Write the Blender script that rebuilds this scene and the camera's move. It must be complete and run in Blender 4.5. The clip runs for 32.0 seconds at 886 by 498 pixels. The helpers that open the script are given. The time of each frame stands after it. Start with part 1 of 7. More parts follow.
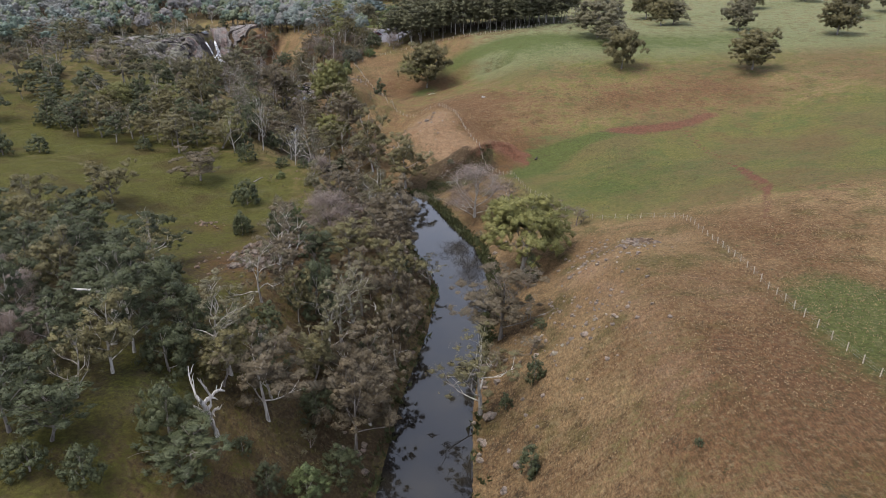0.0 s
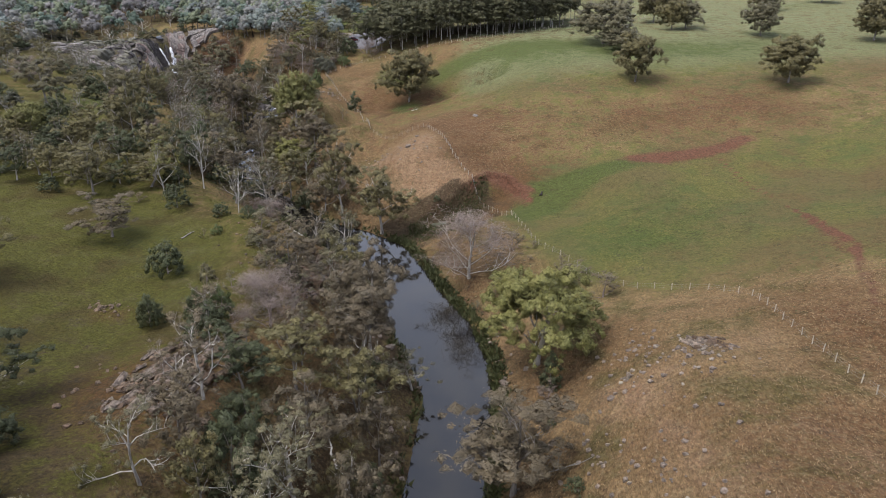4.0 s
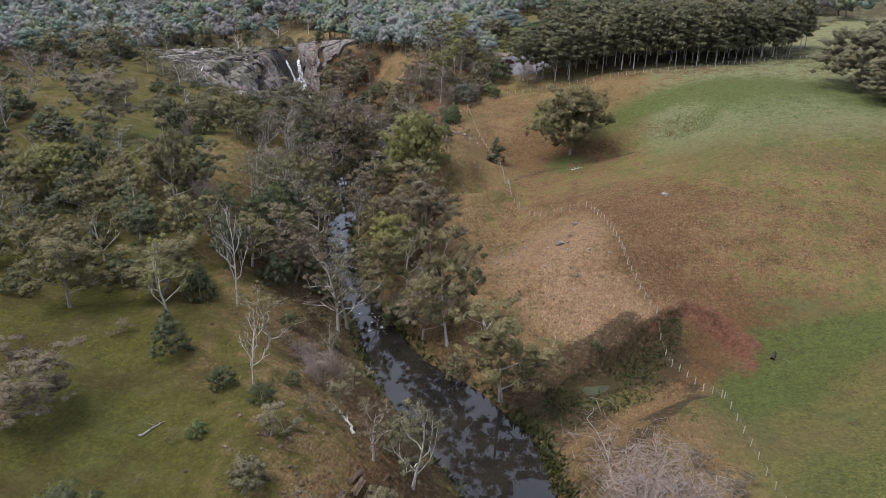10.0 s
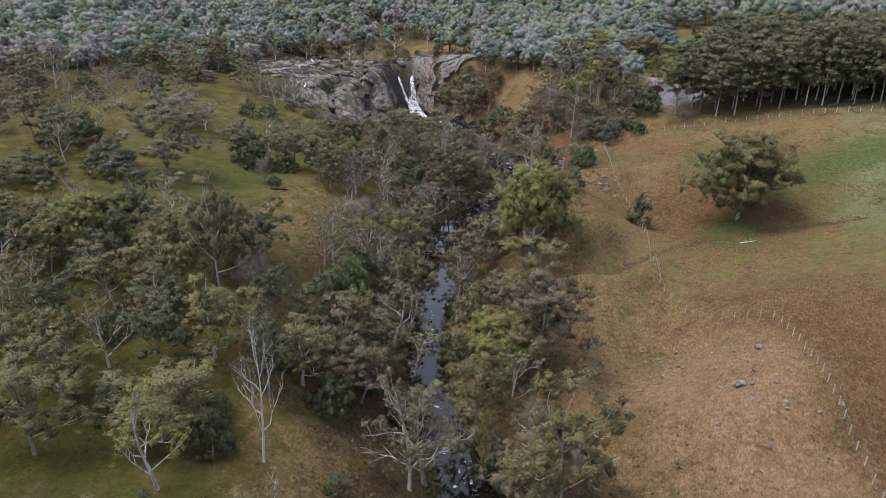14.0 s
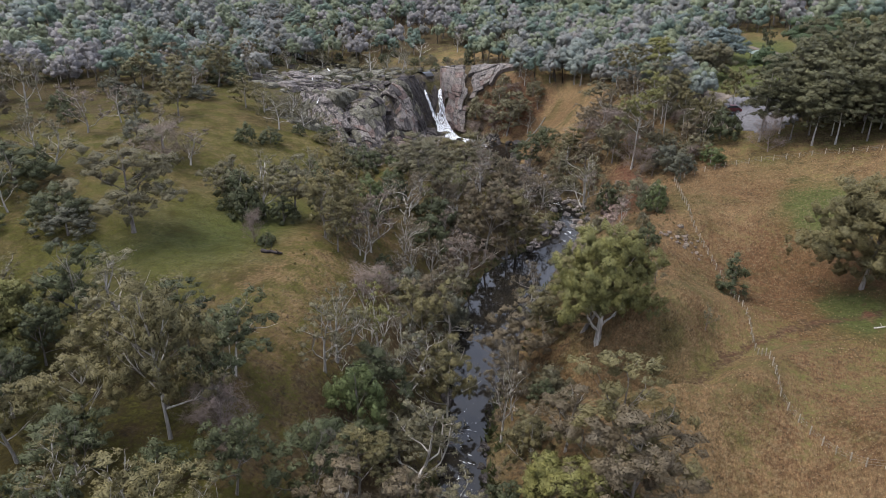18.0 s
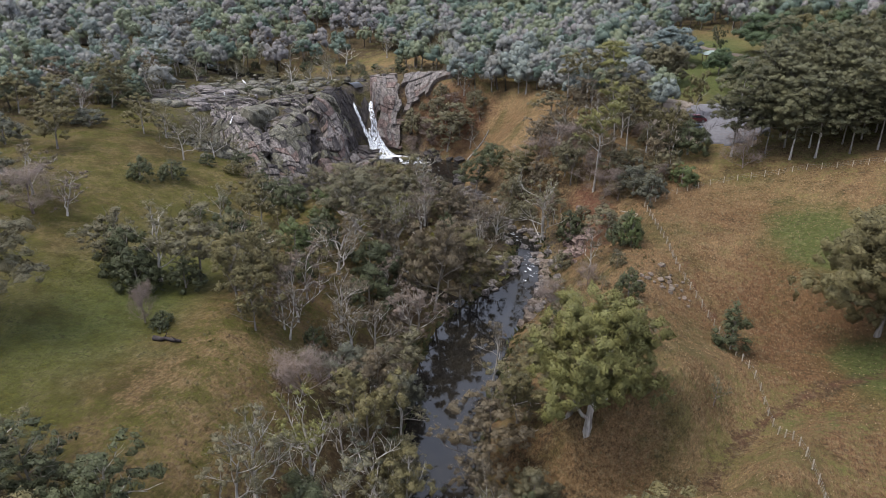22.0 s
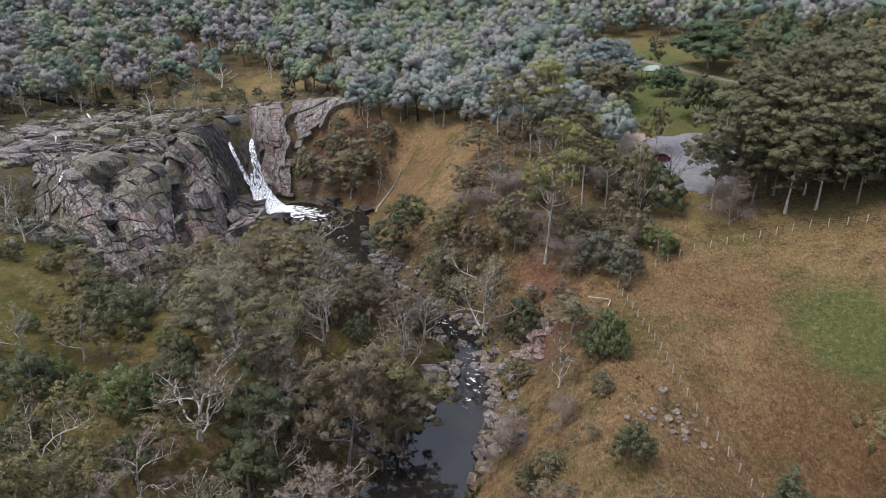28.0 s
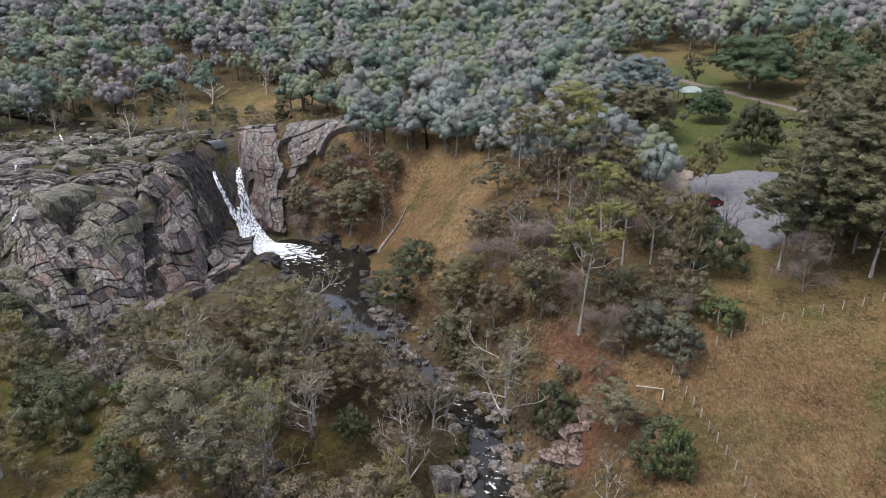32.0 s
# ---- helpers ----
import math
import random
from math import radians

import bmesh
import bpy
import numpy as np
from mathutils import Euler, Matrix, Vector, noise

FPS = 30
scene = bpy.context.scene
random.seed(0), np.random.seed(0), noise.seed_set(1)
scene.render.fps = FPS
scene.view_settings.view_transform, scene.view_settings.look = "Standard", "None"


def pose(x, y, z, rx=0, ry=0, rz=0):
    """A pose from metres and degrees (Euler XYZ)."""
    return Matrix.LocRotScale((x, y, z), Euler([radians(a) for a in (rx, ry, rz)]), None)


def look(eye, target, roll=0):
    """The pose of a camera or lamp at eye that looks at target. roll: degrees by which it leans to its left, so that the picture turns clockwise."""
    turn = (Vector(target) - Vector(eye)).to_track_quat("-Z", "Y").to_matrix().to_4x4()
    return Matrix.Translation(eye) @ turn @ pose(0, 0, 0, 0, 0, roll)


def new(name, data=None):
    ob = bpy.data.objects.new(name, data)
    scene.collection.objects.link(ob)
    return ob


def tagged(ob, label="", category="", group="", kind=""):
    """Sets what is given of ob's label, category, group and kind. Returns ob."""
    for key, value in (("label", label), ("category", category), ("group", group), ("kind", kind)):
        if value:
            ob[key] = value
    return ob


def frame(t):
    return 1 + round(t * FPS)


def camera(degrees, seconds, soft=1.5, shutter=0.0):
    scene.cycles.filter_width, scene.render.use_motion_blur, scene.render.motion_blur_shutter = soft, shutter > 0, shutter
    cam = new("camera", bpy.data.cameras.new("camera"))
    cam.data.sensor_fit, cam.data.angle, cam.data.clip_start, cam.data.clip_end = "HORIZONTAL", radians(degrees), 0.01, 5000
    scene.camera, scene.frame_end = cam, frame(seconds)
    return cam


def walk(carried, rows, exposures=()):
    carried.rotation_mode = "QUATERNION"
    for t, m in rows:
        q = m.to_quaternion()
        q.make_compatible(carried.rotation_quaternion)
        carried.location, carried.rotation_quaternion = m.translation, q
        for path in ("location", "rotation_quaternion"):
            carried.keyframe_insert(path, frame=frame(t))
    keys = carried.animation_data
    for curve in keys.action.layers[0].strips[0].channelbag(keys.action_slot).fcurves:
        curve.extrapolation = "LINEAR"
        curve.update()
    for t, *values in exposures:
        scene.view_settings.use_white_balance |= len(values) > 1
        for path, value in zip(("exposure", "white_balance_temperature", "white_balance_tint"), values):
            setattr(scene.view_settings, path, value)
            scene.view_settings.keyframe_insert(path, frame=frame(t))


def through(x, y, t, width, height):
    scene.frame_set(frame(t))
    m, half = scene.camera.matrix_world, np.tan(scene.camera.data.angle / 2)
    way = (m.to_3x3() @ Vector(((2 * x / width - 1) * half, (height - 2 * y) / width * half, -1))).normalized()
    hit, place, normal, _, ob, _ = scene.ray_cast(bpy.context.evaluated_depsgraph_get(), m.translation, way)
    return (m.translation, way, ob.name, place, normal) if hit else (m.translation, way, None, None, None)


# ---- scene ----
cam = camera(63.1, 32.0, soft=0.8)
METRES, EYE, TILT, LEAN, TURN = 240.0, 46.0, -22.5, 0.0, 0.0
ROWS = [
    (0.0, 0.0, 0.0, 0.0, 0.0, 0.0, -0.0),
    (0.5, -0.0006, 0.0176, 0.0061, -0.7, 0.01, 0.31),
    (1.0, -0.0008, 0.0349, 0.0124, -0.9, 0.02, 0.38),
    (1.5, -0.0009, 0.0525, 0.0186, -1.02, 0.04, 0.38),
    (2.0, -0.0008, 0.0705, 0.0253, -1.08, 0.06, 0.39),
    (2.5, -0.0006, 0.0887, 0.032, -1.16, 0.07, 0.4),
    (3.0, -0.0004, 0.1071, 0.0383, -1.21, 0.07, 0.4),
    (3.5, -0.0002, 0.127, 0.0446, -1.24, 0.06, 0.42),
    (5.5, 0.0011, 0.2065, 0.0719, -0.37, 0.02, -0.04),
    (6.0, 0.0012, 0.2272, 0.0791, -0.18, -0.01, -0.12),
    (6.5, 0.0014, 0.2495, 0.0876, -0.07, -0.0, -0.17),
    (7.0, 0.0012, 0.271, 0.0965, 0.58, 0.05, -0.56),
    (7.5, 0.002, 0.2916, 0.1054, 3.87, 0.09, -2.24),
    (8.0, 0.0018, 0.3121, 0.1142, 5.69, 0.05, -3.15),
    (8.5, 0.0009, 0.3322, 0.1227, 7.6, -0.01, -4.05),
    (9.0, -0.0007, 0.3514, 0.1308, 8.62, -0.05, -4.55),
    (9.5, -0.0027, 0.3693, 0.1387, 9.6, -0.11, -4.93),
    (10.0, -0.0058, 0.3872, 0.1461, 10.74, -0.16, -5.46),
    (10.5, -0.0086, 0.4035, 0.1533, 11.95, -0.26, -5.97),
    (11.0, -0.0121, 0.4196, 0.1602, 13.06, -0.35, -6.42),
    (11.5, -0.0159, 0.4351, 0.1673, 14.11, -0.46, -6.84),
    (12.0, -0.0202, 0.4508, 0.1739, 15.34, -0.58, -7.39),
    (12.5, -0.0252, 0.467, 0.1807, 16.43, -0.72, -7.84),
    (13.0, -0.0306, 0.4835, 0.1877, 17.53, -0.84, -8.27),
    (13.5, -0.037, 0.5007, 0.1947, 18.64, -0.96, -8.73),
    (14.0, -0.0433, 0.5172, 0.2016, 19.97, -1.14, -9.22),
    (14.5, -0.0504, 0.5332, 0.2084, 21.14, -1.34, -9.69),
    (15.0, -0.0573, 0.5485, 0.2149, 22.15, -1.54, -10.04),
    (15.5, -0.0643, 0.5629, 0.221, 22.84, -1.71, -10.27),
    (17.5, -0.0926, 0.613, 0.2407, 22.39, -1.83, -9.83),
    (18.0, -0.0985, 0.6234, 0.2449, 21.92, -1.75, -9.61),
    (18.5, -0.1039, 0.6327, 0.2487, 21.39, -1.69, -9.38),
    (19.0, -0.1089, 0.6411, 0.2521, 20.82, -1.62, -9.09),
    (19.5, -0.1137, 0.6489, 0.2553, 20.13, -1.56, -8.76),
    (20.0, -0.1182, 0.657, 0.2587, 19.49, -1.52, -8.46),
    (20.5, -0.1227, 0.6655, 0.2621, 18.94, -1.46, -8.21),
    (21.0, -0.1275, 0.675, 0.2661, 18.28, -1.37, -7.89),
    (21.5, -0.1325, 0.6859, 0.2704, 17.49, -1.29, -7.48),
    (22.0, -0.1377, 0.6973, 0.2751, 16.6, -1.24, -7.07),
    (22.5, -0.1423, 0.709, 0.28, 15.77, -1.16, -6.68),
    (23.0, -0.1469, 0.7205, 0.2852, 14.86, -1.08, -6.25),
    (23.5, -0.1517, 0.7327, 0.2902, 13.9, -0.98, -5.82),
    (24.0, -0.1562, 0.7446, 0.2951, 13.11, -0.94, -5.48),
    (24.5, -0.1603, 0.7562, 0.3003, 12.38, -0.92, -5.12),
    (25.0, -0.1643, 0.7673, 0.3051, 11.69, -0.9, -4.84),
    (25.5, -0.1684, 0.7779, 0.3094, 10.98, -0.9, -4.55),
    (27.5, -0.1797, 0.8161, 0.3261, 9.47, -0.84, -4.02),
    (28.0, -0.1821, 0.825, 0.3297, 9.13, -0.73, -3.92),
    (28.5, -0.1843, 0.8336, 0.3335, 8.98, -0.69, -3.92),
    (29.0, -0.1863, 0.8422, 0.3372, 9.0, -0.66, -3.98),
    (29.5, -0.1885, 0.8508, 0.3408, 9.01, -0.61, -4.05),
    (30.0, -0.1906, 0.8596, 0.3446, 9.04, -0.55, -4.1),
    (30.5, -0.1927, 0.8679, 0.3483, 9.05, -0.55, -4.15),
    (31.0, -0.1948, 0.8763, 0.3521, 9.1, -0.55, -4.2),
    (31.5, -0.1972, 0.8848, 0.3557, 9.34, -0.53, -4.35),
    (32.0, -0.1992, 0.8936, 0.3591, 9.61, -0.51, -4.48),
]
walk(cam, [(t, pose(0, 0, EYE, TILT, LEAN, TURN) @ pose(METRES * x, METRES * y, METRES * z, 90 + pitch, roll, yaw)) for t, x, y, z, yaw, pitch, roll in ROWS])

# ---- world and light: a pale overcast sky with a weak, very soft sun ----
SUN_UP, SUN_ROUND = 64.0, 250.0
world = bpy.data.worlds.new("overcast_sky")
scene.world = world
world.use_nodes = True
wn, wl = world.node_tree.nodes, world.node_tree.links
wn.clear()
sky = wn.new("ShaderNodeTexSky")
sky.sky_type, sky.sun_disc = "NISHITA", False
sky.sun_elevation, sky.sun_rotation = radians(SUN_UP), radians(SUN_ROUND)
sky.air_density, sky.dust_density, sky.ozone_density = 1.0, 6.0, 1.0
cloud = wn.new("ShaderNodeMix")
cloud.data_type = "RGBA"
cloud.inputs[0].default_value = 0.7
cloud.inputs[7].default_value = (9.0, 10.0, 13.0, 1)
back = wn.new("ShaderNodeBackground")
back.inputs[1].default_value = 0.05
wout = wn.new("ShaderNodeOutputWorld")
wl.new(sky.outputs[0], cloud.inputs[6])
wl.new(cloud.outputs[2], back.inputs[0])
wl.new(back.outputs[0], wout.inputs[0])
sun = new("sun", bpy.data.lights.new("sun", "SUN"))
sun.data.energy, sun.data.angle, sun.data.color = 1.5, radians(34), (1.0, 0.985, 0.975)
sun.matrix_world = look((0, 0, 0), (math.sin(radians(SUN_ROUND)) * -math.cos(radians(SUN_UP)), -math.cos(radians(SUN_ROUND)) * math.cos(radians(SUN_UP)), -math.sin(radians(SUN_UP))))
scene.view_settings.exposure = 1.62


# ---- materials ----
class Nodes:
    """A node material under construction."""

    def __init__(self, name):
        self.mat = bpy.data.materials.new(name)
        self.mat.use_nodes = True
        self.nodes, self.links = self.mat.node_tree.nodes, self.mat.node_tree.links
        self.nodes.clear()
        self.out = self.nodes.new("ShaderNodeOutputMaterial")

    def put(self, socket, value):
        if isinstance(value, bpy.types.NodeSocket):
            self.links.new(value, socket)
        elif value is not None:
            socket.default_value = value

    def coord(self):
        return self.nodes.new("ShaderNodeTexCoord").outputs["Object"]

    def place(self):
        return self.nodes.new("ShaderNodeNewGeometry").outputs["Position"]

    def island(self):
        return self.nodes.new("ShaderNodeNewGeometry").outputs["Random Per Island"]

    def chance(self):
        return self.nodes.new("ShaderNodeObjectInfo").outputs["Random"]

    def mask(self, name):
        n = self.nodes.new("ShaderNodeAttribute")
        n.attribute_name = name
        return n.outputs["Fac"]

    def noise(self, scale, detail=4.0, vector=None, rough=0.55, stretch=None):
        v = vector if vector is not None else self.place()
        if stretch:
            m = self.nodes.new("ShaderNodeMapping")
            m.inputs["Scale"].default_value = stretch
            self.links.new(v, m.inputs["Vector"])
            v = m.outputs[0]
        n = self.nodes.new("ShaderNodeTexNoise")
        n.inputs["Scale"].default_value, n.inputs["Detail"].default_value, n.inputs["Roughness"].default_value = scale, detail, rough
        self.links.new(v, n.inputs["Vector"])
        return n.outputs["Fac"]

    def cells(self, scale, feature="DISTANCE_TO_EDGE", vector=None):
        n = self.nodes.new("ShaderNodeTexVoronoi")
        n.feature = feature
        n.inputs["Scale"].default_value = scale
        self.links.new(vector if vector is not None else self.place(), n.inputs["Vector"])
        return n.outputs["Distance"]

    def fit(self, value, a, b, c=0.0, d=1.0):
        n = self.nodes.new("ShaderNodeMapRange")
        self.links.new(value, n.inputs[0])
        for i, v in enumerate((a, b, c, d)):
            n.inputs[i + 1].default_value = v
        return n.outputs[0]

    def calc(self, op, a, b=None):
        n = self.nodes.new("ShaderNodeMath")
        n.operation, n.use_clamp = op, False
        self.put(n.inputs[0], a)
        self.put(n.inputs[1], b)
        return n.outputs[0]

    def mix(self, fac, a, b):
        n = self.nodes.new("ShaderNodeMix")
        n.data_type = "RGBA"
        self.put(n.inputs[0], fac)
        self.put(n.inputs[6], (*a, 1) if isinstance(a, tuple) else a)
        self.put(n.inputs[7], (*b, 1) if isinstance(b, tuple) else b)
        return n.outputs[2]

    def bump(self, height, strength, distance):
        n = self.nodes.new("ShaderNodeBump")
        n.inputs["Strength"].default_value, n.inputs["Distance"].default_value = strength, distance
        self.links.new(height, n.inputs["Height"])
        return n.outputs[0]

    def surface(self, color, rough=0.8, normal=None, metal=0.0, gloss=0.3, alpha=None, through=None):
        p = self.nodes.new("ShaderNodeBsdfPrincipled")
        self.put(p.inputs["Base Color"], (*color, 1) if isinstance(color, tuple) else color)
        self.put(p.inputs["Roughness"], rough)
        self.put(p.inputs["Metallic"], metal)
        self.put(p.inputs["Specular IOR Level"], gloss)
        self.put(p.inputs["Normal"], normal)
        self.put(p.inputs["Alpha"], alpha)
        last = p.outputs[0]
        if through:
            tr, mx = self.nodes.new("ShaderNodeBsdfTranslucent"), self.nodes.new("ShaderNodeMixShader")
            self.put(tr.inputs[0], color)
            mx.inputs[0].default_value = through
            self.links.new(last, mx.inputs[1])
            self.links.new(tr.outputs[0], mx.inputs[2])
            last = mx.outputs[0]
        self.links.new(last, self.out.inputs[0])
        return self.mat


def leaf_material(name, dark, light, lacy=0.462, deep=0.62):
    n = Nodes(name)
    mottle = n.calc("ADD", n.calc("MULTIPLY", n.island(), 0.38), n.fit(n.noise(3.2, 4, rough=0.7), 0.3, 0.7, 0.0, 0.6))
    if lacy:
        dark = tuple(deep * c for c in dark)
    tone = n.mix(mottle, dark, light)
    tree_tone = n.mix(n.fit(n.chance(), 0, 1, 0.0, 0.35), tone, tuple(c * 0.62 + 0.012 for c in dark))
    patch = n.mix(n.fit(n.noise(0.5, 3), 0.35, 0.7, 0, 0.45), tree_tone, tuple(0.5 * (a + b) * f for a, b, f in zip(dark, light, (1.25, 1.1, 0.85))))
    gaps = n.fit(n.noise(8.5, 3, rough=0.7), lacy + 0.012, lacy + 0.04) if lacy else None
    return n.surface(patch, 0.62, gloss=0.2, alpha=gaps, through=None if lacy else 0.2)


def bark_material(name, pale, dark):
    n = Nodes(name)
    streak = n.fit(n.noise(1.6, 5, n.coord(), stretch=(3, 3, 0.5)), 0.38, 0.66)
    fine = n.noise(18, 4, n.coord(), stretch=(1, 1, 0.25))
    tone = n.mix(streak, pale, dark)
    tone = n.mix(n.fit(n.chance(), 0, 1, 0, 0.4), tone, dark)
    return n.surface(tone, 0.85, n.bump(fine, 0.5, 0.03), gloss=0.15)


LEAF = {
    "olive": leaf_material("olive_gum_leaves", (0.045, 0.042, 0.017), (0.178, 0.154, 0.068)),
    "grey": leaf_material("grey_gum_leaves", (0.048, 0.046, 0.026), (0.188, 0.170, 0.100)),
    "brown": leaf_material("browned_gum_leaves", (0.046, 0.037, 0.024), (0.168, 0.134, 0.084)),
    "yellow": leaf_material("yellow_green_gum_leaves", (0.058, 0.062, 0.018), (0.235, 0.226, 0.074)),
    "dark": leaf_material("dark_wattle_leaves", (0.020, 0.027, 0.012), (0.086, 0.096, 0.044), 0.455),
    "bright": leaf_material("bright_wattle_leaves", (0.033, 0.048, 0.016), (0.119, 0.148, 0.054), 0.46),
    "silver": leaf_material("silver_poplar_leaves", (0.059, 0.082, 0.082), (0.194, 0.239, 0.230), 0.46),
    "pink": leaf_material("pinkish_dying_gum_leaves", (0.061, 0.049, 0.040), (0.206, 0.160, 0.130)),
    # plantation leaf colour is lightened to hold some distance haze
    "plantation": leaf_material("hazed_plantation_gum_leaves", (0.034, 0.037, 0.021), (0.150, 0.146, 0.076), 0.455),
    "twig": leaf_material("mauve_twig_sprays", (0.108, 0.081, 0.071), (0.253, 0.206, 0.184), False),
    "park": leaf_material("green_park_tree_leaves", (0.026, 0.044, 0.022), (0.090, 0.130, 0.060), 0.46),
    "blue": leaf_material("blue_grey_bush_leaves", (0.039, 0.044, 0.032), (0.148, 0.149, 0.108)),
}
# woods' leaves: distance haze is put into these paler, bluer, low-contrast colours
HAZED_WOOD_LEAF = [leaf_material("hazed_blue_grey_wood_leaves", (0.114, 0.134, 0.121), (0.215, 0.246, 0.229), 0.45, 0.95),
             leaf_material("hazed_grey_wood_leaves", (0.125, 0.127, 0.118), (0.232, 0.236, 0.224), 0.45, 0.95),
             leaf_material("hazed_olive_wood_leaves", (0.103, 0.121, 0.076), (0.200, 0.229, 0.148), 0.45, 0.95),
             leaf_material("hazed_dark_wood_leaves", (0.065, 0.092, 0.072), (0.136, 0.180, 0.143), 0.45, 0.95),
             leaf_material("hazed_mauve_wood_leaves", (0.128, 0.121, 0.121), (0.238, 0.227, 0.227), 0.45, 0.95)]
BARK = {
    "white": bark_material("pale_gum_bark", (0.47, 0.44, 0.39), (0.19, 0.165, 0.14)),
    "grey": bark_material("grey_bark", (0.26, 0.235, 0.205), (0.095, 0.08, 0.068)),
    "dead": bark_material("bleached_dead_wood", (0.52, 0.49, 0.44), (0.22, 0.195, 0.165)),
    "black": bark_material("dark_wet_bark", (0.055, 0.045, 0.042), (0.025, 0.02, 0.02)),
    "twig": bark_material("mauve_brown_twigs", (0.235, 0.19, 0.165), (0.12, 0.09, 0.08)),
}


def ground_material():
    n = Nodes("paddock_ground")
    big, mid, fine, grit = n.noise(0.045, 4), n.noise(0.35, 5), n.noise(2.6, 6, rough=0.7), n.noise(13, 3, rough=0.7)
    blades = n.noise(4.5, 5, rough=0.75, stretch=(1.0, 0.32, 1.0))
    tuft = n.fit(n.cells(1.15, "F1"), 0.1, 0.75)
    grass = n.mix(n.fit(fine, 0.34, 0.68), (0.178, 0.160, 0.052), (0.070, 0.074, 0.022))
    grass = n.mix(n.fit(big, 0.42, 0.58, 0, 0.8), grass, (0.125, 0.098, 0.044))
    grass = n.mix(n.fit(n.noise(0.13, 5, rough=0.6), 0.5, 0.66, 0, 0.6), grass, (0.078, 0.102, 0.034))
    grass = n.mix(n.fit(n.noise(0.075, 5, rough=0.62), 0.53, 0.64, 0, 0.55), grass, (0.132, 0.086, 0.040))
    # grass tone that carries the haze over the far pasture
    pale = n.mix(n.fit(fine, 0.34, 0.68), (0.225, 0.225, 0.118), (0.130, 0.150, 0.070))
    straw = n.mix(n.fit(blades, 0.34, 0.68), (0.330, 0.218, 0.110), (0.105, 0.064, 0.030))
    straw = n.mix(n.fit(big, 0.42, 0.58, 0, 0.7), straw, n.mix(n.fit(blades, 0.34, 0.68), (0.210, 0.120, 0.056), (0.070, 0.040, 0.020)))
    straw = n.mix(n.fit(n.noise(0.16, 5, rough=0.65), 0.5, 0.64, 0, 0.7), straw, n.mix(n.fit(blades, 0.34, 0.68), (0.100, 0.090, 0.028), (0.044, 0.038, 0.013)))
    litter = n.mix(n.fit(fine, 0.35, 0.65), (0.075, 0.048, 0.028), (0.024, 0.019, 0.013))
    lush = n.mix(n.fit(fine, 0.35, 0.68), (0.100, 0.126, 0.036), (0.042, 0.060, 0.015))
    soil = n.mix(n.fit(fine, 0.34, 0.66), (0.195, 0.092, 0.056), (0.088, 0.040, 0.026))
    stone = n.mix(n.fit(fine, 0.3, 0.66), (0.150, 0.125, 0.108), (0.040, 0.034, 0.030))
    stone = n.mix(n.fit(n.noise(0.3, 5, rough=0.65), 0.44, 0.58, 0, 0.9), stone, n.mix(n.fit(fine, 0.3, 0.66), (0.105, 0.092, 0.034), (0.038, 0.034, 0.014)))
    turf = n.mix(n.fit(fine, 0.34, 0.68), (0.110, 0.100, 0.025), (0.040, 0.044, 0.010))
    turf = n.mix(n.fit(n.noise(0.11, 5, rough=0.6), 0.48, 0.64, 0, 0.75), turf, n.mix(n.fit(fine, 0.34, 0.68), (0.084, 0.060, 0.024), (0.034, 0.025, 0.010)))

    def cover(name, spread):
        return n.fit(n.calc("ADD", n.mask(name), n.calc("MULTIPLY", n.calc("ADD", n.calc("SUBTRACT", mid, 0.5), n.calc("SUBTRACT", fine, 0.5)), spread)), 0.25, 0.75)

    dry = cover("dry", 1.5)
    tone = n.mix(cover("pale", 0.8), grass, pale)
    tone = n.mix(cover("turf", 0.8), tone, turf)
    tone = n.mix(dry, tone, straw)
    rust = n.mix(n.fit(blades, 0.35, 0.66), (0.165, 0.078, 0.038), (0.056, 0.027, 0.014))
    tone = n.mix(n.calc("MULTIPLY", cover("rust", 1.3), 0.75), tone, rust)
    earth = n.mix(n.fit(blades, 0.34, 0.68), (0.365, 0.232, 0.138), (0.140, 0.082, 0.048))
    earth = n.mix(n.fit(n.noise(0.22, 5, rough=0.65), 0.48, 0.64, 0, 0.7), earth, n.mix(n.fit(blades, 0.34, 0.68), (0.270, 0.150, 0.078), (0.105, 0.056, 0.030)))
    tone = n.mix(n.calc("MULTIPLY", cover("bare", 1.0), 0.9), tone, earth)
    tone = n.mix(n.calc("MULTIPLY", cover("lush", 1.1), 0.85), tone, lush)
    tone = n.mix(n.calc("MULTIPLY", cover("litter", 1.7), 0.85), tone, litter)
    tone = n.mix(cover("soil", 0.7), tone, soil)
    tone = n.mix(cover("stone", 1.3), tone, stone)
    tone = n.mix(n.fit(n.noise(0.9, 6, rough=0.75), 0.46, 0.68, 0, 0.55), tone, n.mix(0.6, tone, (0.026, 0.021, 0.010)))
    tone = n.mix(n.calc("MULTIPLY", n.fit(n.noise(1.7, 5, rough=0.75), 0.5, 0.70, 0, 0.6), dry), tone, n.mix(0.5, tone, (0.40, 0.33, 0.19)))
    tone = n.mix(n.fit(grit, 0.40, 0.64, 0, 0.7), tone, n.mix(0.55, tone, (0.016, 0.013, 0.008)))
    tone = n.mix(n.fit(tuft, 0.0, 1.0, 0.0, 0.32), tone, n.mix(0.5, tone, (0.02, 0.017, 0.009)))
    height = n.calc("ADD", n.calc("MULTIPLY", fine, 0.6), n.calc("ADD", n.calc("MULTIPLY", grit, 0.3), n.calc("MULTIPLY", tuft, -0.35)))
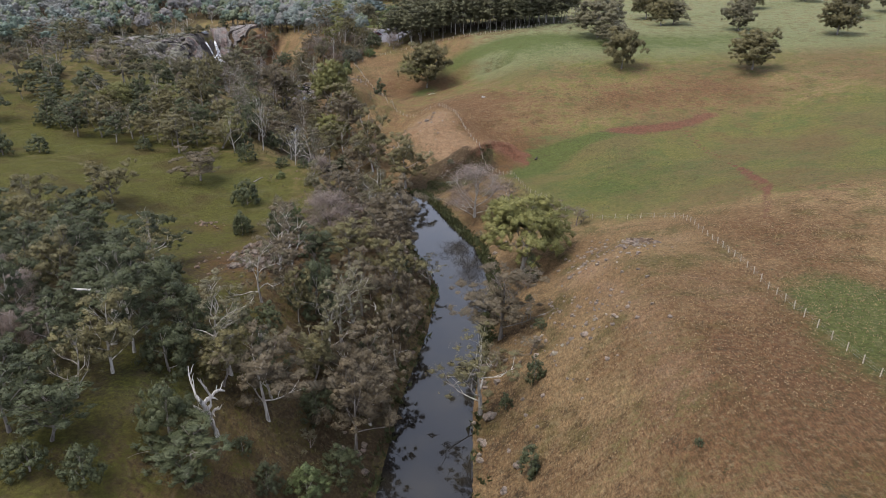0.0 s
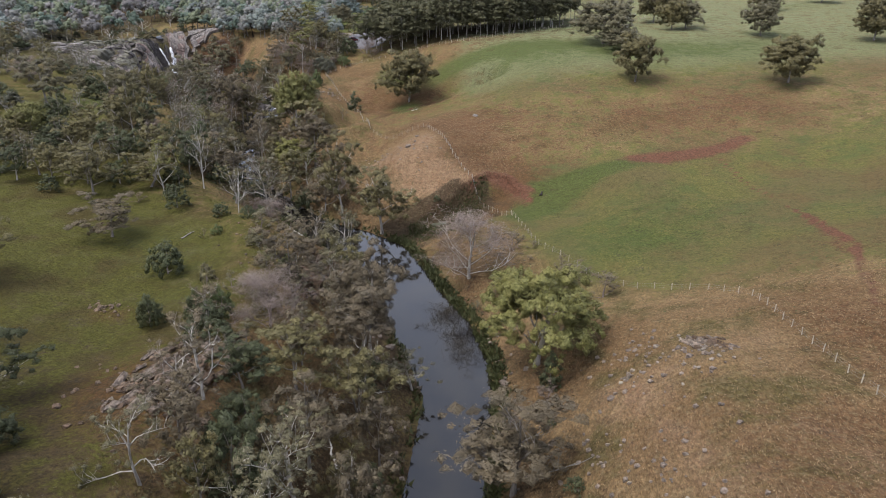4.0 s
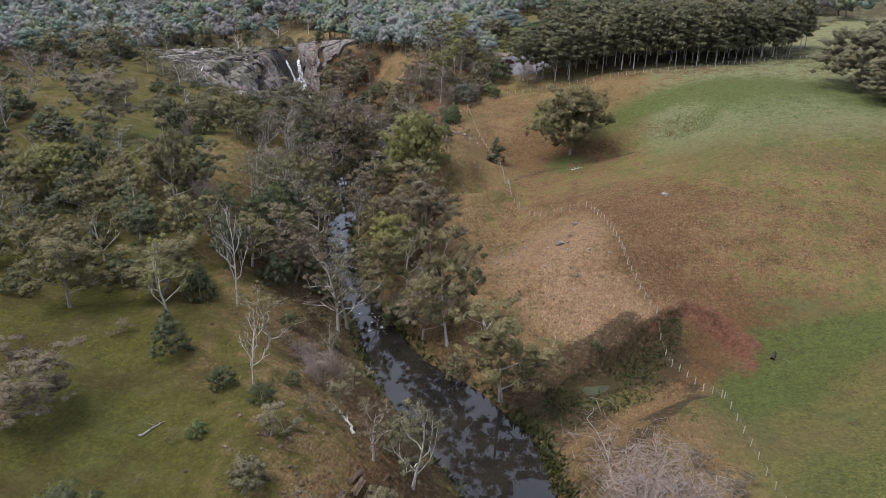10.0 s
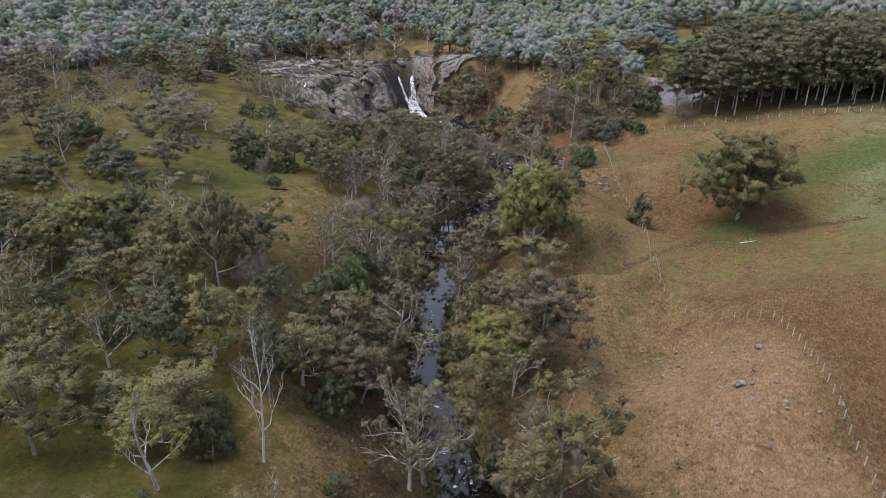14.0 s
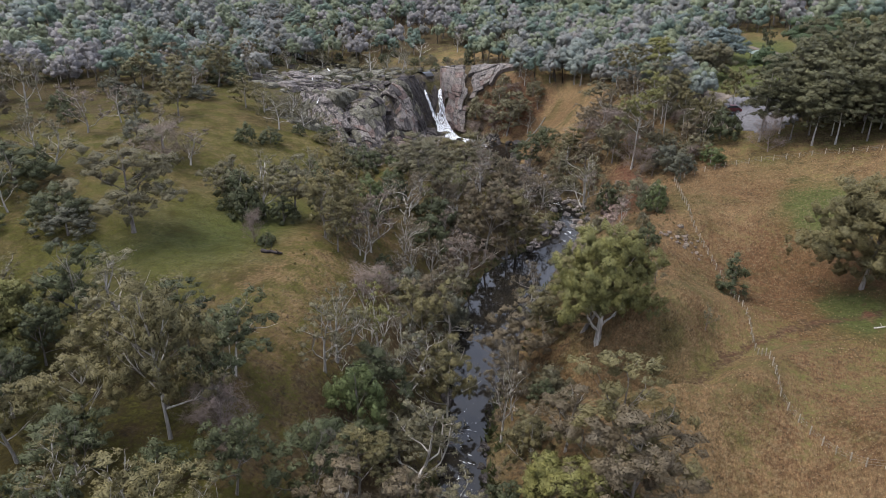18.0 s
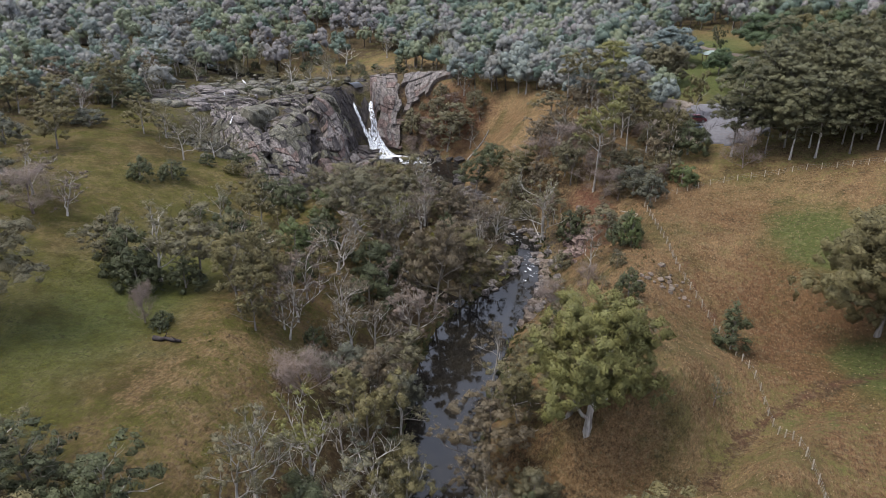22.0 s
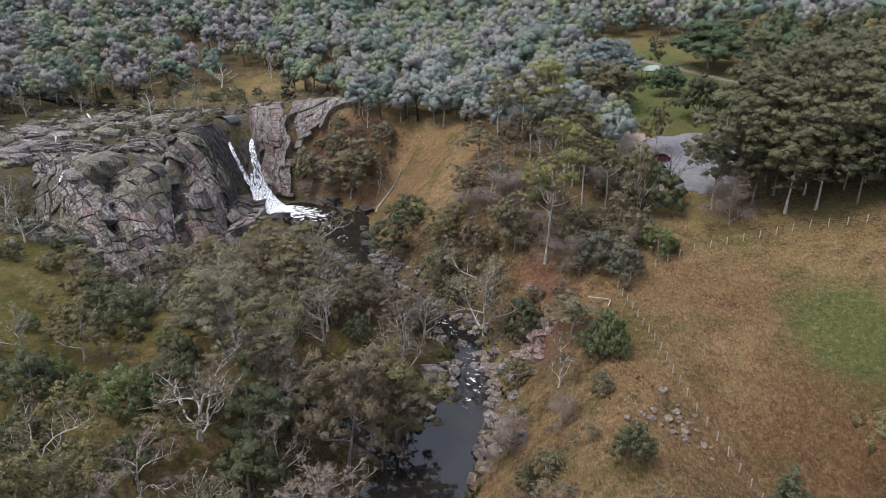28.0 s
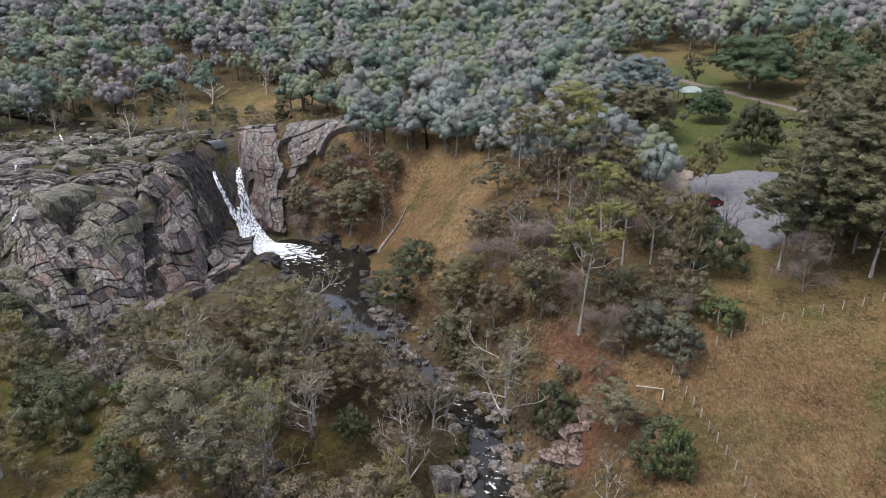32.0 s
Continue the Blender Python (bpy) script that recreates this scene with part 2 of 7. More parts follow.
    return n.surface(tone, 0.95, n.bump(height, 1.0, 0.5), gloss=0.06)


def rock_material(name, pale, mid_tone, dark, lichen):
    n = Nodes(name)
    a, b, c = n.noise(0.45, 5), n.noise(2.2, 6, rough=0.65), n.noise(11, 4, rough=0.7)
    tone = n.mix(n.fit(a, 0.36, 0.62), pale, mid_tone)
    tone = n.mix(n.fit(b, 0.42, 0.62, 0, 0.8), tone, dark)
    tone = n.mix(n.fit(n.chance(), 0, 1, 0, 0.5), tone, mid_tone)
    tone = n.mix(n.fit(n.noise(0.8, 5, stretch=(1.4, 1, 1)), 0.56, 0.68, 0, 0.6), tone, lichen)
    crack = n.fit(n.calc("ABSOLUTE", n.calc("SUBTRACT", n.noise(0.42, 4, rough=0.6, stretch=(1, 1, 0.45)), 0.5)), 0.0, 0.022)
    tone = n.mix(crack, dark, tone)
    joint = n.fit(n.calc("ABSOLUTE", n.calc("SUBTRACT", n.noise(0.9, 5, rough=0.65, stretch=(1.3, 1.3, 0.35)), 0.5)), 0.0, 0.03)
    tone = n.mix(n.fit(joint, 0, 1, 0.75, 0), tone, dark)
    crack = n.calc("MULTIPLY", crack, joint)
    tone = n.mix(n.fit(n.noise(0.9, 5, rough=0.6, stretch=(1.6, 1.6, 0.22)), 0.57, 0.70, 0, 0.5), tone, dark)
    tone = n.mix(n.fit(n.noise(0.2, 5, rough=0.6, stretch=(1, 1, 0.5)), 0.49, 0.60, 0, 0.62), tone, tuple(0.3 * a + 0.7 * b for a, b in zip(mid_tone, dark)))
    tone = n.mix(n.fit(c, 0.55, 0.75, 0, 0.5), tone, dark)
    height = n.calc("ADD", n.calc("MULTIPLY", b, 0.6), n.calc("ADD", n.calc("MULTIPLY", c, 0.2), n.calc("MULTIPLY", crack, 0.25)))
    return n.surface(tone, n.fit(b, 0.3, 0.7, 0.55, 0.9), n.bump(height, 1.0, 0.4), gloss=0.3)


def plain_material(name, a, b, scale, rough, bump=0.0, metal=0.0):
    n = Nodes(name)
    v = n.noise(scale, 5)
    return n.surface(n.mix(n.fit(v, 0.35, 0.65), a, b), rough, n.bump(v, bump, 0.02) if bump else None, metal)


def water_material():
    n = Nodes("dark_river_water")
    waves = n.calc("ADD", n.noise(1.1, 3), n.calc("ADD", n.calc("MULTIPLY", n.noise(0.12, 2), 1.5), n.calc("MULTIPLY", n.noise(3.6, 2), 0.35)))
    return n.surface(n.mix(n.fit(n.noise(0.2, 4), 0.4, 0.7), (0.010, 0.009, 0.008), (0.020, 0.017, 0.012)), 0.02, n.bump(waves, 0.05, 0.04), gloss=0.42)


def foam_material():
    n = Nodes("white_water")
    streak = n.noise(3.4, 5, n.coord(), rough=0.68, stretch=(1.2, 1.2, 0.16))
    return n.surface(n.mix(n.fit(streak, 0.3, 0.7), (0.90, 0.91, 0.92), (0.58, 0.60, 0.63)), 0.5, n.bump(streak, 0.6, 0.15), alpha=n.fit(streak, 0.57, 0.47, 0.0, 1.0), gloss=0.4, through=0.15)


def drift_material():
    """Foam that lies in broken streaks on dark water."""
    n = Nodes("drifting_foam")
    streak = n.noise(1.3, 6, rough=0.72, stretch=(0.8, 1.3, 1))
    return n.surface((0.58, 0.59, 0.60), 0.6, alpha=n.fit(n.calc("ADD", streak, n.fit(n.mask("share"), 0, 1, -0.16, 0.16)), 0.53, 0.58), gloss=0.3)


DRIFT = drift_material()
GROUND = ground_material()
ROCK = rock_material("weathered_granite", (0.363, 0.315, 0.285), (0.211, 0.178, 0.159), (0.034, 0.029, 0.027), (0.274, 0.263, 0.204))
PINK_ROCK = rock_material("pink_granite_wall", (0.306, 0.228, 0.194), (0.197, 0.133, 0.109), (0.058, 0.039, 0.034), (0.225, 0.204, 0.163))
PALE_ROCK = rock_material("pale_granite_wall", (0.313, 0.272, 0.238), (0.218, 0.180, 0.157), (0.074, 0.060, 0.053), (0.225, 0.211, 0.157))
# wet stone near water; also paints the shade inside the cliff clefts
WET_AND_SHADE_ROCK = rock_material("dark_wet_and_shade_rock", (0.115, 0.095, 0.088), (0.060, 0.050, 0.047), (0.020, 0.017, 0.017), (0.085, 0.080, 0.050))
FIELD_ROCK = rock_material("pale_field_stone", (0.315, 0.245, 0.185), (0.205, 0.152, 0.115), (0.10, 0.08, 0.065), (0.285, 0.265, 0.19))
RUSTY_ROCK = rock_material("rusty_brown_ledge_rock", (0.235, 0.165, 0.110), (0.140, 0.088, 0.054), (0.040, 0.028, 0.020), (0.205, 0.165, 0.100))
MOSSY_ROCK = rock_material("mossy_granite", (0.259, 0.241, 0.194), (0.155, 0.144, 0.101), (0.036, 0.032, 0.024), (0.194, 0.173, 0.072))
WATER, FOAM = water_material(), foam_material()
MURK = plain_material("murky_green_pond_water", (0.050, 0.054, 0.030), (0.030, 0.032, 0.019), 0.8, 0.35)
POST = plain_material("weathered_post_timber", (0.43, 0.37, 0.28), (0.21, 0.175, 0.13), 9, 0.9, 0.4)
WIRE = plain_material("galvanised_wire", (0.33, 0.33, 0.33), (0.24, 0.24, 0.24), 4, 0.5, metal=0.8)
ASPHALT = plain_material("worn_asphalt", (0.135, 0.128, 0.135), (0.098, 0.093, 0.098), 1.2, 0.92, 0.4)
GRAVEL = plain_material("pale_gravel_track", (0.235, 0.195, 0.155), (0.165, 0.13, 0.10), 1.8, 0.95, 0.5)
DIRT = plain_material("brown_dirt_road", (0.135, 0.108, 0.085), (0.085, 0.066, 0.050), 1.8, 0.95, 0.5)
ROOF = plain_material("pale_green_roof_sheet", (0.22, 0.26, 0.225), (0.17, 0.21, 0.185), 1.5, 0.6)
TIMBER = plain_material("brown_shelter_timber", (0.13, 0.085, 0.055), (0.08, 0.055, 0.04), 6, 0.8, 0.3)
STRAW = leaf_material("dry_tussock_blades", (0.20, 0.135, 0.075), (0.33, 0.25, 0.155), False)
REED = leaf_material("green_sedge_blades", (0.028, 0.036, 0.011), (0.080, 0.084, 0.032), False)
PAINT = {"red": plain_material("dark_red_car_paint", (0.10, 0.022, 0.028), (0.08, 0.018, 0.022), 3, 0.25), "grey": plain_material("blue_grey_car_paint", (0.20, 0.24, 0.29), (0.17, 0.21, 0.26), 3, 0.25)}
GLASS = plain_material("dark_car_glass", (0.02, 0.022, 0.025), (0.015, 0.017, 0.02), 2, 0.08)
TYRE = plain_material("black_tyre_rubber", (0.025, 0.025, 0.026), (0.018, 0.018, 0.018), 8, 0.85)
LAMP = plain_material("pale_lamp_plastic", (0.75, 0.75, 0.72), (0.6, 0.6, 0.58), 5, 0.2)


# ---- the lie of the land ----
RIVER = [(-14, -60), (-8, -10), (-4, 40), (-2, 67), (-1, 82), (2, 103), (4, 119), (3, 128), (0.5, 138), (-3, 150),
         (-5, 160), (-10, 169), (-17, 177), (-25, 184), (-31, 194), (-39, 205), (-45, 215), (-49.5, 228), (-54, 245),
         (-56, 256), (-57, 268), (-54.5, 280), (-52.8, 289), (-55, 297), (-64, 306), (-74, 315), (-80, 323), (-86, 335), (-95, 340)]
HALF = [5, 5, 5, 4.9, 4.5, 4.0, 4.2, 5.2, 5.8, 4.8, 4.0, 5.8, 5.2, 3.7, 2.4, 1.9, 1.8, 2.0, 4.0,
        4.8, 5.0, 3.6, 1.9, 1.2, 1.7, 2.4, 3.0, 6.5, 4.0]
LEVEL = [-11.8, -11.8, -11.6, -11.4, -11.4, -11.4, -11.4, -11.4, -11.4, -11.4, -11.4, -11.4, -11.4, -11.4, -11.2, -10.6, -10.0, -9.5, -9.1,
         -9.0, -8.9, -8.6, -7.2, -5.9, -5.4, -5.1, -5.0, -5.0, -5.0]
SIDE = [(-128, 308), (-112, 303), (-101, 298), (-92, 294), (-84, 288), (-77, 284), (-66, 279), (-58, 275)]
SIDE_LEVEL = [1.0, -1.0, -2.8, -4.5, -6.5, -7.5, -8.6, -9.0]
CREEK = [(30, 196), (19, 190), (10, 186), (0, 178), (-7, 172)]
RIM = [(-4, 181.5), (-1, 184.6), (2.6, 188.2), (5.2, 190.2), (7.7, 193.2), (11, 195.8), (14.2, 199.2), (17, 199.4), (19.5, 198.2), (21.6, 194.5), (22.8, 190.6)]
CREEK_LEVEL = [-3.5, -8.4, -10.2, -10.4, -11.4]
RILL = [(20, 272), (3, 268), (-7, 263), (-14, 258.8), (-21.8, 250.2), (-26, 241), (-35, 237), (-46, 237)]
RILL_LEVEL = [2.6, -0.6, -2.2, -3.2, -4.9, -6.2, -8.0, -9.5]
FACE = [(-112, 301), (-108.5, 305.5), (-105.5, 311), (-103, 319), (-101, 328), (-101.2, 335), (-103, 340)]
BUMPS = [(30, 100, 22, -4.0), (55, 140, 30, -2.3), (60, 190, 35, -11.9), (20, 190, 16, -9.2), (0, 220, 16, -4.7), (20, 235, 25, -3.5), (-5, 262, 18, -11.7), (-30, 295, 22, -9.4), (-15, 320, 25, -0.3), (-28, 370, 35, -0.5), (60, 245, 30, 0.7), (100, 230, 40, -2.4), (-38, 120, 22, -7.2), (-40, 160, 25, -4.4), (-75, 215, 30, -2.9), (-95, 235, 25, 2.4), (-115, 270, 25, 0.0), (-85, 255, 18, -6.7), (-110, 330, 22, 3.5), (-140, 365, 35, -7.7), (-90, 180, 40, -5.9), (30, 140, 18, -8.5), (90, 60, 50, 0.5), (-65, 350, 25, -2.2), (-97, 278, 14, -6.5), (18, 172, 14, -5.1), (-112, 312, 16, -9.4), (-22, 264, 11, -5.8)]
DIPS = [(-16, 226, -10.1), (-22, 224, -3.0), (2, 212, 1.0), (-5, 226, 1.8), (-18, 240, -2.2), (-10, 242, -2.2), (-14, 258, 1.9), (-14, 212, -5.3), (20, 189, 1.5), (-4, 264, 1.4), (44, 192, 2.4), (0, 191, -1.7), (-48, 183, -2.1)]
PLANE = (11.48, 1.75, 3.12)


def along(poly, x, y):
    """Distance to a polyline, the side (+1 is its left), and the place along it in vertices."""
    best, side, place = np.full(np.shape(x), 1e9), np.zeros(np.shape(x)), np.zeros(np.shape(x))
    for i in range(len(poly) - 1):
        (ax, ay), (bx, by) = poly[i], poly[i + 1]
        dx, dy = bx - ax, by - ay
        u = np.clip(((x - ax) * dx + (y - ay) * dy) / (dx * dx + dy * dy), 0, 1)
        d = np.hypot(x - ax - u * dx, y - ay - u * dy)
        near = d < best
        best = np.where(near, d, best)
        side = np.where(near, np.sign(dx * (y - ay) - dy * (x - ax)), side)
        place = np.where(near, i + u, place)
    return best, side, place


def ease(v):
    v = np.clip(v, 0, 1)
    return v * v * (3 - 2 * v)


def ripple(x, y):
    """Gentle unevenness of the ground, about +-1."""
    return (np.sin(x * 0.21 + 1.3 * np.sin(y * 0.13)) + np.sin(y * 0.27 + 1.7 * np.sin(x * 0.11 + 2)) + 0.6 * np.sin(x * 0.53 + y * 0.39)
            + 0.5 * np.sin(y * 0.81 - x * 0.47 + np.sin(x * 0.6))) / 3.1


def plateau(x, y):
    out = PLANE[0] + PLANE[1] * np.clip(x, -400, 500) / 100 + PLANE[2] * (np.clip(y, -150, 900) - 200) / 100
    for cx, cy, r, h in BUMPS:
        out = out + h * np.exp(-((x - cx) ** 2 + (y - cy) ** 2) / (2 * r * r))
    return out


def ground_height(x, y):
    x, y = np.asarray(x, float), np.asarray(y, float)
    d, side, s = along(RIVER, x, y)
    n = np.arange(len(RIVER))
    hw, w = np.interp(s, n, HALF), np.interp(s, n, LEVEL)
    left = side > 0
    start = np.where(left, np.interp(s, [0, 12, 18, 22, 23, 24, 25, 26, 27, 28], [1, 1.5, 1, 2, 11, 23, 29, 27, 16, 8]), np.interp(s, [0, 8, 12, 20, 24, 27, 28], [1, 3, 2, 2, 1, 2, 2]))
    width = np.where(left, np.interp(s, [0, 6, 9, 12, 16, 18, 21, 23, 24.5, 26.5, 28], [26, 24, 22, 20, 24, 20, 30, 22, 13, 12, 7]),
                     np.interp(s, [0, 5, 8, 12, 16, 21, 24, 26, 28], [26, 24, 30, 30, 30, 18, 22, 26, 14]))
    top = plateau(x, y)
    rise = ease((d - hw - start) / width)
    rocky = np.exp(-((x + 112) / 17) ** 2 - ((y - 324) / 21) ** 2)
    k = np.clip((d - hw - start) / width, 0, 1) * 5 + 0.5 * np.sin(x * 0.5 + y * 0.3) + 0.3 * np.sin(y * 0.9)
    ledge = np.clip((np.floor(k) + ease((k - np.floor(k) - 0.45) / 0.4)) / 5, 0, 1)
    rise = rise + (ledge - rise) * ease(rocky * 1.6) * left
    rise = 0.55 * rise + 0.45 * np.sqrt(rise + 1e-9)
    low = w - 1.2 * ease((hw + 0.8 - d) / 2.5) + 0.6 * ease((d - hw) / 3)
    h = low + (top - low) * rise
    for cx, cy, k in DIPS:
        h = h + k * ease((d - hw - 2) / 8) * np.exp(-((x - cx) ** 2 + (y - cy) ** 2) / 128)
    h = np.maximum(h, w + 0.5 * ease((d - hw) / 3) - 1.2 * ease((hw + 0.8 - d) / 2.5))
    for poly, level, floor, span in ((SIDE, SIDE_LEVEL, 2.2, 5.5), (CREEK, CREEK_LEVEL, 3.2, 6), (RILL, RILL_LEVEL, 0.6, 7)):
        dd, _, ss = along(poly, x, y)
        cut = np.interp(ss, np.arange(len(poly)), level)
        k = ease((dd - floor) / span)
        h = np.minimum(h, cut + (np.maximum(h, cut) - cut) * k)
    f, inner, u = along(FACE, x, y)
    near = (u > 0.05) & (u < 5.95)
    rise_in = np.interp(u, [0, 2, 4, 6], [2.3, 1.9, 1.35, 0.8])
    h = np.where(near & (inner > 0) & (f < 18), np.minimum(h, -5.2 + np.maximum(f - 1.8, 0) / rise_in * 1.85), h)
    h = np.where(near & (inner <= 0) & (f < 7), np.minimum(h, -5.0 + 0.12 * f), h)
    for ax, ay, bx, by in ((-119, 335, -105, 311), (-113, 341, -101, 322), (-129, 331, -112, 309)):
        dd, _, _ = along([(ax, ay), (bx, by)], x, y)
        h = h - 2.2 * np.exp(-(dd / 0.8) ** 2)
    h = h + 0.45 * ripple(x, y) * ease((d - hw - 1) / 8)
    dd, inner, u = along(RIM, x, y)
    dd = dd + 0.25 * np.sin(2.3 * x + 1.1 * y) + 0.15 * np.sin(4.1 * y - 2.0 * x)
    ends = ease(u / 1.5) * ease((10 - u) / 1.5)
    h = np.where(dd < 12, h + ends * np.where(inner < 0, -1.3 * ease(dd / 0.9) * np.exp(-np.maximum(dd, 0) / 4.0), 0.45 * np.exp(-np.maximum(dd, 0) / 2.0)), h)
    return h


# ---- mesh helpers ----
def quick_mesh(name, verts, faces, normals=None):
    """A mesh from arrays: verts (n, 3) and faces (m, 3 or 4), with soft normals if given."""
    me = bpy.data.meshes.new(name)
    verts, faces = np.asarray(verts, np.float32), np.asarray(faces, np.int32)
    k = faces.shape[1]
    me.vertices.add(len(verts))
    me.vertices.foreach_set("co", verts.ravel())
    me.loops.add(faces.size)
    me.loops.foreach_set("vertex_index", faces.ravel())
    me.polygons.add(len(faces))
    me.polygons.foreach_set("loop_start", np.arange(0, faces.size, k, dtype=np.int32))
    me.polygons.foreach_set("loop_total", np.full(len(faces), k, np.int32))
    me.update(calc_edges=True)
    me.validate()
    if normals is not None:
        shade_smooth(me)
        me.normals_split_custom_set_from_vertices(np.asarray(normals, np.float32).tolist())
    return me


def shade_smooth(me):
    me.polygons.foreach_set("use_smooth", np.ones(len(me.polygons), bool))
    return me


def link(name, me, material, parent=None, label=""):
    """One mesh object, alone or as a part of parent."""
    ob = new(name, me)
    if material is not None:
        if not me.materials:
            me.materials.append(material)
        elif me.materials[0] != material:
            ob.material_slots[0].link = "OBJECT"
            ob.material_slots[0].material = material
    if parent is not None:
        ob.parent = parent
    return tagged(ob, label)


def part(name, bm, material, parent, label=""):
    me = bpy.data.meshes.new(name)
    bm.to_mesh(me)
    bm.free()
    return link(name, me, material, parent, label)


def box(sx, sy, sz, x=0.0, y=0.0, z=0.0, bevel=0.0):
    """A bmesh box, bevelled, whose base stands at z."""
    bm = bmesh.new()
    bmesh.ops.create_cube(bm, size=1)
    bmesh.ops.scale(bm, vec=(sx, sy, sz), verts=bm.verts)
    if bevel:
        bmesh.ops.bevel(bm, geom=list(bm.edges), offset=bevel, segments=1, affect="EDGES")
    bmesh.ops.translate(bm, vec=(x, y, z + sz / 2), verts=bm.verts)
    return bm


def turned(rng, n):
    """n random unit vectors."""
    v = rng.normal(size=(n, 3))
    return v / np.linalg.norm(v, axis=1, keepdims=True)


# ---- ground ----
def spread(lo, hi, step, far_lo, far_hi):
    """Grid lines: even between lo and hi, and ever wider to the far ends."""
    mid = list(np.arange(lo, hi + step / 2, step))
    for sign, end, far in ((-1, lo, far_lo), (1, hi, far_hi)):
        at, gap, more = end, step, []
        while (far - at) * sign > 0:
            gap *= 1.22
            at += gap * sign
            more.append(at)
        mid = more[::-1] + mid if sign < 0 else mid + more
    return np.array(mid)


def blob(x, y, cx, cy, rx, ry=None, turn=0.0):
    ry = ry or rx
    c, s = math.cos(radians(turn)), math.sin(radians(turn))
    u, v = (x - cx) * c + (y - cy) * s, (y - cy) * c - (x - cx) * s
    return np.exp(-((u / rx) ** 2 + (v / ry) ** 2))


def band(x, y, poly, width):
    d, _, _ = along(poly, x, y)
    return np.exp(-(d / width) ** 2)


FENCE_HILL = [(18, 181.6), (20.6, 160), (26, 147), (32, 138.5), (42, 132), (44.5, 126), (43.5, 114), (42.6, 97), (41.5, 74), (43, 61), (48, 30)]
FENCE_CREST = [(-36, 298), (-30, 279), (-25, 270), (-20, 257), (-16, 238), (-8, 229.5), (-0.5, 225), (3, 215), (6, 204), (8.3, 198.5), (13, 190), (18, 181.6)]
FENCE_WOOD = [(-36, 298), (-33.7, 300.3), (-27, 306), (-19.5, 308), (-11.5, 310), (1, 309), (16, 309), (30, 313), (53, 329), (95, 352)]


def covers(x, y):
    """What grows where: shares of straw, lush grass, leaf litter, red soil and bare stone."""
    d, side, s = along(RIVER, x, y)
    right = side < 0
    slope = np.exp(-((d - 14) / 12) ** 2)
    dry = np.where(right, 0.47, 0.14) + 0.42 * slope
    dry = dry + 0.75 * blob(x, y, 30, 92, 28, 40) + 0.55 * blob(x, y, 50, 105, 30, 30) + 0.7 * blob(x, y, -2, 215, 20, 22) + 0.3 * blob(x, y, -26, 278, 22, 26) + 0.3 * blob(x, y, -10, 300, 30, 10)
    dry = dry - 0.25 * blob(x, y, 45, 160, 26, 22) - 0.22 * blob(x, y, 60, 265, 60, 25) + 0.25 * blob(x, y, 70, 225, 40, 12)
    dry = dry + 0.3 * blob(x, y, -72, 325, 14, 20) + 0.25 * blob(x, y, -105, 385, 25, 14) + 0.3 * blob(x, y, -40, 330, 8, 8) + 0.35 * blob(x, y, -20, 105, 12, 20)
    field = ease((x - 15) / 8) * ease((y - 124 - 0.12 * (60 - np.clip(x, 0, 60))) / 9) * ease((212 - y) / 16)
    dry = dry - 0.30 * field - 0.15 * ease((y - 245) / 20) * ease((x - 5) / 20)
    lush = 0.95 * blob(x, y, 23, 184, 12, 4, 40) + 0.8 * blob(x, y, 36, 196, 16, 3, 8) + 0.8 * blob(x, y, 46, 72, 5, 11) + 0.95 * blob(x, y, -11, 290, 7, 9) + 0.75 * blob(x, y, 8, 283, 12, 6, 25) + 0.7 * blob(x, y, 30, 291, 22, 9, 10) + 0.3 * blob(x, y, 26, 248, 8, 10)
    lush = lush + 0.8 * blob(x, y, -6, 260, 5, 5) + 0.3 * blob(x, y, 42, 158, 16, 12, 40) + 0.5 * blob(x, y, 80, 280, 45, 15) + 1.2 * blob(x, y, -25, 368, 22, 28) + 0.9 * blob(x, y, -38, 402, 20, 16) + 0.9 * blob(x, y, -50, 412, 18, 12)
    lush = lush + 0.12 * field + 0.22 * ease((y - 250) / 25) * ease((x - 10) / 20)
    lush = lush + np.where(right, 0.0, 0.22) * ease((d - 25) / 10) + 0.5 * blob(x, y, -28, 62, 6, 8) + 0.45 * blob(x, y, -90, 240, 12, 20) + 0.1 * blob(x, y, 40, 150, 60, 40) + 0.8 * blob(x, y, -7, 267, 6, 4.5)
    litter = 0.75 * np.exp(-((d - 9) / 8) ** 2) * np.where(right, 0.45, 1) + 0.7 * blob(x, y, -46, 78, 30, 34) + 0.5 * blob(x, y, -80, 205, 26, 14) + 0.8 * blob(x, y, 10, 335, 50, 22) + 0.8 * blob(x, y, -80, 305, 24, 16)
    litter = litter + 0.75 * ease((y - 352 - 0.3 * np.abs(x + 60)) / 25) * ease((-30 - x) / 20) + 0.7 * ease((y - 420) / 40) + 0.6 * ease((-125 - x) / 40) * ease((y - 180) / 60)
    litter = litter - 1.0 * blob(x, y, -110, 388, 22, 10) - 1.6 * blob(x, y, -26, 374, 24, 34) - 1.2 * blob(x, y, -50, 412, 18, 12)
    soil = 0.95 * band(x, y, [(49, 199.5), (56, 199.8), (66, 202), (77, 208)], 2.5 + 1.4 * ease((66 - x) / 14)) + 0.5 * blob(x, y, 62, 203, 7, 3, 15) + 0.5 * band(x, y, [(66, 154), (62, 134)], 1.4) + 0.25 * band(x, y, [(6.5, 195), (13.5, 200), (20, 198), (25, 191.5)], 1.2)
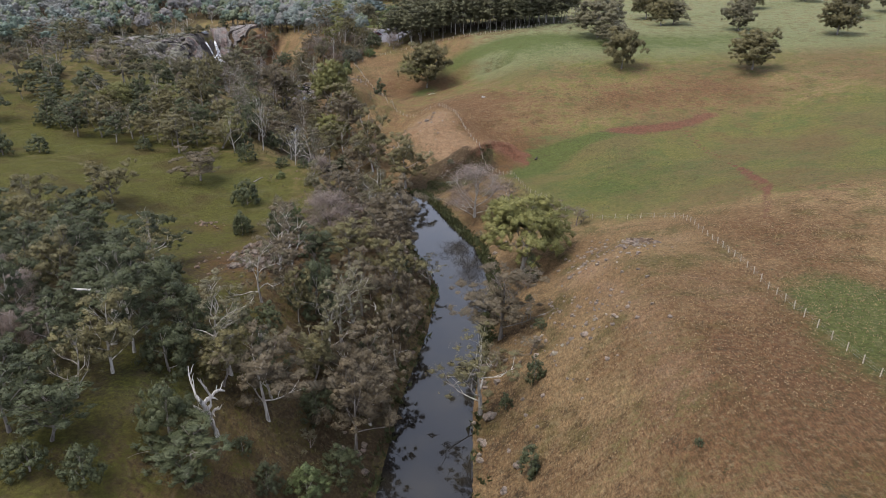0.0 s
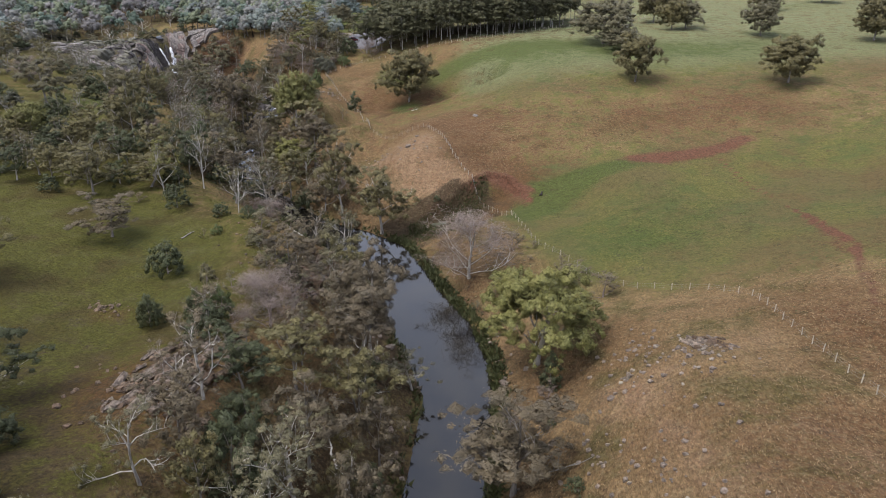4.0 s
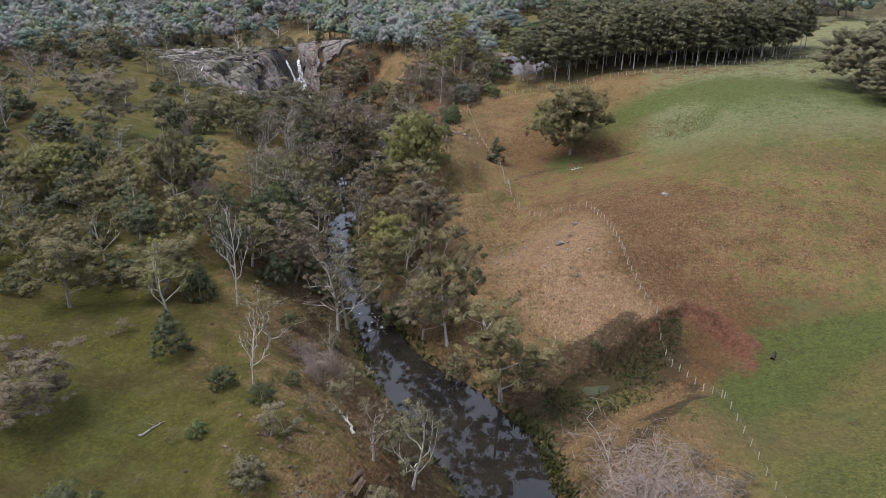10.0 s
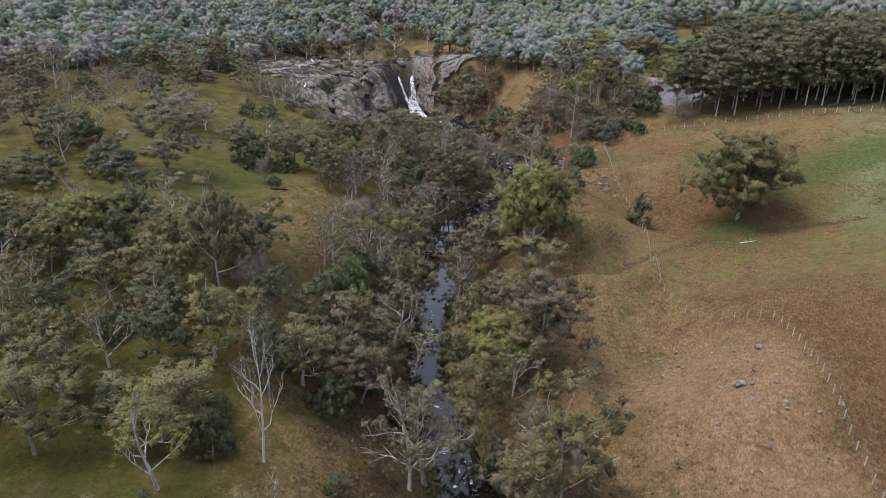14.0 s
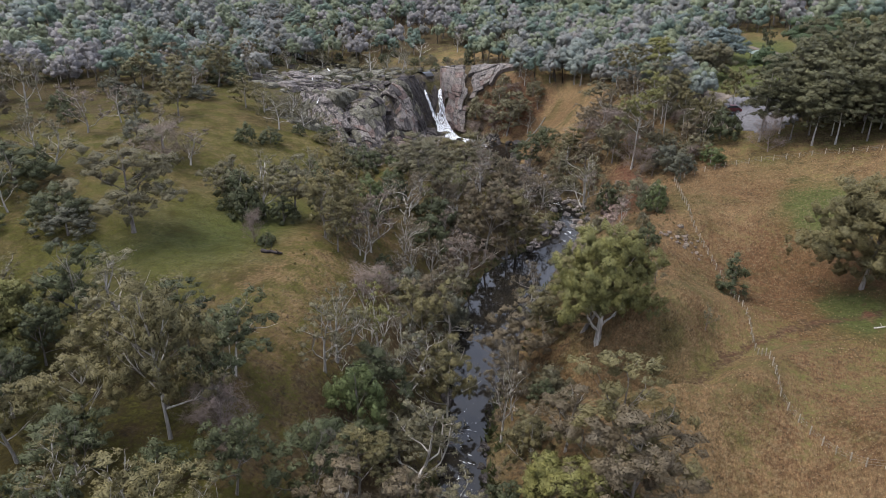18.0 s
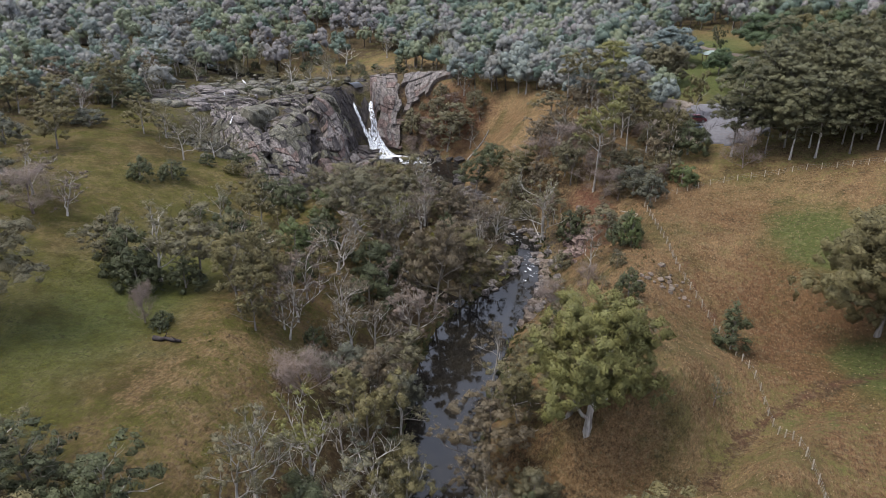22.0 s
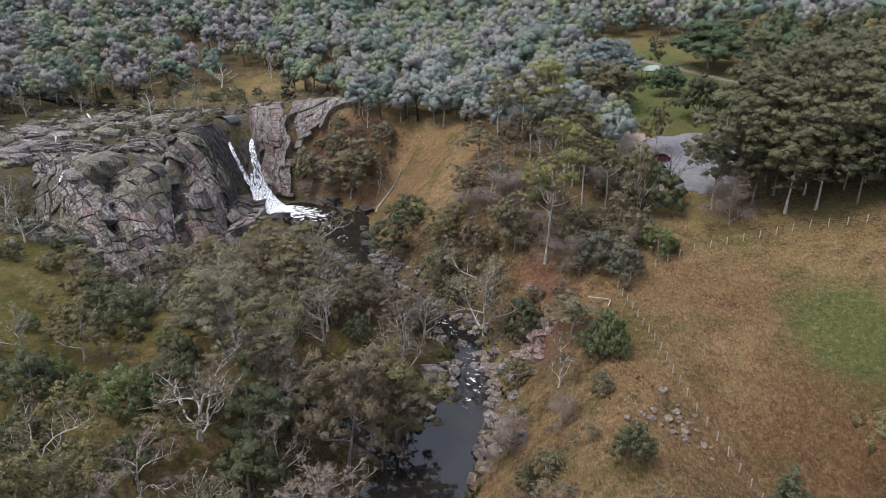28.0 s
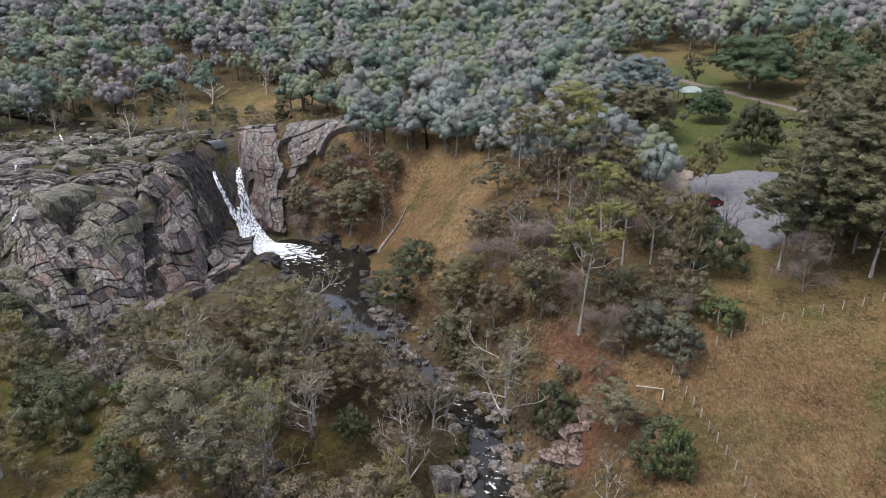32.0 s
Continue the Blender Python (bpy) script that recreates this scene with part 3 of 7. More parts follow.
    soil = soil + 0.95 * band(x, y, [(67, 198), (66.8, 163), (64.4, 137), (54, 113)], 0.55) + 0.8 * band(x, y, [(-44, 290), (-43, 300), (-47, 306)], 3.0) + 0.4 * blob(x, y, -95, 352, 16, 7) + 0.5 * blob(x, y, -84, 349, 12, 8)
    soil = soil + 0.5 * band(x, y, [(-5.8, 268), (-3.5, 250), (-3.3, 234)], 0.4) + 0.5 * band(x, y, [(1.6, 268), (2.3, 242)], 0.4) + 0.55 * band(x, y, RILL, 0.8) + 0.3 * blob(x, y, 0, 330, 60, 12) + 0.6 * band(x, y, [(-34, 292), (-24, 270)], 0.7)
    stone = 1.3 * blob(x, y, -118, 332, 26, 30) + 0.9 * blob(x, y, -145, 362, 30, 14) + 0.8 * band(x, y, SIDE, 4.0) + 0.5 * np.exp(-((d - 3) / 3) ** 2) * ease((y - 185) / 20)
    stone = stone + 0.45 * blob(x, y, -29, 107, 6, 5) + 0.4 * blob(x, y, 31, 109, 4, 5) + 0.35 * blob(x, y, -31, 274, 4, 4) + 0.3 * blob(x, y, -41, 122, 4, 3)
    rust = 0.28 * blob(x, y, 34, 222, 34, 17) + 0.5 * blob(x, y, 38, 72, 22, 26) + 0.4 * blob(x, y, 58, 112, 14, 14) + 0.45 * blob(x, y, -12, 270, 12, 16, 30) + 0.7 * blob(x, y, 12, 202, 18, 9) + 0.4 * blob(x, y, -14, 232, 10, 16)
    rust = rust + 0.45 * blob(x, y, 10, 311, 60, 6) + 0.4 * blob(x, y, 75, 225, 40, 14) + 0.35 * np.exp(-((d - 8) / 7) ** 2) + 0.3 * blob(x, y, -10, 300, 20, 8) + 0.3 * blob(x, y, -110, 205, 30, 20) + 0.3 * blob(x, y, -34, 104, 10, 14)
    rust = rust + 0.45 * blob(x, y, 44, 60, 16, 22) + 0.12 * blob(x, y, 24, 236, 30, 10) + 0.25 * blob(x, y, 66, 218, 26, 9)
    dry = dry + 0.6 * blob(x, y, -66, 337, 12, 9) + 0.35 * blob(x, y, 0, 214, 13, 12) + 0.25 * blob(x, y, 27, 104, 14, 22)
    rust = rust + 0.35 * blob(x, y, 36, 66, 16, 18)
    rust = rust + 0.5 * blob(x, y, -6, 262, 20, 16) + 0.5 * blob(x, y, 9, 224, 12, 14) + 0.4 * blob(x, y, -18, 285, 18, 14)
    rust = rust + 0.4 * blob(x, y, -18, 142, 5, 16) + 0.9 * blob(x, y, 15.5, 192.5, 7, 4.5, 20)
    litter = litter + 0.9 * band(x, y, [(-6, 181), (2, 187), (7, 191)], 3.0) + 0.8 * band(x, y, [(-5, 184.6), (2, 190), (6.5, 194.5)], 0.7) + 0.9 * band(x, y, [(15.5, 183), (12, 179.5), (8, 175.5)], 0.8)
    litter = litter - 0.7 * blob(x, y, -66, 338, 14, 10)
    patch = ripple(0.42 * x + 5, 0.42 * y) * np.where(right, 1.0, 0.4) * ease((d - 12) / 12)
    rust = rust + 0.3 * np.maximum(patch, 0)
    lush = lush + 0.32 * np.maximum(-patch, 0) * (1 - 0.7 * blob(x, y, 30, 92, 26, 36)) * (1 - 0.7 * blob(x, y, -2, 215, 16, 18))
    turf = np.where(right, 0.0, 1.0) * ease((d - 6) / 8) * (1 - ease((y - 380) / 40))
    # pasture pales with distance: haze painted as a grass colour
    pale = np.where(right, 1.0, 0.0) * (0.75 * ease((y - 232) / 45) + 0.3 * ease((y - 290) / 60)) * ease((x - 2) / 14)
    # the broken scarp above the muddy hollow, and its ditch
    scar = [(0.8, 185.1), (4.9, 189.6), (9.3, 193.4), (13.4, 198.6), (19.3, 198.1), (23.6, 193.1)]
    soil = soil + 0.4 * band(x, y, scar[2:], 0.9)
    dry = dry + 0.8 * band(x, y, scar[:4], 1.0) + 0.6 * blob(x, y, 9, 181, 6, 3.5, 30)
    rust = rust + 0.9 * blob(x, y, 19, 193, 6, 5, 30)
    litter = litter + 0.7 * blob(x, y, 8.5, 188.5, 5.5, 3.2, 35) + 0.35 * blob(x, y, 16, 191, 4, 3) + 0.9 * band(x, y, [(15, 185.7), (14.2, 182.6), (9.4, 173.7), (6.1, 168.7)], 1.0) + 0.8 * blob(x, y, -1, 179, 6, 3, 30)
    lush = lush + 0.9 * blob(x, y, 27, 190, 10, 4.5, 25) + 0.7 * blob(x, y, 38, 193, 10, 2.6, 5) - 0.8 * blob(x, y, 10, 190, 8, 6)
    # ditch, brown patches round the outcrops, pink stony flank and green hollow of the first hill
    litter = litter + 0.7 * band(x, y, RILL, 1.1)
    rust = rust + 0.9 * blob(x, y, -28, 100, 8, 11) + 0.6 * blob(x, y, -42, 124, 4, 3) + 0.5 * blob(x, y, 52, 96, 9, 26, 8) + 0.5 * blob(x, y, 36, 52, 22, 12)
    dry = dry + 0.5 * band(x, y, [(26, 108), (34, 118), (44, 124), (46, 112)], 3.5) + 0.4 * blob(x, y, 36, 84, 8, 14, 20) - 0.5 * blob(x, y, 26, 74, 6, 8) - 0.4 * blob(x, y, 20, 60, 10, 8) - 0.35 * blob(x, y, 44, 66, 8, 7)
    lush = lush + 0.25 * blob(x, y, 26, 74, 4, 5) + 0.8 * blob(x, y, 51, 78, 6, 10)
    rust = rust + 0.25 * blob(x, y, 1, 205, 20, 22) + 0.5 * blob(x, y, 2, 193, 12, 8)
    dry = dry + 0.45 * blob(x, y, -2, 210, 15, 15)
    bank = np.where(right, 0.0, 1.0) * np.exp(-((d - 12) / 6) ** 2) * ease((y - 112) / 10) * ease((192 - y) / 14)
    rust, dry = rust + 0.45 * bank, dry + 0.3 * bank
    dry = dry + np.where(right, 0.0, 0.22) * ease((y - 200) / 30) * ease((d - 18) / 10) * (1 - ease((y - 330) / 30))
    # the first hill: a pale straw crest, streaks down its flank, green hints on top
    first = blob(x, y, 32, 72, 20, 24)
    rust = rust * (1 - 0.45 * first)
    crest = 0.5 * band(x, y, [(23, 106), (30, 108), (39, 111)], 4.0) + 0.45 * band(x, y, [(22, 104), (24, 88), (25, 74), (24, 60)], 3.5) + 0.4 * blob(x, y, 36, 84, 5, 10, 20)
    lush = lush + 0.35 * first * np.maximum(ripple(0.9 * x + 3, 0.5 * y), 0)
    # the pink bare knoll, its raw rim, and the dark wet hollow below it
    dd, inner, u = along(RIM, x, y)
    dd = dd + 0.35 * np.sin(2.3 * x + 1.1 * y) + 0.2 * np.sin(4.1 * y - 2.0 * x)
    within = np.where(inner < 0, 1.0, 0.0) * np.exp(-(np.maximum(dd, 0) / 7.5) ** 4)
    knoll = blob(x, y, -5, 203, 8, 15, 40) + 0.8 * blob(x, y, 1, 195, 8, 6) + 0.8 * blob(x, y, -9, 218, 8, 10, 40) + 0.5 * blob(x, y, 0, 212, 5, 6)
    knoll = np.minimum(knoll, 1.0) * ease((d - 10) / 8)
    bare = crest + np.where(inner < 0, 0.0, 1.0) * (0.85 * knoll + 0.5 * np.exp(-(np.maximum(dd, 0) / 1.6) ** 2) * ease((x + 2) / 4))
    rust = rust * (1 - 0.75 * knoll) * (1 - 0.8 * within)
    dry = dry * (1 - 0.6 * within)
    east = ease((x - 12.5) / 3)
    soil = soil + east * (0.55 * within * np.exp(-(np.maximum(dd, 0) / 4.2) ** 2) + 0.55 * np.exp(-(dd / 1.5) ** 2)) + 0.3 * (1 - east) * np.exp(-(dd / 0.7) ** 2) * ease(u)
    moss = blob(x, y, 7, 182.5, 5.5, 2.6, 35) + blob(x, y, 0.5, 180, 4, 1.6, 40)
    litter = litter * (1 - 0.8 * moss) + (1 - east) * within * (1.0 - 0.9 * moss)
    lush = lush * (1 - within * (1 - east)) + 0.45 * moss
    dry = dry * (1 - 0.6 * moss)
    rust = rust + 0.35 * east * within
    stone = stone + 0.5 * blob(x, y, -14, 216, 3.5, 1.6, 10)
    return {"bare": bare, "turf": turf, "pale": pale, "rust": rust, "dry": dry, "lush": lush, "litter": litter, "soil": soil, "stone": stone}


def closer(lines, lo, hi, step):
    """Grid lines set closer together over one stretch."""
    return np.concatenate([lines[lines < lo - step], np.arange(lo, hi, step), lines[lines > hi]])


gx, gy = closer(spread(-190, 110, 1.4, -4200, 4200), -18, 26, 0.45), closer(spread(40, 430, 1.4, -3000, 4600), 175, 222, 0.45)
mx, my = np.meshgrid(gx, gy)
jx, jy = mx + 0.35 * np.sin(my * 2.1), my + 0.35 * np.sin(mx * 1.9)
gz = ground_height(jx, jy)
nx, ny = len(gx), len(gy)
corner = (np.arange(ny - 1)[:, None] * nx + np.arange(nx - 1)[None, :]).ravel()
ground_mesh = quick_mesh("ground", np.stack([jx.ravel(), jy.ravel(), gz.ravel()], 1), np.stack([corner, corner + 1, corner + 1 + nx, corner + nx], 1))
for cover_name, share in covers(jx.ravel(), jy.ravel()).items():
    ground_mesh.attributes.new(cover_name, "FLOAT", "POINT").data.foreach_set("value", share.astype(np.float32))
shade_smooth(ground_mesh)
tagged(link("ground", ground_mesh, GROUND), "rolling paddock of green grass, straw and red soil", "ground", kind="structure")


def at(x, y):
    return float(ground_height(x, y))


# ---- water ----
def resample(poly, step):
    """Points along a polyline, with their place in vertices and their left-hand normals; bends are rounded."""
    p = np.array(poly, float)
    n = np.arange(len(p))
    u = np.linspace(0, len(p) - 1, int(np.hypot(*np.diff(p, axis=0).T).sum() / step) + 2)
    q = np.stack([np.interp(u, n, p[:, 0]), np.interp(u, n, p[:, 1])], 1)
    for _ in range(3):
        q[1:-1] = (q[:-2] + 2 * q[1:-1] + q[2:]) / 4
    t = np.gradient(q, axis=0)
    t /= np.linalg.norm(t, axis=1, keepdims=True)
    return q, u, np.stack([-t[:, 1], t[:, 0]], 1)


def ribbon(poly, half, level, step=1.5, across=7, extra=0.0):
    q, u, nrm = resample(poly, step)
    hw = np.interp(u, np.arange(len(poly)), half) + extra
    lv = level(q) if callable(level) else np.interp(u, np.arange(len(poly)), level)
    k = np.linspace(-1, 1, across)
    xy = q[:, None, :] + nrm[:, None, :] * (hw[:, None] * k)[:, :, None]
    z = np.broadcast_to(np.asarray(lv)[:, None] if np.ndim(lv) == 1 else lv, xy.shape[:2])
    verts = np.concatenate([xy, z[:, :, None]], 2).reshape(-1, 3)
    c = (np.arange(len(q) - 1)[:, None] * across + np.arange(across - 1)[None, :]).ravel()
    return quick_mesh("water", verts, np.stack([c, c + across, c + across + 1, c + 1], 1))


river = ribbon(RIVER[:-1] + [(-99, 341.5)], HALF, LEVEL, extra=1.0)
tagged(link("river", shade_smooth(river), WATER), "dark still river with mirror-like reflections", "river", kind="structure")
FEED = [(-110, 348.5), (-117, 353), (-127, 360), (-140, 367), (-160, 372), (-190, 376), (-260, 390)]
feed = ribbon(FEED, [1.3, 1.6, 2.0, 3.2, 5.0, 7.0, 9.0], lambda q: ground_height(q[:, 0], q[:, 1]) + 0.22)
tagged(link("stream_over_shelf", shade_smooth(feed), WATER), "shallow dark stream crossing the rock shelf", "stream", kind="structure")
side_water = ribbon(SIDE[2:], [0.8, 0.9, 1.0, 1.1, 1.2, 1.5], lambda q: ground_height(q[:, 0], q[:, 1]) + 0.18)
tagged(link("side_channel", shade_smooth(side_water), WATER), "narrow dark side channel between rocks", "stream", kind="structure")
dam = ribbon([(0.6, 182.9), (2.0, 184.2), (3.6, 185.4), (5.0, 186.4)], [0.2, 1.5, 1.3, 0.2], [at(2.6, 184.8) + 0.12] * 4)
tagged(link("creek_pool", shade_smooth(dam), MURK), "small murky pool in the muddy creek", "pool", kind="structure")


def strand(path, widths, seed, cols=9, rows=34):
    """One falling sheet of white water over the rock."""
    r = np.random.default_rng(seed)
    p = np.array(path, float)
    u = np.linspace(0, len(p) - 1, rows)
    q = np.stack([np.interp(u, np.arange(len(p)), p[:, i]) for i in range(3)], 1)
    for _ in range(2):
        q[1:-1] = (q[:-2] + 2 * q[1:-1] + q[2:]) / 4
    w = np.interp(u, np.arange(len(p)), widths)
    t = np.gradient(q[:, :2], axis=0)
    t /= np.linalg.norm(t, axis=1, keepdims=True) + 1e-9
    nrm = np.stack([-t[:, 1], t[:, 0]], 1)
    k = np.linspace(-1, 1, cols)
    xy = q[:, None, :2] + nrm[:, None, :] * (w[:, None] * k)[:, :, None] + r.normal(0, 0.07, (rows, cols, 2))
    z = q[:, 2:3] + 0.2 * (1 - k ** 2)[None, :] + r.normal(0, 0.08, (rows, cols))
    z = np.maximum(z, ground_height(xy[..., 0], xy[..., 1]) + 0.6)
    c = (np.arange(rows - 1)[:, None] * cols + np.arange(cols - 1)[None, :]).ravel()
    return quick_mesh("water_strand", np.concatenate([xy, z[..., None]], 2).reshape(-1, 3), np.stack([c, c + cols, c + cols + 1, c + 1], 1))


falls = tagged(new("waterfall"), "white two-stranded waterfall pouring over a rock cliff", "waterfall", kind="structure")
link("water_strand", shade_smooth(strand([(-105.9, 346.4, 6.9), (-105.3, 344.5, 6.3), (-103.9, 342.6, 3.6), (-103.0, 341.9, -0.6), (-101.0, 340.2, -3.6), (-96.5, 336.6, -4.75)], [0.34, 0.46, 0.7, 1.1, 2.0, 2.8], 3)), FOAM, falls)
link("water_strand", shade_smooth(strand([(-109.2, 343.4, 6.9), (-108.3, 342.0, 6.2), (-107.0, 341.3, 4.2), (-105.6, 341.2, 1.2), (-103.6, 340.7, -1.8), (-101.2, 339.2, -4.3)], [0.22, 0.3, 0.42, 0.6, 0.9, 1.2], 4)), FOAM, falls)
link("water_strand", shade_smooth(strand([(-104.6, 341.9, 1.2), (-103.9, 340.6, -1.5), (-103.0, 339.0, -4.2)], [0.2, 0.3, 0.5], 6)), FOAM, falls)


def drift(name, poly, half, share, label):
    """A thin layer of broken foam on the river, thickest where share is high."""
    q, u, _ = resample(poly, 0.6)
    _, _, s = along(RIVER, q[:, 0], q[:, 1])
    level = np.interp(s, np.arange(len(RIVER)), LEVEL) + 0.05
    me = ribbon(poly, half, lambda p: level, 0.6, 9)
    amount = np.repeat(np.interp(u, np.arange(len(poly)), share), 9) - np.tile(np.abs(np.linspace(-1, 1, 9)) ** 2 * 0.35, len(q))
    me.attributes.new("share", "FLOAT", "POINT").data.foreach_set("value", amount.astype(np.float32))
    return tagged(link(name, me, DRIFT), label, "foam", kind="structure")


drift("pool_foam", [(-101, 340.6), (-97, 339.5), (-93, 338), (-88, 335.5), (-83, 329), (-80, 322), (-75, 316)], [1.4, 3.0, 4.2, 5.0, 4.0, 2.6, 2.0], [1.3, 1.1, 0.7, 0.36, 0.3, 0.26, 0.2], "white foam drifting across the plunge pool")
drift("rapid_foam", [(-28, 189), (-31, 194), (-36, 201), (-40, 207)], [3, 3.6, 2.6, 2.4], [0.02, 0.34, 0.26, 0.2], "white riffle where the river crosses stones")
drift("stream_foam", [(-45, 215), (-49.5, 228), (-53, 241)], [2.2, 2.2, 3.0], [0.3, 0.28, 0.05], "flecks of foam on the shallow stream")
drift("gorge_foam", [(-53.2, 284), (-52.8, 289), (-55, 297), (-64, 306), (-74, 315)], [2.6, 2.0, 1.3, 1.6, 2.0], [0.2, 0.4, 0.36, 0.3, 0.2], "broken white water between gorge boulders")


# ---- trees: a tapered trunk with limbs, and a crown of many small leaf sprays ----
def bend(start, way, length, lift, rng, n=4, wander=0.12):
    """A curved path that rises by lift as it goes."""
    pts, p, w = [np.array(start, float)], np.array(start, float), np.array(way, float)
    for _ in range(n):
        w = w + np.array([0, 0, lift / n]) + rng.normal(0, wander, 3)
        w /= np.linalg.norm(w)
        p = p + w * length / n
        pts.append(p)
    return np.array(pts), w


def tubes(paths):
    """Verts and quads of tapered round branches: a list of (points, radii, sides)."""
    verts, faces, base = [], [], 0
    for pts, radii, sides in paths:
        t = np.gradient(pts, axis=0)
        t /= np.linalg.norm(t, axis=1, keepdims=True) + 1e-9
        ref = np.where(np.abs(t[:, 2:3]) > 0.9, np.array([[1.0, 0, 0]]), np.array([[0, 0, 1.0]]))
        a = np.cross(t, ref)
        a /= np.linalg.norm(a, axis=1, keepdims=True) + 1e-9
        b = np.cross(t, a)
        ang = np.linspace(0, 2 * np.pi, sides, endpoint=False)
        ring = a[:, None, :] * np.cos(ang)[None, :, None] + b[:, None, :] * np.sin(ang)[None, :, None]
        verts.append((pts[:, None, :] + ring * np.asarray(radii)[:, None, None]).reshape(-1, 3))
        i, j = np.meshgrid(np.arange(len(pts) - 1), np.arange(sides), indexing="ij")
        k = (j + 1) % sides
        faces.append(base + np.stack([i * sides + j, i * sides + k, (i + 1) * sides + k, (i + 1) * sides + j], 2).reshape(-1, 4))
        base += len(pts) * sides
    return np.concatenate(verts), np.concatenate(faces)


def sprays(centres, out, size, rng, slim=1.0):
    """Leaf sprays: one small pointed tuft of leaves at each centre, facing roughly outward and up, softly shaded."""
    n = len(centres)
    nrm = out * 1.0 + turned(rng, n) * 0.7 + np.array([0, 0, 0.2])
    nrm /= np.linalg.norm(nrm, axis=1, keepdims=True) + 1e-9
    a = np.cross(nrm, turned(rng, n))
    a /= np.linalg.norm(a, axis=1, keepdims=True) + 1e-9
    b = np.cross(nrm, a)
    ln, wd = size * rng.uniform(0.7, 1.35, (n, 1)), slim * size * rng.uniform(0.35, 0.6, (n, 1))
    tip = centres + a * ln + nrm * ln * rng.uniform(-0.3, 0.2, (n, 1))
    v = np.stack([centres - a * ln * 0.6 - b * wd, tip, centres - a * ln * 0.4 + b * wd], 1)
    face = np.cross(v[:, 1] - v[:, 0], v[:, 2] - v[:, 0])
    wrong = (face * out).sum(1) < 0
    v[wrong] = v[wrong][:, [0, 2, 1]]
    soft = out + turned(rng, n) * 0.22 + np.array([0, 0, 0.25])
    soft /= np.linalg.norm(soft, axis=1, keepdims=True) + 1e-9
    return v.reshape(-1, 3), np.arange(3 * n).reshape(-1, 3), np.repeat(soft, 3, 0)


def clumps(tips, radius, each, size, rng, flat=0.8, slim=1.0):
    """Leaf sprays gathered in loose clumps round the branch tips."""
    tips = np.asarray(tips)
    r = radius * rng.uniform(0.65, 1.25, (len(tips), 1, 1))
    way = turned(rng, len(tips) * each).reshape(len(tips), each, 3)
    off = way * r * rng.uniform(0.35, 1.0, (len(tips), each, 1)) ** 0.6 * np.array([1, 1, flat])
    centres = (tips[:, None, :] + off).reshape(-1, 3)
    whole = centres - tips.mean(0)
    whole /= np.linalg.norm(whole, axis=1, keepdims=True) + 1e-9
    out = way.reshape(-1, 3) * 0.75 + whole * 0.5
    return sprays(centres, out / (np.linalg.norm(out, axis=1, keepdims=True) + 1e-9), size, rng, slim)


def knob():
    """A small round form of 32 faces: unit directions and triangles."""
    v = [(1, 0, 0), (-1, 0, 0), (0, 1, 0), (0, -1, 0), (0, 0, 1), (0, 0, -1)]
    mids, f = {}, []
    for sx in (0, 1):
        for sy in (2, 3):
            for sz in (4, 5):
                tri = (sx, sy, sz) if (sx + sy + sz) % 2 == 0 else (sx, sz, sy)
                m = []
                for a, b in ((tri[0], tri[1]), (tri[1], tri[2]), (tri[2], tri[0])):
                    key = (min(a, b), max(a, b))
                    if key not in mids:
                        mids[key] = len(v)
                        v.append(tuple((p + q) / math.sqrt(2) for p, q in zip(v[a], v[b])))
                    m.append(mids[key])
                f += [(tri[0], m[0], m[2]), (tri[1], m[1], m[0]), (tri[2], m[2], m[1]), tuple(m)]
    return np.array(v, float), np.array(f)


KNOB = knob()
BUD = KNOB[0][:6], np.array([(0, 2, 4), (2, 1, 4), (1, 3, 4), (3, 0, 4), (2, 0, 5), (1, 2, 5), (3, 1, 5), (0, 3, 5)])


def thin(points, gap, most, rng):
    """Some of the points, at least gap apart."""
    got = []
    for p in np.asarray(points)[rng.permutation(len(points))]:
        if all(((p - q) ** 2).sum() > gap * gap for q in got):
            got.append(p)
        if len(got) == most:
            break
    return np.array(got)


def puffs(centres, lo, hi, each, size, rng, flat=1.0, core=0.8, slim=0.62, lean=None, form=BUD):
    """Rounded leaf masses: an uneven lacy core, and leaf sprays that stand out of its upper side."""
    centres = np.asarray(centres)
    n = len(centres)
    r = rng.uniform(lo, hi, (n, 1, 1))
    squash = np.array([1, 1, flat])
    mid = centres.mean(0)
    whole = centres - mid
    whole /= np.linalg.norm(whole, axis=1, keepdims=True) + 1e-9
    if lean is not None:
        whole = 2.6 * lean + 0.6 * whole
    kv, kf = form
    shape = kv[None] * squash * r * core * (1 + rng.normal(0, 0.34, (n, len(kv), 1)))
    v0 = (centres[:, None, :] + shape).reshape(-1, 3)
    f0 = (kf[None] + (np.arange(n) * len(kv))[:, None, None]).reshape(-1, 3)
    n0 = (kv[None] + 0.3 * whole[:, None, :] + np.array([0, 0, 0.1])).reshape(-1, 3)
    way = turned(rng, n * each)
    way[:, 2] = np.where(way[:, 2] < -0.35, -way[:, 2], way[:, 2])
    base = np.repeat(centres, each, 0) + way * squash * np.repeat(r[:, :, 0], each, 0) * rng.uniform(0.35, 1.4, (n * each, 1))
    v1, f1, n1 = sprays(base, way + 0.25 * np.repeat(whole, each, 0), size, rng, slim)
    if core == 0:
        return v1, f1, n1
    n0 /= np.linalg.norm(n0, axis=1, keepdims=True) + 1e-9
    return np.concatenate([v0, v1]), np.concatenate([f0, f1 + len(v0)]), np.concatenate([n0, n1])


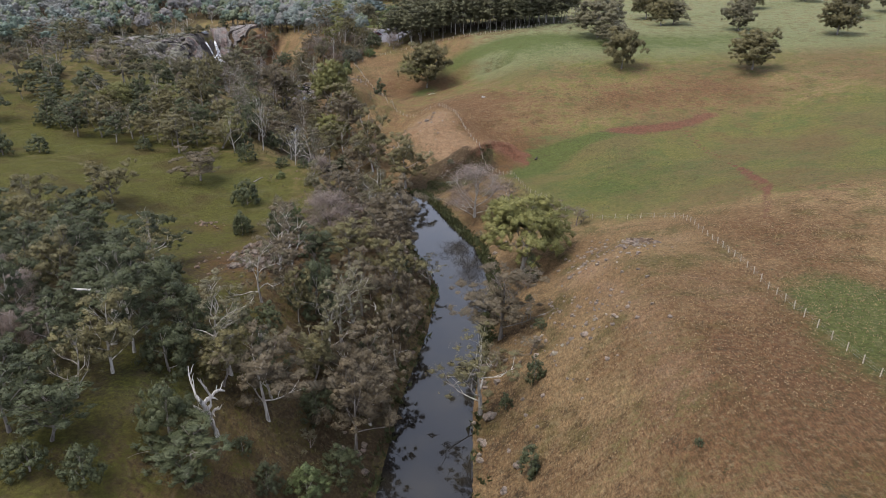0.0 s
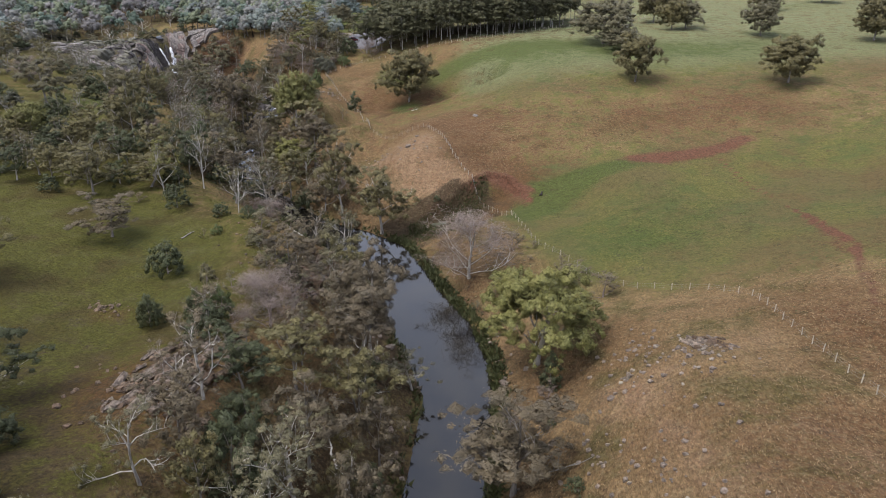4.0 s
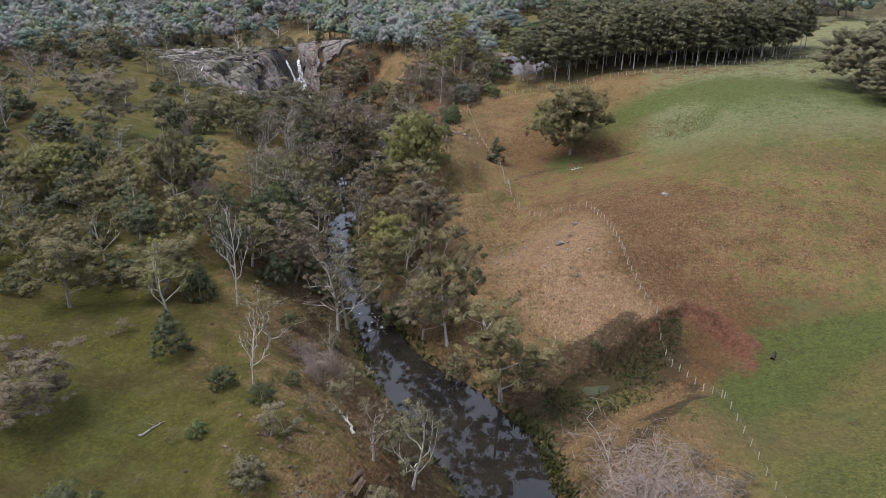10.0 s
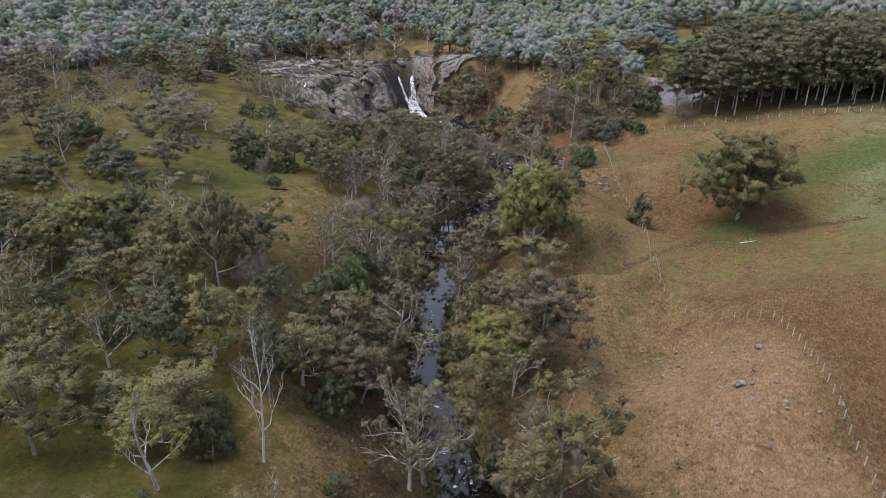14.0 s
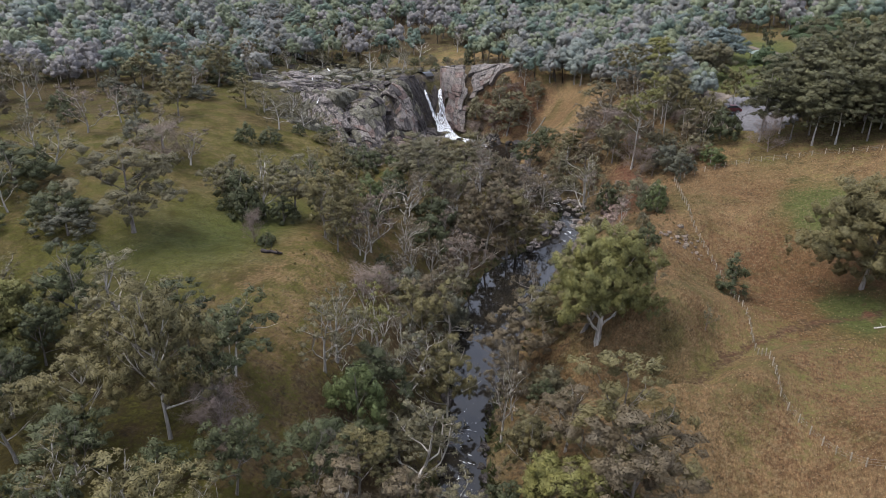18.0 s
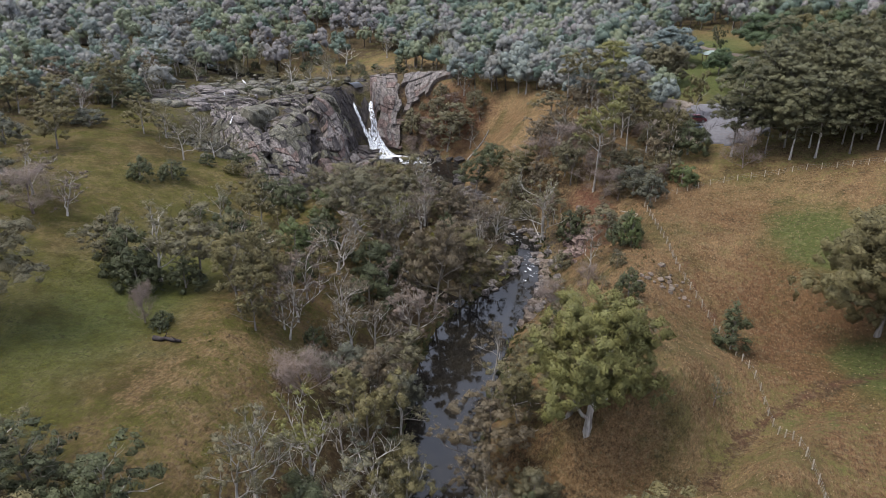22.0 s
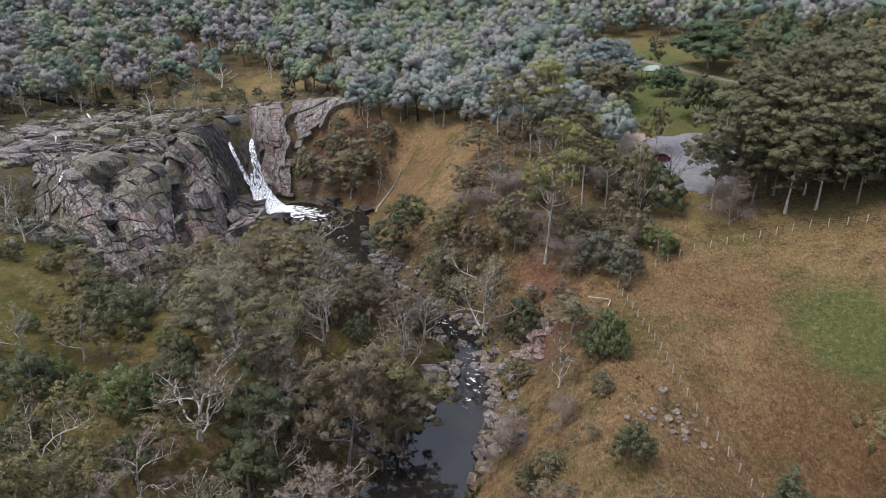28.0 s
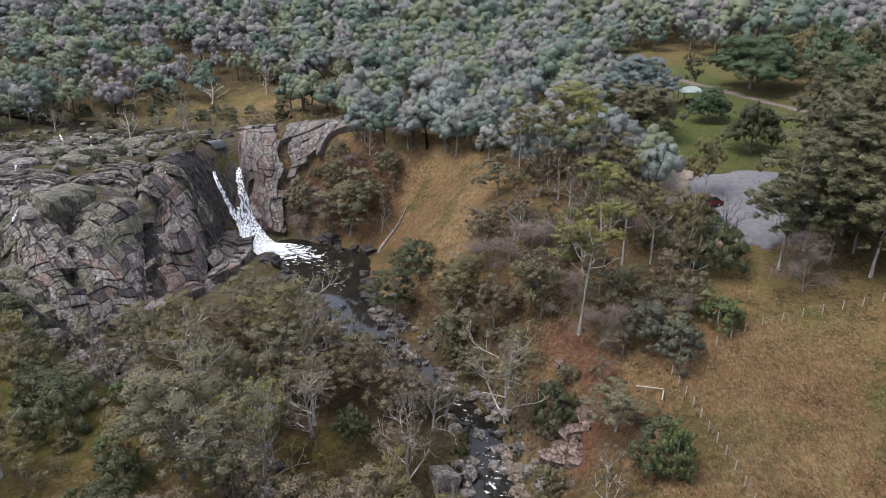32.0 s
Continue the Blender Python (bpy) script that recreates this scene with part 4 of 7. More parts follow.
def grow(rng, height, fork, limbs, subs, spread_out, rise, trunk, droop=0.0, twigs=0, sides=6, lean=0.06, dome=0.5, wander=0.18, sway=0.05):
    """Trunk, limbs and branches as paths, and the tips where leaves sit."""
    paths, tips = [], []
    stem, _ = bend((0, 0, -0.4), (rng.normal(0, lean), rng.normal(0, lean), 1), height * 0.86 + 0.4, 0.1, rng, 6, sway)
    paths.append((stem, np.linspace(trunk, trunk * 0.22, 7) * np.array([1.35, 1, 1, 1, 1, 1, 1]), sides))
    at_z = np.linspace(0, 1, 7)
    for i in range(limbs):
        u = fork + (0.97 - fork) * (i + rng.uniform(0, 0.8)) / limbs
        start = np.array([np.interp(u, at_z, stem[:, c]) for c in range(3)])
        az = i * 2.399 + rng.uniform(-0.5, 0.5)
        v = (u - fork) / (1 - fork)
        reach = spread_out * height * (1 - dome * v) * rng.uniform(0.8, 1.15)
        el = radians(rng.uniform(15, 40) + 35 * v)
        way = (math.cos(az) * math.cos(el), math.sin(az) * math.cos(el), math.sin(el))
        limb, _ = bend(start, way, reach, rise, rng, 4, wander)
        r0 = trunk * (0.55 - 0.28 * v)
        paths.append((limb, np.linspace(r0, r0 * 0.3, 5), 4 if wander > 0.2 else 3))
        tips.append(limb[-1])
        for j in range(subs):
            w = 0.35 + 0.6 * (j + rng.uniform(0, 0.7)) / subs
            s2 = np.array([np.interp(w, np.linspace(0, 1, 5), limb[:, c]) for c in range(3)])
            side_way = limb[-1] - limb[0]
            side_way = side_way / np.linalg.norm(side_way) + turned(rng, 1)[0] * 0.85 + np.array([0, 0, 0.25 - droop])
            side_way /= np.linalg.norm(side_way)
            branch, _ = bend(s2, side_way, reach * rng.uniform(0.28, 0.55), rise - droop, rng, 3, 0.2)
            paths.append((branch, np.linspace(r0 * 0.48, r0 * 0.18, 4), 3))
            tips.append(branch[-1])
            for k in range(twigs):
                s3 = branch[1 + k % 3]
                tw, _ = bend(s3, turned(rng, 1)[0] * 0.8 + np.array([0, 0, 0.5]), reach * rng.uniform(0.15, 0.32), 0.3, rng, 2, 0.25)
                paths.append((tw, np.array([r0 * 0.2, r0 * 0.14, r0 * 0.08]), 3))
                tips.append(tw[-1])
    return paths, tips


def lobes(rng, centres, lo, hi, per, flat=0.85):
    """Places of leaf masses over the upper sides of rounded lobes, and the way out of each lobe."""
    n = len(centres)
    way = turned(rng, n * per)
    way[:, 2] = np.abs(way[:, 2]) * 1.25 - 0.25
    r = np.repeat(rng.uniform(lo, hi, (n, 1)), per, 0)
    return np.repeat(centres, per, 0) + way * r * rng.uniform(0.7, 1.05, (n * per, 1)) * np.array([1, 1, flat]), way


def shell(rng, count, rx, rz, base, gap):
    """Places of leaf masses over a rounded body from base upward."""
    way = turned(rng, count * 5)
    way[:, 2] = np.abs(way[:, 2]) * 1.3 - 0.3
    k = 1 + 0.12 * np.sin(3 * np.arctan2(way[:, 1], way[:, 0]) + rng.uniform(0, 6))
    return thin(way * np.array([rx, rx, rz]) * (k * rng.uniform(0.5, 0.92, count * 5))[:, None] + np.array([0, 0, base]), gap, count, rng)


def snag_paths(rng):
    """A thick dead trunk that leans and ends in a few crooked broken limbs."""
    stem, way = bend((0, 0, -0.4), (rng.normal(0, 0.12), rng.normal(0, 0.12), 1), 5.2, 0.1, rng, 6, 0.14)
    paths = [(stem, np.linspace(0.42, 0.24, 7), 8)]
    for i in range(5):
        az = i * 1.4 + rng.uniform(-0.4, 0.4)
        limb, w = bend(stem[3 + i % 4], (math.cos(az), math.sin(az), rng.uniform(0.3, 0.9)), rng.uniform(2.0, 3.8), 0.3, rng, 5, 0.38)
        paths.append((limb, np.linspace(0.2, 0.07, 6), 6))
        for k in (2, 3, 4):
            twig, _ = bend(limb[k], w + turned(rng, 1)[0], rng.uniform(0.6, 1.3), 0.2, rng, 3, 0.3)
            paths.append((twig, np.linspace(0.09, 0.03, 4), 5))
    return paths


FORMS = {}


def form(kind, seed, build):
    rng = np.random.default_rng(seed)
    wood, leaves, label_h = build(rng)
    w = shade_smooth(quick_mesh(kind + "_trunk", *wood))
    c = quick_mesh(kind + "_crown", *leaves) if leaves is not None else None
    if c is not None:
        q = leaves[0]
        wide = 2 * np.percentile(np.hypot(q[:, 0], q[:, 1]), 86 if kind == "bare" else 94)
        high = np.percentile(q[:, 2], 99.5)
    else:
        wide, high = 2 * np.percentile(np.hypot(wood[0][:, 0], wood[0][:, 1]), 97), wood[0][:, 2].max()
    FORMS.setdefault(kind, []).append((w, c, wide, high))


def canopy(rng, n, rx, rz, mid, low):
    """Extra clump places in the outer part of an uneven crown."""
    way = turned(rng, n)
    k = 1 + 0.22 * np.sin(3 * np.arctan2(way[:, 1], way[:, 0]) + rng.uniform(0, 6)) + 0.15 * rng.normal(size=n)
    p = way * np.array([rx, rx, rz]) * (k * rng.uniform(0.6, 1.0, n))[:, None] + np.array([0, 0, mid])
    return p[p[:, 2] > low]


def gum(rng):
    paths, tips = grow(rng, 10, 0.24, 8, 4, 0.42, 0.5, 0.17, dome=0.4)
    tips = np.concatenate([tips, canopy(rng, 50, 3.4, 3.5, 5.8, 2.0)])
    places, way = lobes(rng, thin(tips, 1.15, 25, rng), 0.75, 1.3, 7)
    return tubes(paths), puffs(places, 0.32, 0.66, 17, 0.2, rng, lean=way), 10


def open_gum(rng):
    paths, tips = grow(rng, 10, 0.18, 8, 4, 0.46, 0.5, 0.17, twigs=1, dome=0.35, wander=0.28)
    tips = np.concatenate([tips, canopy(rng, 16, 3.6, 3.4, 5.4, 2.2)])
    return tubes(paths), puffs(thin(tips, 0.5, 66, rng), 0.26, 0.62, 20, 0.18, rng, core=0.6), 10


def paddock_gum(rng):
    paths, tips = grow(rng, 10, 0.42, 9, 4, 0.26, 0.6, 0.2, dome=0.5)
    tips = np.concatenate([tips, canopy(rng, 320, 4.5, 4.1, 5.5, 1.7)])
    places, way = lobes(rng, thin(tips, 0.95, 85, rng), 0.85, 1.3, 6)
    return tubes(paths), puffs(places, 0.42, 0.78, 13, 0.22, rng, lean=way), 10


def tall_gum(rng):
    paths, tips = grow(rng, 16, 0.34, 9, 2, 0.18, 0.7, 0.14, dome=0.3, lean=0.008, sway=0.015)
    tips = np.concatenate([tips, canopy(rng, 120, 2.5, 5.8, 9.8, 3.8)])
    places, way = lobes(rng, thin(tips, 1.5, 30, rng), 0.95, 1.6, 8)
    return tubes(paths), puffs(places, 0.36, 0.72, 20, 0.22, rng, lean=way), 16


def stem_gum(rng):
    paths, tips = grow(rng, 16, 0.55, 8, 3, 0.2, 0.6, 0.16, dome=0.2, lean=0.02, sway=0.03)
    tips = np.concatenate([tips, canopy(rng, 40, 2.6, 2.8, 12.6, 8.5)])
    places, way = lobes(rng, thin(tips, 1.4, 15, rng), 0.7, 1.25, 8)
    return tubes(paths), puffs(places, 0.3, 0.6, 20, 0.2, rng, lean=way), 16


def round_tree(rng):
    paths, _ = grow(rng, 5.6, 0.15, 8, 3, 0.40, 0.5, 0.22, dome=0.4)
    places, way = lobes(rng, shell(rng, 54, 3.9, 4.2, 3.0, 0.9), 0.8, 1.3, 8)
    return tubes(paths), puffs(places, 0.32, 0.66, 22, 0.18, rng, lean=way), 8


def leafy_gum(rng):
    paths, _ = grow(rng, 6.2, 0.12, 9, 3, 0.46, 0.5, 0.24, dome=0.4, wander=0.25)
    places, way = lobes(rng, shell(rng, 66, 4.1, 4.0, 3.6, 0.8), 0.65, 1.15, 9)
    return tubes(paths), puffs(places, 0.26, 0.52, 20, 0.14, rng, lean=way), 8


def bush(rng):
    paths, _ = grow(rng, 2.8, 0.12, 4, 1, 0.4, 0.6, 0.10)
    return tubes(paths), puffs(shell(rng, 56, 1.9, 2.4, 0.8, 0.34), 0.24, 0.5, 25, 0.13, rng), 3.6


def cone_bush(rng):
    paths, _ = grow(rng, 3.6, 0.12, 5, 2, 0.3, 0.6, 0.10)
    v = []
    for z in np.linspace(0.5, 4.4, 12):
        n = int(2 + 5 * (1 - z / 5))
        az = rng.uniform(0, 6.28, n)
        r = 1.35 * (1 - (z / 5.2) ** 1.6) * rng.uniform(0.5, 1.1, n)
        v.append(np.stack([np.cos(az) * r, np.sin(az) * r, z + rng.normal(0, 0.15, n)], 1))
    return tubes(paths), puffs(np.concatenate(v), 0.26, 0.5, 35, 0.15, rng), 4.8


def scrub(rng):
    paths, tips = grow(rng, 3.2, 0.06, 7, 3, 0.52, 0.7, 0.06, twigs=1)
    return tubes(paths), puffs(thin(tips, 0.28, 56, rng), 0.16, 0.4, 22, 0.12, rng, core=0.55), 3.2


def bare(rng):
    paths, tips = grow(rng, 7, 0.04, 12, 5, 0.62, 0.75, 0.12, twigs=3, dome=0.25)
    return tubes(paths), clumps(tips, 0.7, 14, 0.55, rng, 0.9, 0.05), 7


def limbed(rng):
    paths, tips = grow(rng, 8, 0.10, 9, 5, 0.58, 0.6, 0.2, twigs=3, dome=0.25, wander=0.34)
    return tubes(paths), puffs(thin(tips, 0.5, 74, rng), 0.24, 0.55, 20, 0.16, rng, core=0.6), 8


def dead(rng):
    paths, _ = grow(rng, 9, 0.22, 9, 4, 0.38, 0.45, 0.15, twigs=3, dome=0.35, wander=0.3)
    return tubes(paths), None, 9


def snag(rng):
    return tubes(snag_paths(rng)), None, 7


for seed, (kind, build, count) in enumerate((("gum", gum, 6), ("open_gum", open_gum, 6), ("paddock", paddock_gum, 3), ("tall", tall_gum, 4),
                                             ("round", round_tree, 3), ("leafy", leafy_gum, 3), ("bush", bush, 4), ("cone", cone_bush, 2), ("scrub", scrub, 4), ("bare", bare, 4), ("dead", dead, 4), ("limbed", limbed, 5), ("snag", snag, 3), ("stem", stem_gum, 3))):
    for i in range(count):
        form(kind, 100 * seed + i, build)

NAMES = {
    "gum": ("gum_tree", "gum tree", "gum tree with pale forked trunk and clumped {} leaves"),
    "open_gum": ("gum_tree", "gum tree", "thin gum tree with bare pale limbs and sparse {} leaves"),
    "paddock": ("paddock_gum", "gum tree", "broad old paddock gum with a dense {} crown"),
    "tall": ("tall_gum", "gum tree", "tall straight gum with bare trunk and {} crown"),
    "stem": ("tall_gum", "gum tree", "tall gum with long bare white trunk and high {} crown"),
    "leafy": ("leafy_gum", "gum tree", "full rounded gum with clumped {} leaves"),
    "round": ("park_tree", "tree", "round-headed park tree with dense {} leaves on the lawn"),
    "bush": ("bush", "bush", "dense rounded bush with {} leaves"),
    "cone": ("upright_bush", "bush", "upright pointed bush with {} leaves on open grass"),
    "scrub": ("scrub_bush", "bush", "twiggy low scrub with sparse {} leaves"),
    "bare": ("bare_tree", "tree", "leafless spreading tree with fine mauve-brown twigs"),
    "limbed": ("spreading_gum", "gum tree", "spreading gum with twisted white limbs and sparse {} leaves"),
    "snag": ("dead_tree", "tree", "thick bleached dead trunk with crooked broken limbs"),
    "dead": ("dead_tree", "tree", "dead white tree with broken bare limbs"),
}
TONES = {"olive": "olive-green", "grey": "grey-green", "brown": "browned", "yellow": "yellow-green", "dark": "dark green", "bright": "bright green",
         "silver": "silver-blue", "twig": "bare", "pink": "pinkish-brown", "park": "green", "plantation": "olive", "blue": "blue-grey"}
TREES = []
tree_rng = np.random.default_rng(7)


def tree(kind, x, y, height, width, tone="olive", bark=None, group=""):
    """A tree or bush with its foot on the ground at x, y."""
    wood, crown, wide, high = FORMS[kind][int(tree_rng.integers(len(FORMS[kind])))]
    name, category, label = NAMES[kind]
    if tone == "black":
        label = "leafless dark tree standing beside the car park"
    base = new(name)
    tagged(base, label.format(TONES.get(tone, "")), category, group)
    sw, sh = width / wide, height / high
    base.matrix_basis = Matrix.Translation((x, y, at(x, y) - 0.05)) @ Euler((0, 0, tree_rng.uniform(0, 6.28))).to_matrix().to_4x4() @ Matrix.Diagonal((sw, sw, sh, 1))
    if tone == "black":
        tone, bark = "brown", "black"
    if bark is None and kind in ("gum", "tall") and tree_rng.random() < 0.65:
        bark = "grey"
    bark = bark or {"gum": "white", "open_gum": "white", "paddock": "grey", "tall": "white", "stem": "white", "limbed": "white", "leafy": "white", "dead": "dead", "snag": "dead", "bare": "twig", "scrub": "twig"}.get(kind, "grey")
    link("trunk", wood, BARK[bark], base)
    if crown is not None:
        if bark != "black":
            link("crown", crown, LEAF["twig" if kind == "bare" else tone], base)
    TREES.append((x, y, max(width * 0.5, 0.6)))
    return base


# trees that stand apart
tree("snag", -36.2, 69.4, 7.3, 5.0)
tree("snag", -22.6, 59.8, 9.0, 4.2)
tree("snag", -23.7, 69.0, 5.6, 3.4)
tree("gum", -63.1, 130.7, 9.1, 10.3, "olive")
tree("bush", -94.5, 164.8, 4.5, 5.6, "dark")
tree("bush", -81.8, 133.8, 2.5, 3.9, "grey")
tree("bush", -100.9, 161.1, 5.5, 6.5, "dark")
tree("gum", -52.3, 149.6, 7.4, 11.6, "brown")
tree("bush", -36.2, 121.7, 4.0, 3.7, "dark")
tree("bush", -26.2, 113.6, 4.9, 5.7, "dark")
tree("bush", 11.9, 80.4, 3.7, 3.0, "dark")
tree("cone", 9.4, 64.0, 4.2, 2.9, "dark")
tree("bush", 8.1, 78.3, 2.6, 2.2, "dark")
tree("bush", 22.8, 52.7, 0.9, 1.0, "dark")
tree("gum", 8.9, 98.7, 12.7, 14.6, "brown")
tree("open_gum", 4.9, 80.4, 14.0, 12.5, "olive")
tree("gum", -55.0, 87.8, 9.0, 9.1, "dark")
tree("gum", -52.2, 92.9, 9.4, 8.8, "dark")
tree("gum", -43.3, 98.5, 9.1, 9.3, "dark")
tree("gum", -37.9, 79.6, 7.7, 7.7, "dark")
tree("gum", -41.2, 76.2, 6.7, 6.7, "dark")
tree("bush", -28.0, 72.1, 6.4, 6.4, "dark")
tree("open_gum", -19.6, 69.7, 9.6, 6.1, "dark")
tree("bush", -28.7, 65.0, 5.7, 5.9, "dark")
tree("bare", -44.4, 65.9, 6.7, 6.0)
tree("gum", -34.4, 52.1, 6.5, 6.9, "dark")
tree("bush", -26.0, 56.6, 6.0, 5.9, "dark")
tree("gum", -23.4, 52.5, 5.9, 8.2, "dark")
tree("bush", -30.1, 48.4, 3.8, 3.8, "dark")
tree("bush", -17.6, 57.7, 3.4, 3.4, "dark")
tree("bush", -14.2, 60.1, 4.3, 5.3, "bright")
tree("bush", -17.7, 89.7, 8.2, 7.9, "dark")
tree("open_gum", -14.7, 83.6, 9.7, 8.3, "grey")
tree("gum", -12.3, 97.1, 10.6, 9.4, "brown")
tree("gum", -9.6, 119.9, 11.1, 11.3, "brown")
tree("gum", -15.2, 107.6, 9.1, 10.2, "olive")
tree("gum", -10.4, 70.3, 12.8, 9.4, "brown")
tree("gum", -9.4, 82.2, 11.0, 8.4, "brown")
tree("gum", -19.8, 103.2, 6.7, 7.1, "dark")
tree("gum", -7.0, 91.6, 10.7, 7.5, "brown")
tree("bush", -20.4, 60.0, 2.0, 2.3, "dark")
tree("bare", -50.4, 75.9, 7.3, 7.4)
tree("bush", -39.2, 137.1, 5.5, 5.8, "dark")
tree("bush", -35.9, 120.2, 4.6, 3.3, "dark")
tree("bush", -30.0, 121.1, 4.4, 3.5, "dark")
tree("bush", -26.0, 118.6, 4.9, 3.7, "bright")
tree("bush", -20.8, 134.9, 5.1, 3.8, "dark")
tree("bush", -32.3, 133.7, 3.0, 2.4, "grey")
tree("gum", -8.3, 125.6, 15.1, 10.6, "brown")
tree("bare", -19.6, 116.6, 8.7, 8.9)
tree("leafy", 14.8, 122.9, 14.5, 16.2, "yellow")
tree("cone", 15.7, 116.4, 5.7, 3.0, "dark")
tree("open_gum", -2.4, 119.8, 6.4, 7.9, "grey")
tree("bush", -7.1, 116.1, 4.0, 3.8, "dark")
tree("bush", -20.2, 105.5, 3.9, 4.7, "dark")
tree("scrub", -30.5, 128.5, 3.7, 3.8, "olive")
tree("scrub", 27.2, 137.7, 4.2, 8.0, "brown")
tree("scrub", 23.7, 144.9, 3.6, 7.0, "brown")
tree("scrub", 15.4, 159.6, 3.9, 6.2, "brown")
tree("scrub", -13.8, 127.1, 5.4, 5.8, "brown")
tree("scrub", -14.1, 115.5, 5.6, 6.1, "brown")
tree("scrub", -18.7, 127.3, 4.5, 5.7, "grey")
tree("paddock", -6.0, 270.8, 16.8, 17.4, "olive")
tree("paddock", 59.7, 246.3, 13.3, 13.2, "olive")
tree("paddock", 60.1, 290.6, 15.7, 21.8, "grey")
tree("paddock", 63.2, 277.5, 8.1, 13.9, "grey")
tree("paddock", 91.1, 338.6, 13.5, 15.0, "olive")
tree("paddock", 97.8, 319.9, 11.1, 12.5, "grey")
tree("open_gum", -34.8, 191.3, 13.2, 11.1, "grey")
tree("dead", -33.4, 158.1, 8.9, 4.4)
tree("dead", -45.3, 177.8, 15.3, 4.8)
tree("gum", -54.9, 175.3, 8.4, 11.1, "olive")
tree("gum", -63.4, 169.1, 9.8, 10.8, "olive")
tree("bush", -45.6, 162.3, 4.6, 4.7, "dark")
tree("bush", -36.2, 157.3, 2.6, 3.0, "dark")
tree("bush", -35.0, 149.6, 1.8, 2.0, "bright")
tree("scrub", -36.8, 148.4, 1.9, 1.7, "olive")
tree("open_gum", -15.6, 155.5, 10.2, 7.1, "grey")
tree("bare", 7.2, 153.2, 13.0, 14.6, bark="white")
tree("gum", -9.7, 179.1, 15.2, 12.4, "olive")
tree("leafy", -33.2, 212.6, 9.0, 11.1, "yellow")
tree("bush", -16.5, 202.9, 1.5, 2.3, "dark")
tree("bush", 1.9, 188.5, 1.5, 1.9, "dark")
tree("bush", -18.4, 160.2, 5.6, 5.9, "grey")
tree("scrub", -24.4, 159.3, 5.0, 5.1, "grey")
tree("dead", -16.8, 140.4, 3.7, 2.9)
tree("scrub", -11.5, 144.4, 6.4, 6.9, "grey")
tree("scrub", -53.3, 164.8, 2.2, 3.3, "brown")
tree("leafy", -89.9, 200.6, 9.3, 9.7, "yellow")
tree("gum", -28.4, 214.2, 14.0, 14.1, "brown")
tree("gum", -40.1, 244.8, 12.4, 12.0, "olive")
tree("open_gum", -35.4, 188.7, 13.2, 11.4, "brown")
tree("gum", -70.0, 202.7, 11.2, 10.4, "olive")
tree("open_gum", -81.6, 210.1, 10.2, 11.4, "grey")
tree("open_gum", -50.1, 169.7, 11.1, 6.9, "yellow")
tree("dead", -55.9, 181.4, 5.9, 3.9)
tree("open_gum", -86.5, 188.7, 7.4, 5.4, "brown")
tree("gum", -99.7, 228.6, 14.0, 15.6, "grey")
tree("bush", -48.3, 166.3, 3.0, 2.3, "dark")
tree("open_gum", -36.7, 168.9, 8.5, 7.6, "olive")
tree("bush", -49.5, 176.0, 5.0, 4.1, "dark")
tree("gum", -76.1, 191.7, 8.9, 8.9, "olive")
tree("gum", -58.6, 188.2, 9.9, 8.8, "olive")
tree("gum", -67.3, 175.8, 8.4, 8.0, "olive")
tree("gum", -74.7, 176.8, 7.9, 7.7, "olive")
tree("open_gum", -49.4, 213.7, 10.7, 10.8, "grey")
tree("bush", -57.7, 220.1, 7.3, 9.1, "dark")
tree("open_gum", -62.3, 217.7, 8.7, 7.2, "grey")
tree("gum", -78.2, 275.5, 11.6, 12.6, "grey")
tree("open_gum", -64.2, 263.9, 8.4, 9.2, "pink")
tree("bush", -17.7, 206.2, 2.0, 2.3, "dark")
tree("bush", -25.4, 209.2, 1.8, 1.8, "dark")
tree("gum", -18.9, 189.2, 17.4, 10.1, "olive")
tree("open_gum", -25.7, 200.7, 6.0, 6.5, "grey")
tree("open_gum", -167.0, 266.1, 11.7, 10.1, "grey")
tree("bush", -125.7, 231.1, 7.3, 12.2, "dark")
tree("bush", -117.0, 216.1, 5.7, 10.9, "dark")
tree("bush", -109.5, 225.3, 5.9, 9.3, "dark")
tree("gum", -47.1, 235.3, 7.7, 6.1, "brown")
tree("gum", -93.8, 199.9, 8.0, 8.4, "olive")
tree("bush", -53.9, 193.0, 4.4, 5.6, "dark")
tree("bush", -45.9, 190.9, 5.1, 5.5, "dark")
tree("bush", -46.5, 201.1, 4.9, 6.1, "dark")
tree("gum", -66.4, 199.3, 16.2, 9.2, "olive")
tree("bush", -93.5, 244.3, 7.5, 7.9, "dark")
tree("gum", -87.0, 248.3, 10.0, 9.7, "grey")
tree("bush", -82.6, 235.0, 1.2, 2.2, "dark")
tree("bush", -56.7, 214.9, 8.0, 6.8, "bright")
tree("limbed", -62.5, 220.4, 10.4, 7.8, "grey")
tree("limbed", -60.1, 226.0, 11.5, 7.7, "yellow")
tree("limbed", -55.5, 229.7, 9.0, 8.0, "blue")
tree("open_gum", -63.4, 260.0, 9.5, 9.1, "pink")
tree("bush", -69.9, 261.3, 7.3, 8.3, "dark")
tree("open_gum", -71.6, 242.8, 7.1, 4.9, "brown")
tree("gum", -64.0, 271.7, 16.0, 10.7, "brown")
tree("gum", -60.3, 278.5, 13.2, 10.1, "olive")
tree("limbed", -75.8, 287.6, 10.9, 8.2, "grey")
tree("open_gum", -76.4, 301.7, 10.6, 10.0, "brown")
tree("limbed", -52.8, 298.6, 13.3, 12.5, "grey")
